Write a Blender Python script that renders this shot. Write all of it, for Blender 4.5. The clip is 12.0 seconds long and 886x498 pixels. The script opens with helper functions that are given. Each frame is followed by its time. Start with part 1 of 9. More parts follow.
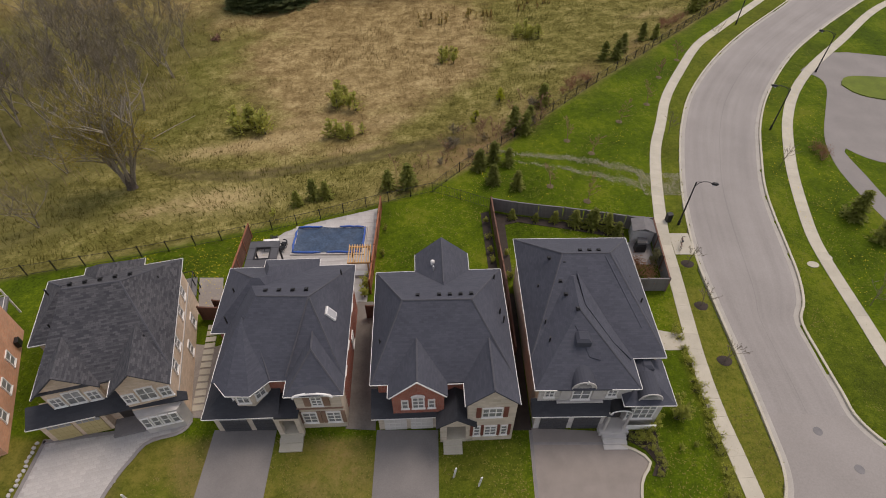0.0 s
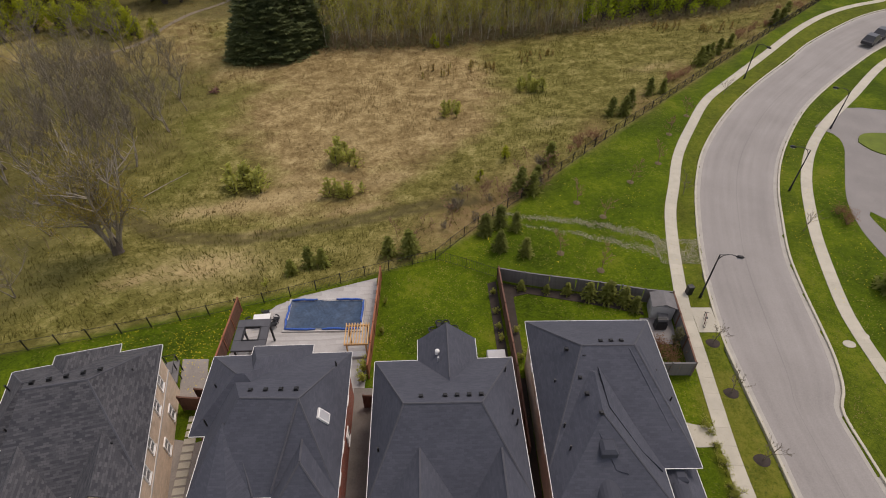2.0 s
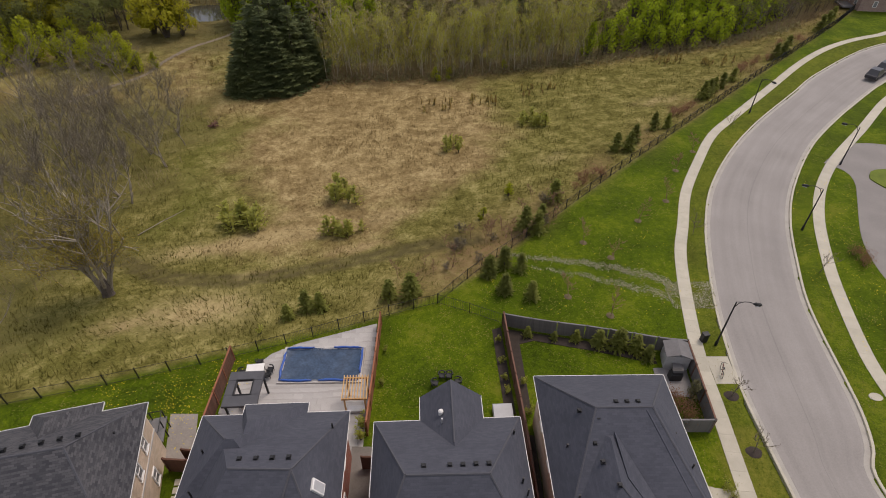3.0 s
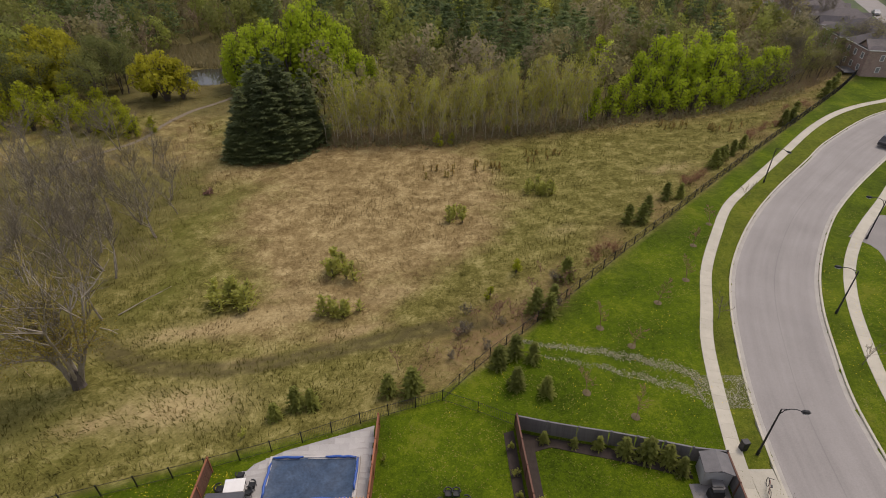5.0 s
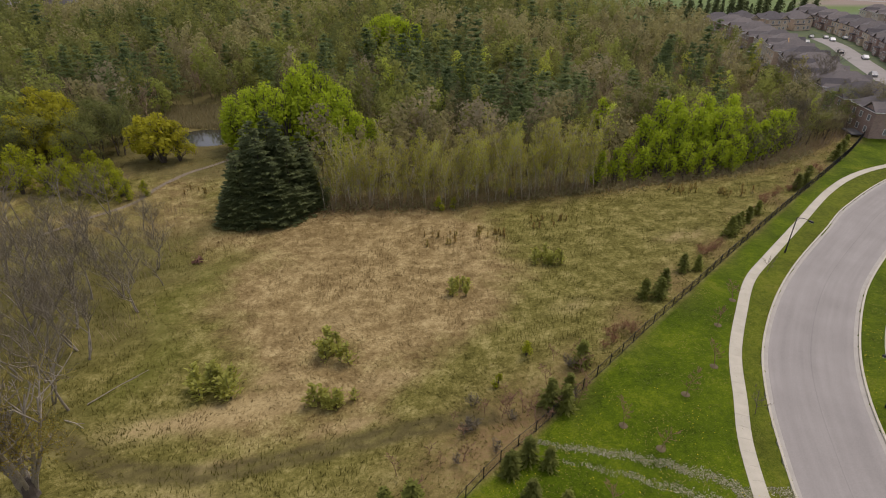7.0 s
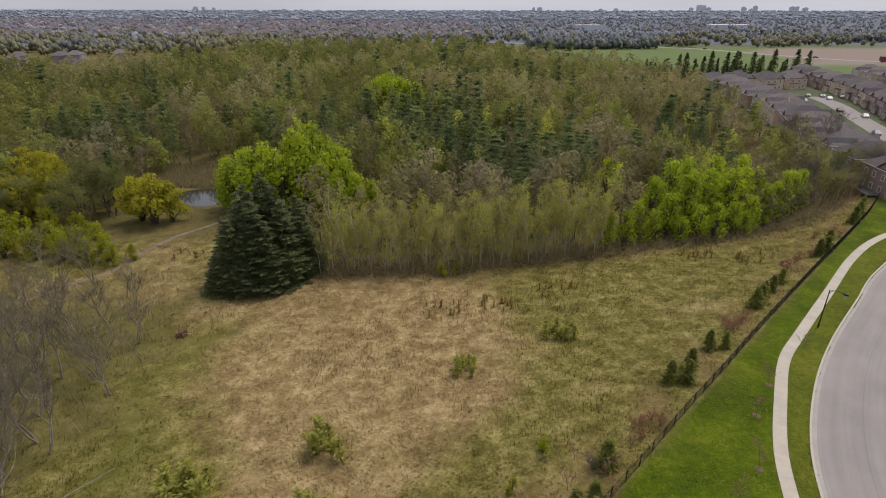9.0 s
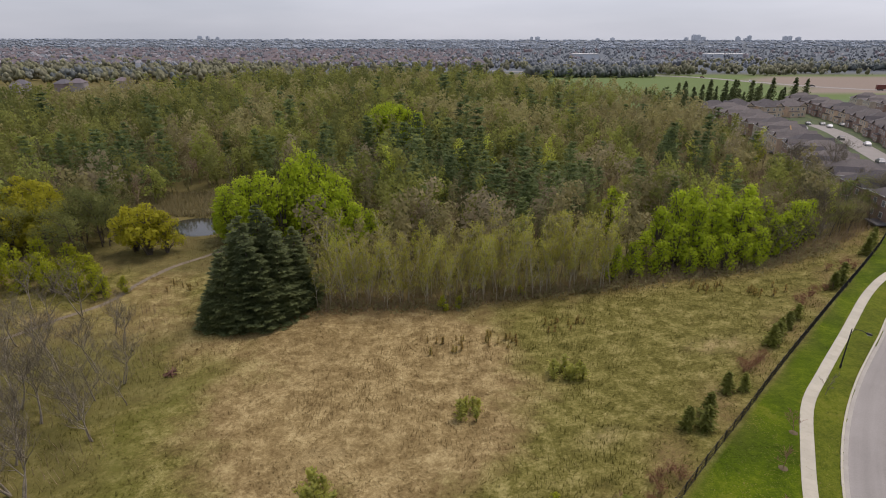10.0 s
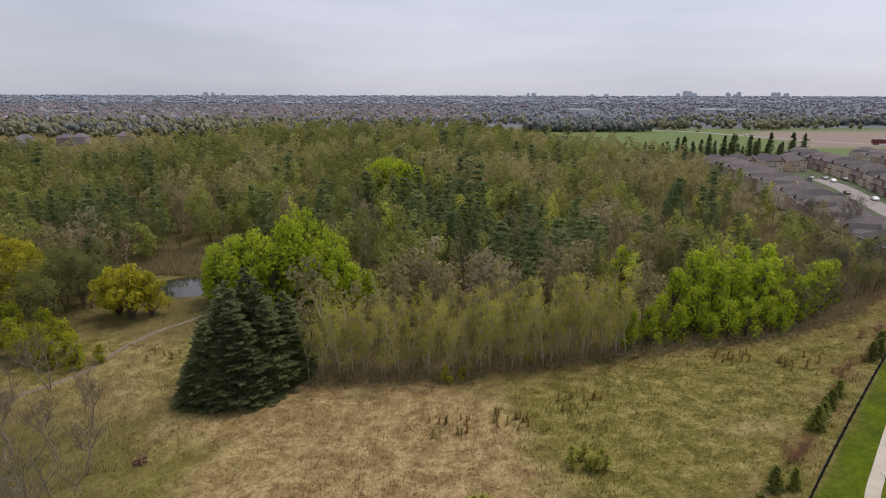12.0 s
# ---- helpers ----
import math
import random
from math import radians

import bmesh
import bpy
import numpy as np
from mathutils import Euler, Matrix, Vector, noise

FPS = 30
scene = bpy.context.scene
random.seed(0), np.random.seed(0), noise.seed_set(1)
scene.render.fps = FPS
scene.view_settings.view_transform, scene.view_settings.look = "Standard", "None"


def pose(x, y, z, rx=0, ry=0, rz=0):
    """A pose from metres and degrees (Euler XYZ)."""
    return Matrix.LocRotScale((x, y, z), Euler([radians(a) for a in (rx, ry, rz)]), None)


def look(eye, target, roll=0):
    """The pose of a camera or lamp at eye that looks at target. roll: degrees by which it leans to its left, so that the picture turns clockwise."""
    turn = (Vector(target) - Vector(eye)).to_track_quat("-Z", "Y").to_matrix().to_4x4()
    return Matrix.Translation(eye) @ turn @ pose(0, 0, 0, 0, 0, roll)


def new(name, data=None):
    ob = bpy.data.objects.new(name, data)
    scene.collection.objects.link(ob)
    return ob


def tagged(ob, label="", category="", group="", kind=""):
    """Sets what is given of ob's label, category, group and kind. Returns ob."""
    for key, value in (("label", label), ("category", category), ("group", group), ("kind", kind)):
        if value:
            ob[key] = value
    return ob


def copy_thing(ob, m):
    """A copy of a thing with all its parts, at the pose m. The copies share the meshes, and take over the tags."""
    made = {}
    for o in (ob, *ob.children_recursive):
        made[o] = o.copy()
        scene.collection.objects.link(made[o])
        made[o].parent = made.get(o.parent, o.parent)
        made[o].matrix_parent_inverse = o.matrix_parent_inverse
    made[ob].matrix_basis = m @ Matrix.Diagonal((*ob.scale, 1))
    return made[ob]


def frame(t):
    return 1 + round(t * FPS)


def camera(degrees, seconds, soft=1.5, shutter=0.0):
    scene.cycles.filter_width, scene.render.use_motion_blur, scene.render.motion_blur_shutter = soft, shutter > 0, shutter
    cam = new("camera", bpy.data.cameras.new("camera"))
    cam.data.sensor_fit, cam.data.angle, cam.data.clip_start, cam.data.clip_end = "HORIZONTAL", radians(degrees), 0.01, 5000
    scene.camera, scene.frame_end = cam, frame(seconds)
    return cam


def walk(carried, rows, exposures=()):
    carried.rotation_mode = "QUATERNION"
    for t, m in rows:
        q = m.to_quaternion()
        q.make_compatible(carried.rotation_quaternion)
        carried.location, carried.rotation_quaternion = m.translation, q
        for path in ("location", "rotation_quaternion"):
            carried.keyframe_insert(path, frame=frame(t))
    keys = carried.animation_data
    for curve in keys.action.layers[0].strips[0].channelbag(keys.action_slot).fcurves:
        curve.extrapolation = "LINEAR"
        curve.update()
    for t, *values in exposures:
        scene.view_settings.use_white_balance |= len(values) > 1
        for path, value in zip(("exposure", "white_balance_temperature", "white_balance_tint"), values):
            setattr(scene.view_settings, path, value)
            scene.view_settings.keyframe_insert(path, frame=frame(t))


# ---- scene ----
cam = camera(78.4, 12.0, soft=1.0)
METRES, EYE, TILT, LEAN, TURN = 36.0, 38.0, -46.2, 0.0, 0.0
ROWS = [
    (0.0, 0.0, 0.0, 0.0, -0.0, 0.0, 0.0),
    (0.5, -0.0015, 0.0242, 0.0255, -0.0, 0.51, 0.0),
    (1.0, -0.0044, 0.0486, 0.0507, 0.01, 1.41, -0.01),
    (1.5, -0.0082, 0.0735, 0.0771, -0.01, 2.38, -0.02),
    (2.0, -0.0115, 0.0999, 0.1032, -0.01, 3.71, -0.03),
    (2.5, -0.0153, 0.1263, 0.1305, -0.01, 5.03, -0.02),
    (3.0, -0.0185, 0.1531, 0.158, -0.0, 6.35, 0.0),
    (5.0, -0.033, 0.263, 0.271, -0.06, 11.67, -0.02),
    (5.5, -0.0356, 0.2915, 0.2999, -0.07, 12.99, -0.01),
    (6.0, -0.0374, 0.3192, 0.329, -0.06, 14.34, -0.01),
    (6.5, -0.0399, 0.3479, 0.3581, -0.07, 15.69, -0.0),
    (7.0, -0.0432, 0.3764, 0.3882, -0.08, 17.03, 0.0),
    (9.0, -0.0588, 0.4967, 0.5137, -0.13, 22.41, 0.04),
    (9.5, -0.0634, 0.5276, 0.5475, -0.16, 23.73, 0.05),
    (10.0, -0.068, 0.5587, 0.5812, -0.17, 25.05, 0.05),
    (10.5, -0.0719, 0.5904, 0.6143, -0.19, 26.39, 0.06),
    (11.0, -0.0759, 0.6227, 0.649, -0.2, 27.71, 0.08),
    (11.5, -0.0807, 0.6558, 0.6834, -0.24, 29.04, 0.1),
    (12.0, -0.0847, 0.6888, 0.7197, -0.26, 30.36, 0.12),
]
walk(cam, [(t, pose(0, 0, EYE, TILT, LEAN, TURN) @ pose(METRES * x, METRES * y, METRES * z, 90 + pitch, roll, yaw)) for t, x, y, z, yaw, pitch, roll in ROWS], [(0.0, 0.03, 6860, 17), (6.0, 0.04, 6740, 17), (12.0, 0.08, 6580, 17)])

# the light: a bright thin overcast with a high hazy sun ahead
SUN_EL, SUN_AZ = 62.0, 48.0
world = bpy.data.worlds.new("sky")
scene.world = world
world.use_nodes = True
wn, wl = world.node_tree.nodes, world.node_tree.links
wn.clear()
sky = wn.new("ShaderNodeTexSky")
sky.sky_type, sky.sun_disc = "NISHITA", False
sky.sun_elevation, sky.sun_rotation = radians(SUN_EL), radians(SUN_AZ)
sky_light = wn.new("ShaderNodeVectorMath")
sky_light.operation = "SCALE"
sky_light.inputs["Scale"].default_value = 0.10
wl.new(sky.outputs[0], sky_light.inputs[0])
wco = wn.new("ShaderNodeTexCoord")
wmap = wn.new("ShaderNodeMapping")
wmap.inputs["Scale"].default_value = (1.2, 1.2, 7.0)
wmap.inputs["Location"].default_value = (2.3, 0.6, 0.4)
wl.new(wco.outputs["Generated"], wmap.inputs[0])
cloud = wn.new("ShaderNodeTexNoise")
cloud.inputs["Scale"].default_value, cloud.inputs["Detail"].default_value = 1.6, 5.0
wl.new(wmap.outputs[0], cloud.inputs["Vector"])
cloud_tone = wn.new("ShaderNodeValToRGB")
cloud_tone.color_ramp.elements[0].position, cloud_tone.color_ramp.elements[0].color = 0.3, (0.49, 0.54, 0.62, 1)
cloud_tone.color_ramp.elements[1].position, cloud_tone.color_ramp.elements[1].color = 0.62, (0.63, 0.675, 0.755, 1)
wl.new(cloud.outputs[0], cloud_tone.inputs[0])
veil = wn.new("ShaderNodeMixRGB")
veil.inputs[0].default_value = 0.88
wl.new(sky_light.outputs[0], veil.inputs[1])
sunward = wn.new("ShaderNodeVectorMath")
sunward.operation = "DOT_PRODUCT"
sunward.inputs[1].default_value = (math.sin(radians(SUN_AZ)), math.cos(radians(SUN_AZ)), 0.0)
wl.new(wco.outputs["Generated"], sunward.inputs[0])
glow = wn.new("ShaderNodeMapRange")
glow.inputs["From Min"].default_value, glow.inputs["From Max"].default_value = -0.2, 1.0
glow.inputs["To Min"].default_value, glow.inputs["To Max"].default_value = 0.89, 1.10
wl.new(sunward.outputs["Value"], glow.inputs["Value"])
bank = wn.new("ShaderNodeVectorMath")
bank.operation = "SCALE"
wl.new(cloud_tone.outputs[0], bank.inputs[0])
height = wn.new("ShaderNodeSeparateXYZ")
wl.new(wco.outputs["Generated"], height.inputs[0])
low_sky = wn.new("ShaderNodeMapRange")
low_sky.inputs["From Min"].default_value, low_sky.inputs["From Max"].default_value = 0.0, 0.22
low_sky.inputs["To Min"].default_value, low_sky.inputs["To Max"].default_value = 0.86, 1.08
wl.new(height.outputs["Z"], low_sky.inputs["Value"])
both = wn.new("ShaderNodeMath")
both.operation = "MULTIPLY"
wl.new(glow.outputs[0], both.inputs[0])
wl.new(low_sky.outputs[0], both.inputs[1])
wl.new(both.outputs[0], bank.inputs["Scale"])
wl.new(bank.outputs[0], veil.inputs[2])
wbg = wn.new("ShaderNodeBackground")
wbg.inputs["Strength"].default_value = 1.0
wl.new(veil.outputs[0], wbg.inputs[0])
wl.new(wbg.outputs[0], wn.new("ShaderNodeOutputWorld").inputs[0])
sun_data = bpy.data.lights.new("sun", "SUN")
sun_data.energy, sun_data.angle, sun_data.color = 2.15, radians(24.0), (1.0, 0.92, 0.82)
sun = new("sun", sun_data)
sun.matrix_world = look((0, 0, 0), (-math.cos(radians(SUN_EL)) * math.sin(radians(SUN_AZ)), -math.cos(radians(SUN_EL)) * math.cos(radians(SUN_AZ)), -math.sin(radians(SUN_EL))))


# ---- materials ----
def ramp_node(nt, stops):
    r = nt.nodes.new("ShaderNodeValToRGB")
    while len(r.color_ramp.elements) < len(stops):
        r.color_ramp.elements.new(0.5)
    for e, (p, c) in zip(r.color_ramp.elements, stops):
        e.position, e.color = p, (*c, 1)
    return r


def base_mat(name, rough=0.8, metal=0.0):
    m = bpy.data.materials.new(name)
    m.use_nodes = True
    b = m.node_tree.nodes["Principled BSDF"]
    b.inputs["Roughness"].default_value, b.inputs["Metallic"].default_value = rough, metal
    return m, m.node_tree, b


def noise_node(nt, scale, detail=4.0, rough=0.55, coords="Object"):
    co = nt.nodes.new("ShaderNodeTexCoord")
    n = nt.nodes.new("ShaderNodeTexNoise")
    n.inputs["Scale"].default_value, n.inputs["Detail"].default_value, n.inputs["Roughness"].default_value = scale, detail, rough
    nt.links.new(co.outputs[coords], n.inputs["Vector"])
    return n


def mix_node(nt, a, b, fac, kind="MIX"):
    """Mixes two colours; each argument is a socket, a colour or a number."""
    m = nt.nodes.new("ShaderNodeMixRGB")
    m.blend_type = kind
    for slot, v in ((0, fac), (1, a), (2, b)):
        if isinstance(v, (int, float)):
            m.inputs[slot].default_value = v
        elif isinstance(v, tuple):
            m.inputs[slot].default_value = (*v, 1)
        else:
            nt.links.new(v, m.inputs[slot])
    return m.outputs[0]


def bumped(nt, b, height, strength=0.4, distance=0.02):
    bp = nt.nodes.new("ShaderNodeBump")
    bp.inputs["Strength"].default_value, bp.inputs["Distance"].default_value = strength, distance
    nt.links.new(height, bp.inputs["Height"])
    nt.links.new(bp.outputs[0], b.inputs["Normal"])


def surface(name, dark, light, scale=3.0, fine=40.0, rough=0.8, metal=0.0, bump=0.3, pieces=0.0):
    """A surface with broad and fine variation; pieces: how far single pieces differ in tone."""
    m, nt, b = base_mat(name, rough, metal)
    n1, n2 = noise_node(nt, scale), noise_node(nt, fine, 3.0)
    r = ramp_node(nt, [(0.3, dark), (0.7, light)])
    nt.links.new(mix_node(nt, n1.outputs[0], n2.outputs[0], 0.45), r.inputs[0])
    col = r.outputs[0]
    if pieces:
        oi = nt.nodes.new("ShaderNodeObjectInfo")
        pr = ramp_node(nt, [(0.0, (1 - pieces,) * 3), (1.0, (1 + pieces,) * 3)])
        nt.links.new(oi.outputs["Random"], pr.inputs[0])
        col = mix_node(nt, col, pr.outputs[0], 1.0, "MULTIPLY")
    nt.links.new(col, b.inputs["Base Color"])
    if bump:
        bumped(nt, b, n2.outputs[0], bump)
    return m


def shingle_mat(name, dark, light, spread=0.5, differ=0.0):
    """Asphalt shingles: courses of short tabs, each a little different, with weathering."""
    m, nt, b = base_mat(name, 0.9)
    co = nt.nodes.new("ShaderNodeTexCoord")
    mp = nt.nodes.new("ShaderNodeMapping")
    mp.inputs["Scale"].default_value = (1.0, 1.0, 1.0)
    nt.links.new(co.outputs["UV"], mp.inputs[0])
    br = nt.nodes.new("ShaderNodeTexBrick")
    br.inputs["Scale"].default_value = 1.0
    br.inputs["Brick Width"].default_value, br.inputs["Row Height"].default_value = 0.33, 0.145
    br.inputs["Mortar Size"].default_value, br.inputs["Mortar Smooth"].default_value = 0.006, 0.3
    br.inputs["Color1"].default_value, br.inputs["Color2"].default_value = (*dark, 1), (*light, 1)
    br.inputs["Mortar"].default_value = (dark[0] * 0.85, dark[1] * 0.85, dark[2] * 0.85, 1)
    nt.links.new(mp.outputs[0], br.inputs[0])
    n1, n2 = noise_node(nt, 0.45, 5.0, 0.6), noise_node(nt, 30.0, 3.0)
    r = ramp_node(nt, [(0.3, (0.82, 0.82, 0.84)), (0.7, (1.16, 1.15, 1.12))])
    nt.links.new(mix_node(nt, n1.outputs[0], n2.outputs[0], 0.35), r.inputs[0])
    mid = tuple((p + q) / 2 for p, q in zip(dark, light))
    col = mix_node(nt, mix_node(nt, mid, br.outputs[0], spread), r.outputs[0], 1.0, "MULTIPLY")
    if differ:
        oi = nt.nodes.new("ShaderNodeObjectInfo")
        pr = ramp_node(nt, [(0.0, (1 - differ, 1 - differ, 1 - differ * 0.8)), (1.0, (1 + differ, 1 + differ * 0.9, 1 + differ * 0.85))])
        nt.links.new(oi.outputs["Random"], pr.inputs[0])
        col = mix_node(nt, col, pr.outputs[0], 1.0, "MULTIPLY")
    nt.links.new(col, b.inputs["Base Color"])
    bumped(nt, b, br.outputs["Fac"], 0.35, -0.01)
    return m


def brick_mat(name, c1, c2, mortar, w=0.22, h=0.075, joint=0.008):
    m, nt, b = base_mat(name, 0.88)
    co = nt.nodes.new("ShaderNodeTexCoord")
    br = nt.nodes.new("ShaderNodeTexBrick")
    br.inputs["Scale"].default_value = 1.0
    br.inputs["Brick Width"].default_value, br.inputs["Row Height"].default_value, br.inputs["Mortar Size"].default_value = w, h, joint
    br.inputs["Color1"].default_value, br.inputs["Color2"].default_value, br.inputs["Mortar"].default_value = (*c1, 1), (*c2, 1), (*mortar, 1)
    nt.links.new(co.outputs["UV"], br.inputs[0])
    n1 = noise_node(nt, 0.8, 5.0)
    r = ramp_node(nt, [(0.3, (0.85, 0.85, 0.85)), (0.7, (1.12, 1.1, 1.08))])
    nt.links.new(n1.outputs[0], r.inputs[0])
    nt.links.new(mix_node(nt, br.outputs[0], r.outputs[0], 1.0, "MULTIPLY"), b.inputs["Base Color"])
    bumped(nt, b, br.outputs["Fac"], 0.4, -0.01)
    return m


def leaf_mat(name, stops, rough=0.7, thin=0.55, grain=0.2):
    """Leaves: each leaf its own tone, each tree its own tint, with broad drifts of colour."""
    m, nt, b = base_mat(name, rough)
    g, oi = nt.nodes.new("ShaderNodeNewGeometry"), nt.nodes.new("ShaderNodeObjectInfo")
    at = nt.nodes.new("ShaderNodeAttribute")
    at.attribute_name = "tint"
    s = nt.nodes.new("ShaderNodeMath")
    s.operation = "MULTIPLY_ADD"
    s.inputs[1].default_value = grain
    nt.links.new(g.outputs["Random Per Island"], s.inputs[0])
    s2 = nt.nodes.new("ShaderNodeMath")
    s2.operation = "MULTIPLY_ADD"
    s2.inputs[1].default_value = 0.4
    nt.links.new(oi.outputs["Random"], s2.inputs[0])
    nt.links.new(at.outputs["Fac"], s2.inputs[2])
    nt.links.new(s2.outputs[0], s.inputs[2])
    r = ramp_node(nt, stops)
    nt.links.new(s.outputs[0], r.inputs[0])
    nt.links.new(r.outputs[0], b.inputs["Base Color"])
    b.inputs["Specular IOR Level"].default_value = 0.2
    tl, mx = nt.nodes.new("ShaderNodeBsdfTranslucent"), nt.nodes.new("ShaderNodeMixShader")
    mx.inputs[0].default_value = thin
    nt.links.new(r.outputs[0], tl.inputs[0])
    nt.links.new(b.outputs[0], mx.inputs[1])
    nt.links.new(tl.outputs[0], mx.inputs[2])
    nt.links.new(mx.outputs[0], nt.nodes["Material Output"].inputs[0])
    return m


GREY = lambda v: (v, v, v)
M = {}
M["asphalt"] = surface("road_asphalt", (0.215, 0.196, 0.180), (0.295, 0.27, 0.252), 0.16, 9.0, 0.85, bump=0.15)
M["drive"] = surface("driveway_asphalt", (0.135, 0.125, 0.12), (0.215, 0.20, 0.19), 0.35, 14.0, 0.9, bump=0.2)
M["concrete"] = surface("concrete", (0.37, 0.34, 0.27), (0.49, 0.45, 0.365), 1.0, 20.0, 0.85, bump=0.15, pieces=0.06)
M["aggregate"] = surface("exposed_aggregate", (0.185, 0.16, 0.142), (0.28, 0.245, 0.22), 0.6, 25.0, 0.9, bump=0.3)
M["lot"] = surface("car_park_asphalt", (0.18, 0.165, 0.155), (0.25, 0.23, 0.215), 0.3, 9.0, 0.9, bump=0.15)
M["paver"] = surface("pale_pavers", (0.35, 0.33, 0.315), (0.46, 0.44, 0.42), 0.5, 9.0, 0.85, bump=0.2, pieces=0.06)
M["paver_dark"] = surface("dark_pavers", (0.16, 0.15, 0.15), (0.24, 0.22, 0.21), 0.8, 9.0, 0.85, bump=0.2, pieces=0.12)
M["gutter_pan"] = surface("gutter_concrete", (0.30, 0.28, 0.25), (0.40, 0.37, 0.33), 1.0, 12.0, 0.85, bump=0.15)
M["paver_bed"] = surface("paver_bedding", (0.30, 0.285, 0.27), (0.38, 0.36, 0.34), 0.8, 9.0, 0.9, bump=0.2)
M["passage"] = surface("side_paving", (0.19, 0.168, 0.148), (0.31, 0.275, 0.245), 0.8, 8.0, 0.9, bump=0.2)
M["gravel_path"] = surface("dark_gravel", (0.12, 0.107, 0.095), (0.22, 0.195, 0.17), 0.8, 9.0, 0.95, bump=0.3)
M["gazebo"] = surface("dark_gazebo_roof", (0.055, 0.055, 0.062), (0.09, 0.09, 0.10), 1.5, 14.0, 0.8)
M["path"] = surface("packed_path", (0.15, 0.12, 0.085), (0.24, 0.195, 0.14), 0.5, 6.0, 0.95, bump=0.3)
M["shingle"] = shingle_mat("slate_grey_shingles", (0.048, 0.052, 0.068), (0.070, 0.073, 0.094), 0.7)
M["shingle_dark"] = shingle_mat("dark_low_shingles", (0.026, 0.028, 0.034), (0.040, 0.042, 0.050), 0.6)
M["shingle_b"] = shingle_mat("mottled_shingles", (0.033, 0.034, 0.041), (0.082, 0.080, 0.087), 1.0)
M["shingle_far"] = shingle_mat("brown_grey_shingles", (0.095, 0.085, 0.083), (0.135, 0.12, 0.116), 0.6, 0.4)
M["ridge"] = surface("ridge_caps", (0.055, 0.056, 0.066), (0.085, 0.085, 0.098), 2.0, 20.0, 0.9)
M["beige"] = brick_mat("beige_stone", (0.54, 0.42, 0.31), (0.64, 0.51, 0.39), (0.50, 0.42, 0.33), 0.4, 0.15)
M["cream"] = brick_mat("cream_stone", (0.47, 0.405, 0.325), (0.57, 0.50, 0.41), (0.50, 0.44, 0.36), 0.5, 0.2)
M["redbrick"] = brick_mat("red_brick", (0.27, 0.068, 0.043), (0.36, 0.105, 0.068), (0.32, 0.23, 0.185))
M["brownbrick"] = brick_mat("pink_brown_brick", (0.26, 0.17, 0.14), (0.36, 0.25, 0.21), (0.33, 0.27, 0.23))
M["orange"] = brick_mat("orange_brick", (0.58, 0.28, 0.17), (0.68, 0.36, 0.23), (0.55, 0.38, 0.27))
M["greystone"] = brick_mat("pale_grey_stone", (0.45, 0.43, 0.41), (0.56, 0.54, 0.51), (0.46, 0.44, 0.42), 0.5, 0.2)
M["white"] = surface("white_trim", (0.68, 0.66, 0.63), (0.80, 0.785, 0.76), 2.0, 20.0, 0.5, bump=0.0)
M["garage_white"] = surface("pale_garage_panel", (0.52, 0.50, 0.47), (0.62, 0.60, 0.57), 2.0, 20.0, 0.5, bump=0.0)
M["garage_tan"] = surface("tan_garage_panel", (0.40, 0.32, 0.14), (0.48, 0.39, 0.19), 2.0, 20.0, 0.5, bump=0.0)
M["garage_dark"] = surface("dark_garage_panel", (0.045, 0.045, 0.05), (0.065, 0.065, 0.07), 2.0, 20.0, 0.5, bump=0.0)
M["door"] = surface("dark_door_paint", (0.03, 0.025, 0.022), (0.05, 0.04, 0.035), 2.0, 20.0, 0.45, bump=0.0)
M["shutter"] = surface("red_brown_shutter", (0.14, 0.04, 0.03), (0.19, 0.06, 0.045), 2.0, 20.0, 0.6, bump=0.0)
M["shutter_tan"] = surface("tan_brown_shutter", (0.20, 0.12, 0.085), (0.27, 0.17, 0.125), 2.0, 20.0, 0.6, bump=0.0)
M["black"] = surface("black_metal", (0.018, 0.018, 0.02), (0.03, 0.03, 0.032), 2.0, 20.0, 0.5, 0.4, bump=0.0)
M["cedar"] = surface("red_cedar_boards", (0.20, 0.065, 0.03), (0.32, 0.12, 0.06), 1.5, 25.0, 0.75, pieces=0.15)
M["cedar_dark"] = surface("brown_stained_boards", (0.10, 0.045, 0.028), (0.16, 0.075, 0.05), 1.5, 25.0, 0.8, pieces=0.15)
M["greywood"] = surface("weathered_boards", (0.12, 0.115, 0.115), (0.19, 0.18, 0.18), 1.5, 25.0, 0.85, pieces=0.12)
M["pine"] = surface("yellow_pine", (0.45, 0.26, 0.10), (0.58, 0.36, 0.16), 1.5, 25.0, 0.7, pieces=0.1)
M["cover"] = surface("blue_pool_cover", (0.008, 0.024, 0.055), (0.045, 0.085, 0.15), 1.3, 5.0, 0.55, bump=0.9)
M["tube"] = surface("blue_water_tube", (0.02, 0.07, 0.30), (0.04, 0.12, 0.42), 2.0, 10.0, 0.35, bump=0.1)
M["palegrey"] = surface("pale_grey_plastic", (0.35, 0.35, 0.36), (0.45, 0.45, 0.46), 2.0, 20.0, 0.6, bump=0.0)
M["green_cap"] = surface("green_lamp_paint", (0.02, 0.08, 0.05), (0.03, 0.11, 0.07), 2.0, 20.0, 0.5, bump=0.0)
M["yellow"] = surface("dandelion_yellow", (0.55, 0.42, 0.01), (0.70, 0.55, 0.02), 2.0, 20.0, 0.8, bump=0.0)
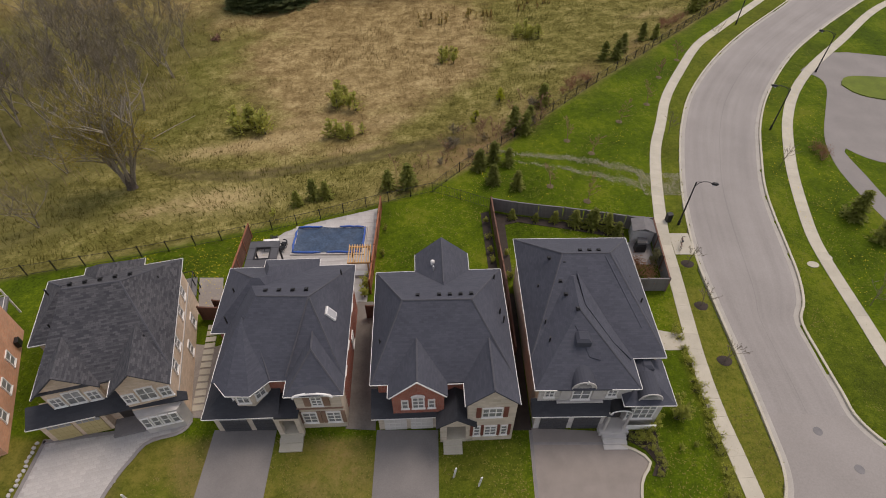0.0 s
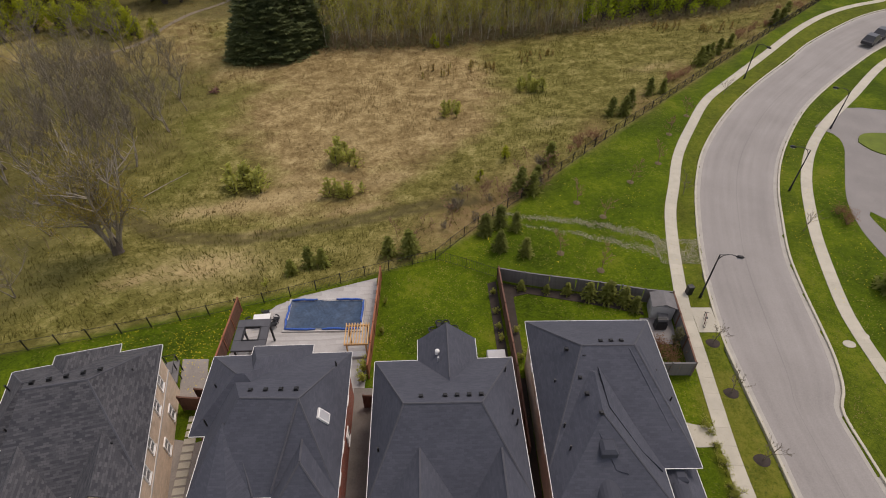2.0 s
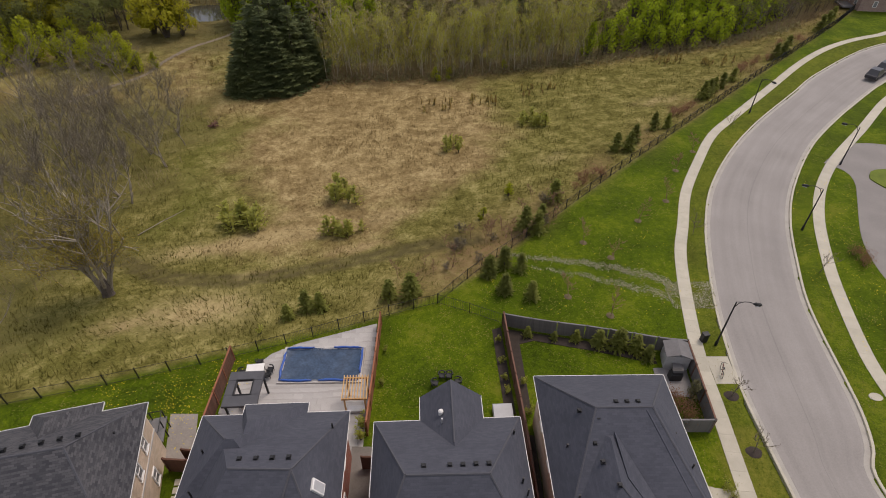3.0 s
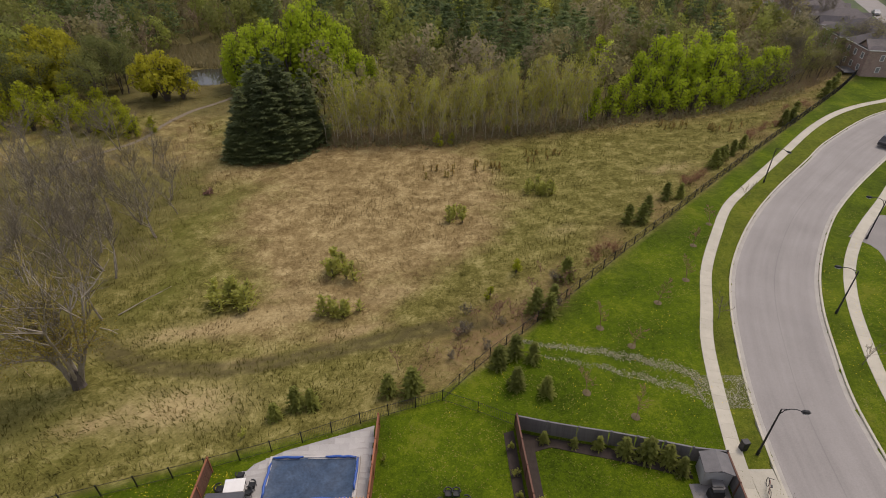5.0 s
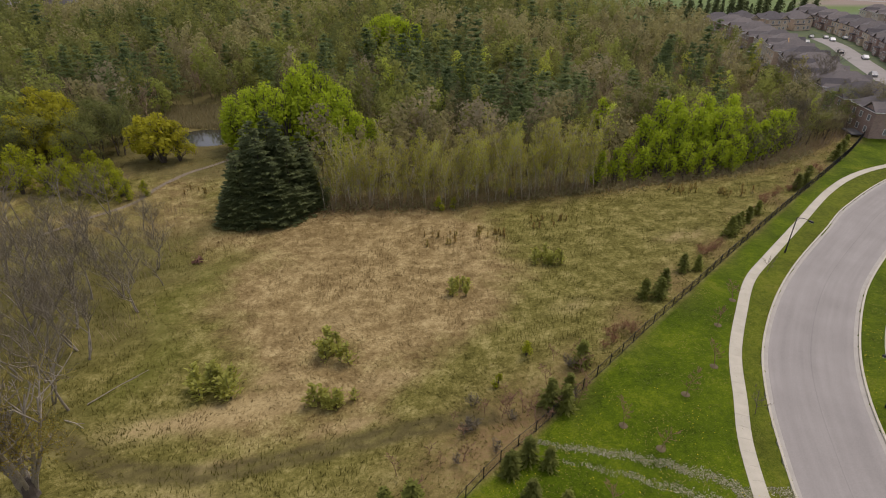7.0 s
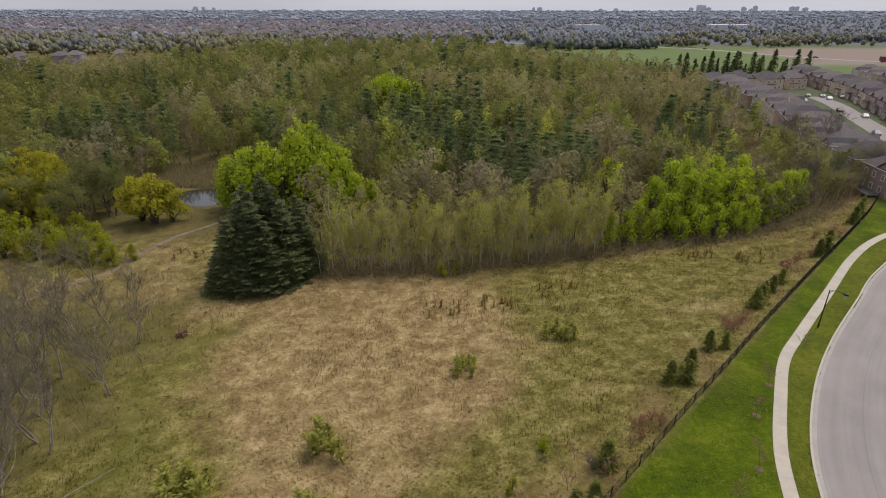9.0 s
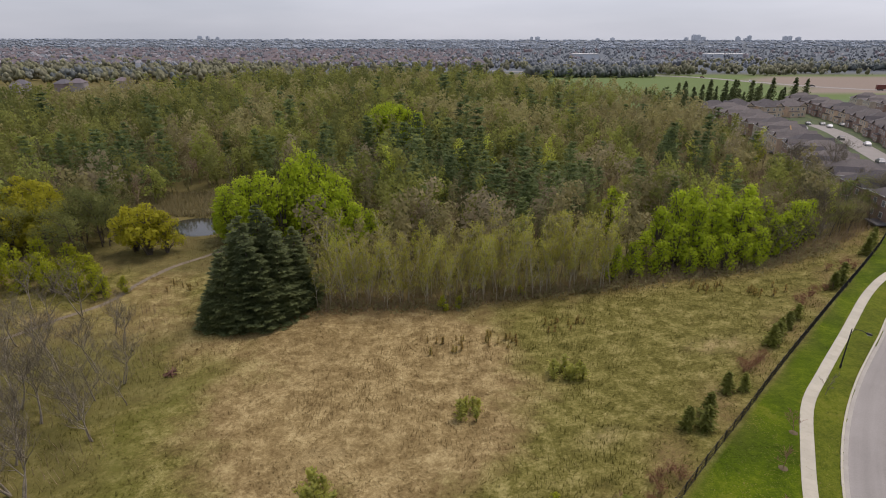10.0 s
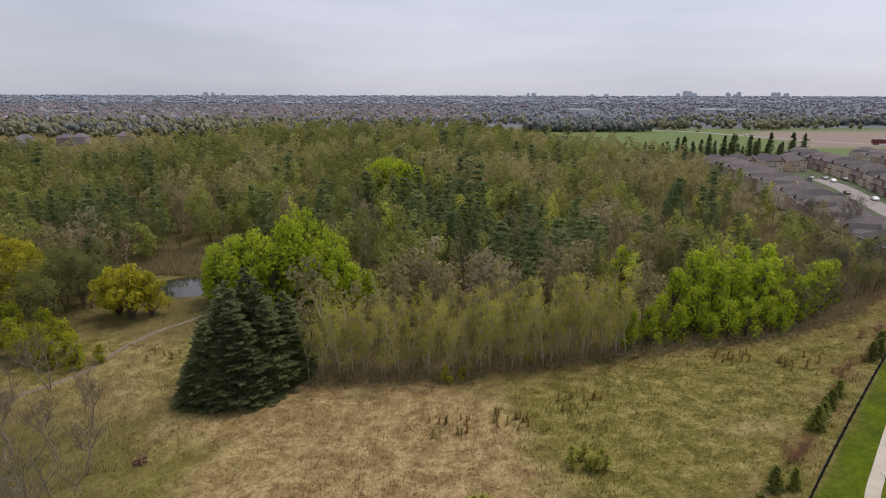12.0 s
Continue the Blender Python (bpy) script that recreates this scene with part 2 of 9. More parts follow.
M["soil"] = surface("dark_mulch", (0.025, 0.018, 0.014), (0.05, 0.036, 0.028), 2.0, 20.0, 0.95)
M["bark"] = surface("brown_bark", (0.065, 0.05, 0.04), (0.13, 0.105, 0.085), 2.0, 14.0, 0.9)
M["bark_pale"] = surface("pale_bark", (0.28, 0.25, 0.18), (0.52, 0.47, 0.37), 2.0, 14.0, 0.9)
M["twig"] = surface("grey_twigs", (0.125, 0.105, 0.072), (0.215, 0.182, 0.128), 1.0, 9.0, 0.9, bump=0.0)
M["twig_brown"] = surface("brown_stems", (0.20, 0.14, 0.085), (0.34, 0.255, 0.16), 1.0, 9.0, 0.9, bump=0.0)
M["limb"] = surface("grey_limbs", (0.12, 0.10, 0.075), (0.40, 0.35, 0.27), 1.0, 9.0, 0.9, bump=0.0)
M["limb_dark"] = surface("brown_limbs", (0.10, 0.075, 0.05), (0.22, 0.175, 0.12), 1.0, 9.0, 0.9, bump=0.0)
M["brown_mulch"] = surface("brown_mulch", (0.085, 0.065, 0.03), (0.14, 0.105, 0.055), 2.0, 20.0, 0.95)
M["twig_yellow"] = surface("yellow_brown_twigs", (0.20, 0.16, 0.035), (0.34, 0.28, 0.07), 1.0, 9.0, 0.9, bump=0.0)
M["twig_red"] = surface("red_brown_twigs", (0.20, 0.11, 0.07), (0.30, 0.165, 0.105), 1.0, 9.0, 0.9, bump=0.0)
M["olive"] = leaf_mat("olive_leaves", [(0.0, (0.12, 0.135, 0.048)), (0.35, (0.185, 0.20, 0.06)), (0.65, (0.26, 0.265, 0.072)), (1.0, (0.34, 0.37, 0.088))])
M["greybud"] = leaf_mat("grey_brown_buds", [(0.0, (0.24, 0.205, 0.135)), (0.5, (0.32, 0.275, 0.17)), (1.0, (0.40, 0.35, 0.19))])
M["aspen"] = leaf_mat("young_aspen_leaves", [(0.0, (0.316, 0.268, 0.065)), (0.5, (0.428, 0.422, 0.075)), (1.0, (0.539, 0.597, 0.095))], grain=0.4)
M["brownwood"] = leaf_mat("budding_crowns", [(0.0, (0.20, 0.18, 0.10)), (0.35, (0.265, 0.235, 0.115)), (0.65, (0.33, 0.295, 0.13)), (1.0, (0.39, 0.36, 0.155))])
M["bright"] = leaf_mat("bright_spring_leaves", [(0.0, (0.32, 0.40, 0.028)), (0.5, (0.455, 0.55, 0.038)), (1.0, (0.56, 0.65, 0.05))], thin=0.62, grain=0.25)
M["willow"] = leaf_mat("yellow_willow_leaves", [(0.0, (0.36, 0.34, 0.03)), (0.5, (0.52, 0.49, 0.045)), (1.0, (0.64, 0.61, 0.065))], thin=0.62)
M["willow_bud"] = leaf_mat("yellow_olive_buds", [(0.0, (0.27, 0.21, 0.04)), (0.5, (0.36, 0.29, 0.05)), (1.0, (0.46, 0.38, 0.07))])
M["sallow"] = leaf_mat("sallow_leaves", [(0.0, (0.26, 0.28, 0.018)), (0.5, (0.40, 0.43, 0.026)), (1.0, (0.52, 0.54, 0.04))], thin=0.55)
M["conifer"] = leaf_mat("dark_needles", [(0.0, (0.105, 0.132, 0.060)), (0.5, (0.18, 0.21, 0.090)), (1.0, (0.26, 0.285, 0.115))], grain=0.45)
M["russet"] = leaf_mat("russet_buds", [(0.0, (0.20, 0.10, 0.06)), (0.5, (0.28, 0.15, 0.09)), (1.0, (0.36, 0.22, 0.13))])
M["pineneedle"] = leaf_mat("blue_green_needles", [(0.0, (0.11, 0.15, 0.062)), (0.5, (0.17, 0.22, 0.085)), (1.0, (0.26, 0.31, 0.115))])
M["cedarneedle"] = leaf_mat("brown_green_cedar", [(0.0, (0.12, 0.115, 0.062)), (0.5, (0.185, 0.175, 0.085)), (1.0, (0.26, 0.24, 0.11))])
M["gravel"] = leaf_mat("river_stones", [(0.0, (0.12, 0.117, 0.055)), (0.5, (0.235, 0.225, 0.135)), (1.0, (0.41, 0.39, 0.28))], 0.9, 0.0, 1.0)
M["fir"] = leaf_mat("young_fir_needles", [(0.0, (0.15, 0.165, 0.04)), (0.5, (0.26, 0.275, 0.06)), (1.0, (0.38, 0.38, 0.09))])
M["seedling"] = leaf_mat("browned_needles", [(0.0, (0.32, 0.20, 0.07)), (0.5, (0.38, 0.31, 0.09)), (1.0, (0.38, 0.40, 0.10))])
M["pinelet"] = leaf_mat("young_pine_needles", [(0.0, (0.35, 0.355, 0.09)), (0.5, (0.52, 0.52, 0.13)), (1.0, (0.64, 0.63, 0.18))], thin=0.62)
M["shrub"] = leaf_mat("shrub_leaves", [(0.0, (0.30, 0.315, 0.07)), (0.5, (0.46, 0.47, 0.10)), (1.0, (0.58, 0.58, 0.14))], thin=0.62)
M["lawn_blade"] = leaf_mat("lawn_blades", [(0.0, (0.035, 0.06, 0.004)), (0.45, (0.075, 0.105, 0.007)), (0.8, (0.125, 0.14, 0.016)), (1.0, (0.21, 0.18, 0.045))], thin=0.3, grain=0.5)
M["reed"] = leaf_mat("dry_reeds", [(0.0, (0.28, 0.24, 0.12)), (0.5, (0.44, 0.37, 0.21)), (1.0, (0.60, 0.52, 0.33))])


def glass_mat():
    m, nt, b = base_mat("window_glass", 0.08)
    n = noise_node(nt, 0.6)
    # pale tones put reflected sky and blinds into the pane colour
    r = ramp_node(nt, [(0.35, (0.12, 0.125, 0.13)), (0.65, (0.36, 0.36, 0.355))])
    nt.links.new(n.outputs[0], r.inputs[0])
    nt.links.new(r.outputs[0], b.inputs["Base Color"])
    return m


M["glass"] = glass_mat()


def pond_mat():
    m, nt, b = base_mat("pond_water", 0.06)
    b.inputs["Base Color"].default_value = (0.035, 0.035, 0.028, 1)
    n = noise_node(nt, 3.0)
    bumped(nt, b, n.outputs[0], 0.08, 0.02)
    return m


M["pond"] = pond_mat()


def field_colour(nt):
    """Dry tan grass with drifts of olive and fresh green; the same drifts colour soil and blades."""
    n1, n2, n3 = noise_node(nt, 0.055, 7.0, 0.68), noise_node(nt, 0.42, 8.0, 0.78), noise_node(nt, 3.0, 7.0, 0.85)
    dry = ramp_node(nt, [(0.39, (0.128, 0.085, 0.034)), (0.5, (0.245, 0.178, 0.079)), (0.61, (0.44, 0.345, 0.172))])
    nt.links.new(mix_node(nt, n2.outputs[0], n3.outputs[0], 0.38), dry.inputs[0])
    green = ramp_node(nt, [(0.39, (0.056, 0.053, 0.010)), (0.5, (0.142, 0.127, 0.032)), (0.63, (0.34, 0.292, 0.115))])
    nt.links.new(mix_node(nt, n2.outputs[0], n3.outputs[0], 0.4), green.inputs[0])
    at = nt.nodes.new("ShaderNodeAttribute")
    at.attribute_name = "fresh"
    add = nt.nodes.new("ShaderNodeMath")
    add.operation = "ADD"
    nt.links.new(n1.outputs[0], add.inputs[0])
    nt.links.new(at.outputs["Fac"], add.inputs[1])
    add2 = nt.nodes.new("ShaderNodeMath")
    add2.operation = "MULTIPLY_ADD"
    add2.inputs[1].default_value = 0.35
    nt.links.new(n2.outputs[0], add2.inputs[0])
    nt.links.new(add.outputs[0], add2.inputs[2])
    f = ramp_node(nt, [(0.62, GREY(0)), (0.86, GREY(1))])
    nt.links.new(add2.outputs[0], f.inputs[0])
    return mix_node(nt, dry.outputs[0], green.outputs[0], f.outputs[0]), n3


def ground_mat():
    m, nt, b = base_mat("ground_cover", 0.95)
    col, fine = field_colour(nt)
    l1, l2, l3 = noise_node(nt, 0.16, 4.0), noise_node(nt, 1.4, 7.0, 0.8), noise_node(nt, 6.0, 6.0, 0.85)
    lawn = ramp_node(nt, [(0.41, (0.026, 0.043, 0.002)), (0.5, (0.060, 0.094, 0.003)), (0.60, (0.138, 0.170, 0.008))])
    nt.links.new(mix_node(nt, mix_node(nt, l1.outputs[0], l2.outputs[0], 0.5), l3.outputs[0], 0.4), lawn.inputs[0])
    worn = ramp_node(nt, [(0.57, GREY(0)), (0.77, GREY(1))])
    nt.links.new(mix_node(nt, l1.outputs[0], l2.outputs[0], 0.35), worn.inputs[0])
    lawn_col = mix_node(nt, lawn.outputs[0], (0.13, 0.115, 0.022), worn.outputs[0])
    # far_grass and town carry distance haze in their dulled, bluish colours
    for name, kind in (("lawn", lawn_col), ("herb", (0.080, 0.086, 0.015)), ("verge", (0.115, 0.10, 0.02)), ("rust", (0.15, 0.095, 0.05)), ("straw", (0.30, 0.235, 0.118)), ("rut_and_shade", (0.042, 0.033, 0.015)), ("olive", (0.092, 0.078, 0.030)), ("far_grass", (0.094, 0.128, 0.046)), ("soil", (0.185, 0.148, 0.122)), ("town", (0.098, 0.110, 0.124))):
        at = nt.nodes.new("ShaderNodeAttribute")
        at.attribute_name = name
        fac = at.outputs["Fac"]
        if name in ("verge", "rust", "herb", "olive", "straw"):
            uneven = ramp_node(nt, [(0.40, GREY(0.35)), (0.58, GREY(1.15))])
            nt.links.new(mix_node(nt, l2.outputs[0], l3.outputs[0], 0.4), uneven.inputs[0])
            fac = mix_node(nt, fac, uneven.outputs[0], 1.0, "MULTIPLY")
        col = mix_node(nt, col, kind if not isinstance(kind, tuple) else mix_node(nt, kind, tuple(v * 1.7 for v in kind), l2.outputs[0]), fac)
    nt.links.new(col, b.inputs["Base Color"])
    bumped(nt, b, fine.outputs[0], 0.5, 0.06)
    b.inputs["Specular IOR Level"].default_value = 0.1
    return m


M["ground"] = ground_mat()


def blade_mat():
    m, nt, b = base_mat("dry_grass_blades", 0.9)
    col, fine = field_colour(nt)
    g = nt.nodes.new("ShaderNodeNewGeometry")
    r = ramp_node(nt, [(0.0, GREY(0.66)), (1.0, GREY(1.22))])
    nt.links.new(g.outputs["Random Per Island"], r.inputs[0])
    nt.links.new(mix_node(nt, col, r.outputs[0], 1.0, "MULTIPLY"), b.inputs["Base Color"])
    b.inputs["Specular IOR Level"].default_value = 0.1
    tl, mx = nt.nodes.new("ShaderNodeBsdfTranslucent"), nt.nodes.new("ShaderNodeMixShader")
    mx.inputs[0].default_value = 0.4
    nt.links.new(b.inputs["Base Color"].links[0].from_socket, tl.inputs[0])
    nt.links.new(b.outputs[0], mx.inputs[1])
    nt.links.new(tl.outputs[0], mx.inputs[2])
    nt.links.new(mx.outputs[0], nt.nodes["Material Output"].inputs[0])
    return m


M["blade"] = blade_mat()


# ---- building blocks ----
class Geo:
    """Collects faces of one mesh."""

    def __init__(self):
        self.v, self.f, self.m = [], [], []

    def add(self, verts, faces, slot=0):
        n = len(self.v)
        self.v += [tuple(p) for p in verts]
        self.f += [tuple(i + n for i in q) for q in faces]
        self.m += [slot] * len(faces)
        return self

    def box(self, x0, x1, y0, y1, z0, z1, slot=0):
        v = [(x, y, z) for z in (z0, z1) for x, y in ((x0, y0), (x1, y0), (x1, y1), (x0, y1))]
        return self.add(v, [(3, 2, 1, 0), (4, 5, 6, 7), (0, 1, 5, 4), (1, 2, 6, 5), (2, 3, 7, 6), (3, 0, 4, 7)], slot)

    def slab(self, x0, x1, y0, y1, z0, z1, c=0.01, slot=0):
        """A box with chamfered upper edges."""
        v = [(x0, y0, z0), (x1, y0, z0), (x1, y1, z0), (x0, y1, z0), (x0, y0, z1 - c), (x1, y0, z1 - c), (x1, y1, z1 - c), (x0, y1, z1 - c),
             (x0 + c, y0 + c, z1), (x1 - c, y0 + c, z1), (x1 - c, y1 - c, z1), (x0 + c, y1 - c, z1)]
        f = [(3, 2, 1, 0), (8, 9, 10, 11)]
        for k in (0, 4):
            f += [(k + i, k + (i + 1) % 4, k + 4 + (i + 1) % 4, k + 4 + i) for i in range(4)]
        return self.add(v, f, slot)

    def prism(self, poly, z0, z1, slot=0):
        """An upright prism on a polygon (anticlockwise); z0 and z1 may be functions of x and y."""
        a = [(x, y, z0(x, y) if callable(z0) else z0) for x, y in poly]
        b = [(x, y, z1(x, y) if callable(z1) else z1) for x, y in poly]
        n = len(poly)
        return self.add(a + b, [tuple(range(n - 1, -1, -1)), tuple(range(n, 2 * n))] + [(i, (i + 1) % n, n + (i + 1) % n, n + i) for i in range(n)], slot)

    def tube(self, pts, radii, n=6, slot=0, cap=True):
        pts = [Vector(p) for p in pts]
        rings = []
        for i, p in enumerate(pts):
            d = (pts[min(i + 1, len(pts) - 1)] - pts[max(i - 1, 0)]).normalized()
            a = d.cross(Vector((0.31, 0.95, 0.05) if abs(d.z) > 0.7 else (0, 0, 1))).normalized()
            b = d.cross(a)
            r = radii[i] if isinstance(radii, (list, tuple)) else radii
            rings.append([p + r * (a * math.cos(2 * math.pi * k / n) + b * math.sin(2 * math.pi * k / n)) for k in range(n)])
        f = [(i * n + k, i * n + (k + 1) % n, (i + 1) * n + (k + 1) % n, (i + 1) * n + k) for i in range(len(pts) - 1) for k in range(n)]
        if cap:
            f += [tuple(range(n - 1, -1, -1)), tuple(range((len(pts) - 1) * n, len(pts) * n))]
        return self.add([v for r in rings for v in r], f, slot)

    def mesh(self, name, mats, uv=False, smooth=False):
        me = bpy.data.meshes.new(name)
        me.from_pydata(self.v, [], self.f)
        for m in mats if isinstance(mats, (list, tuple)) else [mats]:
            me.materials.append(m)
        if any(self.m):
            me.polygons.foreach_set("material_index", self.m)
        if uv:
            layer = me.uv_layers.new(name="UVMap").data
            for p in me.polygons:
                nrm = p.normal
                ux = Vector((-nrm.y, nrm.x, 0)) if abs(nrm.z) < 0.999 else Vector((1, 0, 0))
                ux.normalize()
                uy = nrm.cross(ux)
                for li in p.loop_indices:
                    co = me.vertices[me.loops[li].vertex_index].co
                    layer[li].uv = (co.dot(ux), co.dot(uy))
        if smooth:
            me.polygons.foreach_set("use_smooth", [True] * len(me.polygons))
        return me


def part(name, geo, mat, parent=None, label="", uv=False, smooth=False, at=None):
    """Links a Geo, or a ready mesh, as one mesh object under a thing or a part."""
    me = geo if isinstance(geo, bpy.types.Mesh) else geo.mesh(name, mat, uv, smooth)
    ob = new(name, me)
    if parent is not None:
        ob.parent = parent
    if at is not None:
        ob.matrix_local = at
    if label:
        ob["label"] = label
    return ob


def thing(name, m, label, category, group=""):
    ob = new(name)
    ob.empty_display_size = 0.2
    ob.matrix_world = m
    return tagged(ob, label, category, group)


def big_mesh(name, verts, faces, mat, attrs=()):
    """A mesh from numpy arrays (all faces with the same number of corners)."""
    me = bpy.data.meshes.new(name)
    k = faces.shape[1]
    me.vertices.add(len(verts))
    me.vertices.foreach_set("co", np.ascontiguousarray(verts, dtype=np.float32).ravel())
    me.loops.add(faces.size)
    me.loops.foreach_set("vertex_index", np.ascontiguousarray(faces, dtype=np.int32).ravel())
    me.polygons.add(len(faces))
    me.polygons.foreach_set("loop_start", np.arange(0, faces.size, k, dtype=np.int32))
    me.polygons.foreach_set("loop_total", np.full(len(faces), k, dtype=np.int32))
    for key, val in attrs:
        me.attributes.new(key, "FLOAT", "POINT").data.foreach_set("value", np.ascontiguousarray(val, dtype=np.float32))
    me.materials.append(mat)
    me.update(calc_edges=True)
    return me


def curve_through(pts, step=1.0):
    """A smooth line through the points, resampled at even steps."""
    p = np.array(pts, float)
    q = np.vstack([2 * p[0] - p[1], p, 2 * p[-1] - p[-2]])
    out = []
    for i in range(len(p) - 1):
        a, b, c, d = q[i:i + 4]
        for s in np.linspace(0, 1, 24, endpoint=False):
            out.append(0.5 * (2 * b + (c - a) * s + (2 * a - 5 * b + 4 * c - d) * s * s + (3 * b - 3 * c + d - a) * s ** 3))
    out = np.array(out + [p[-1]])
    run = np.concatenate([[0], np.cumsum(np.hypot(*np.diff(out, axis=0).T))])
    at = np.linspace(0, run[-1], max(2, int(run[-1] / step) + 1))
    return np.stack([np.interp(at, run, out[:, 0]), np.interp(at, run, out[:, 1])], 1)


def shifted(line, d):
    """The line moved d to its left."""
    t = np.gradient(line, axis=0)
    t /= np.hypot(t[:, 0], t[:, 1])[:, None]
    return line + d * np.stack([-t[:, 1], t[:, 0]], 1)


def smooth01(a, b, x):
    s = np.clip((x - a) / (b - a), 0, 1)
    return s * s * (3 - 2 * s)


def inside(poly, x, y):
    """Which points lie in the polygon (numpy)."""
    hit = np.zeros(np.shape(x), bool)
    px, py = np.array(poly).T
    j = len(px) - 1
    for i in range(len(px)):
        with np.errstate(divide="ignore", invalid="ignore"):
            hit ^= ((py[i] > y) != (py[j] > y)) & (x < (px[j] - px[i]) * (y - py[i]) / (py[j] - py[i]) + px[i])
        j = i
    return hit

# ---- land ----
def field_depth(x, y):
    """How far a place lies beyond the two field fences (positive in the meadow)."""
    d1 = ((x + 1.2) * -0.34 + (y - 46.2)) / 1.056
    d2 = ((x + 1.2) * -0.975 + (y - 46.2)) / 1.397
    h = np.clip(0.5 + (d2 - d1) / 12, 0, 1)
    return d2 * (1 - h) + d1 * h - 6 * h * (1 - h) * 0.5


def land(x, y):
    """Height of the ground: the street is level, the yards fall a little, the meadow falls to the pond."""
    x, y = np.asarray(x, float), np.asarray(y, float)
    d = field_depth(x, y)
    yard = -1.0 * smooth01(27, 43, y) * (1 - smooth01(6, 21, x)) * (1 - smooth01(52, 80, y))
    drop = -6.5 * np.tanh(np.maximum(d, 0) / 33.0)
    rise = np.maximum(smooth01(175, 340, y), smooth01(84, 106, x) * smooth01(112, 150, y))
    bumps = 0.16 * np.sin(x * 0.31 + 1.3 * np.sin(y * 0.17)) * np.cos(y * 0.27 + np.sin(x * 0.13)) * smooth01(2, 12, d)
    pond = -0.9 * np.exp(-(((x + 65.5) / 10.0) ** 2 + ((y - 160.5) / 7.8) ** 2) ** 2)
    far = 27.0 * smooth01(1300, 4800, np.hypot(x, y))
    return yard + (drop + bumps) * (1 - rise) + pond + far


def zat(x, y):
    return float(land(x, y))


ROAD_Z = -0.15
left_edge = curve_through([(-70, 8.5), (10, 8.5), (17, 9), (21.2, 10.6), (23.2, 13.2), (23.9, 15.2), (24.05, 17.6), (24.15, 21.8), (24.2, 25.5), (24.2, 30.2), (24.3, 35), (24.9, 39.7), (25.9, 45), (27.5, 51), (29.8, 58),
                           (33.3, 65.6), (39.4, 74.6), (47, 83.4), (57.5, 93.8), (66.2, 102.3), (82.4, 114.7), (96, 120), (118, 124), (170, 128)], 0.7)
right_edge = curve_through([(60, 12.5), (42, 13), (36, 14.6), (32.4, 16.6), (30.9, 18.9), (30.8, 21.1), (30.7, 24.4), (30.75, 27.9), (31.9, 30.0), (32.8, 32.9), (33.4, 36.5), (34.1, 41.4), (35.0, 45.9), (36.7, 51), (39.4, 58),
                            (43.3, 65.2), (49.6, 74), (55.8, 80.9), (66, 90.4), (77, 99.5), (91, 107.5), (112, 113), (170, 118)], 0.7)
road_poly = [tuple(p) for p in left_edge] + [tuple(p) for p in right_edge[::-1]] + [(60, 2), (-70, 2)]
walk_west = curve_through([(20.6, 10), (20.4, 13.2), (20.25, 16), (20.0, 19.5), (20.05, 23.8), (20.4, 28.4), (20.9, 34.0), (21.2, 38.1), (21.9, 42.2), (23.1, 47.9), (24.5, 53.2), (26.4, 58), (29.1, 64.8), (33.4, 72.4),
                           (38, 79.6), (43.6, 85.6), (53.5, 95.7), (66, 108.4), (76.5, 116.8), (87.8, 122.4), (105, 127.5), (170, 132)], 1.5)
walk_east = curve_through([(37.3, 12), (35.9, 18), (35.5, 23.3), (35.6, 27.8), (35.65, 31.5), (35.8, 36.1), (36.3, 39.7), (38.1, 46.9), (39.8, 52.1), (42.7, 59.2), (46.7, 66.1), (52.4, 73.1), (60.5, 81.1), (73.6, 93.8),
                           (88, 102), (110, 108), (170, 113)], 1.5)

gx = np.concatenate([-np.geomspace(5000, 72, 34), np.arange(-70, 112, 0.65), np.geomspace(113, 5000, 34)])
gy = np.concatenate([[-900, -400, -150, -60, -20, 0], np.arange(6, 142, 0.65), np.arange(143, 200, 2.0), np.geomspace(201, 4900, 54)])
X, Y = np.meshgrid(gx, gy)
Z = land(X, Y)
in_road = inside(road_poly, X, Y)
Z = np.where(in_road, Z - 0.5, Z)
D = field_depth(X, Y)
nx, ny = len(gx), len(gy)
idx = np.arange(nx * ny).reshape(ny, nx)
quads = np.stack([idx[:-1, :-1], idx[:-1, 1:], idx[1:, 1:], idx[1:, :-1]], -1).reshape(-1, 4)
lawn = (1 - smooth01(-0.4, 0.5, D)) * (Y < 180)
far_grass = smooth01(345, 365, Y) * (1 - smooth01(660, 720, Y)) * smooth01(80, 110, X)
lawn = np.maximum(lawn, inside([(92, 146), (108, 180), (118, 240), (132, 330), (420, 330), (420, 120), (170, 120)], X, Y) * 0.9)
soil = inside([(271, 452), (342, 461), (700, 500), (900, 640), (475, 640), (330, 655)], X, Y) * 1.0
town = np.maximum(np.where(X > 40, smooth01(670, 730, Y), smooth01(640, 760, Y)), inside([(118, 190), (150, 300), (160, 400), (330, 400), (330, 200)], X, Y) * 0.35)
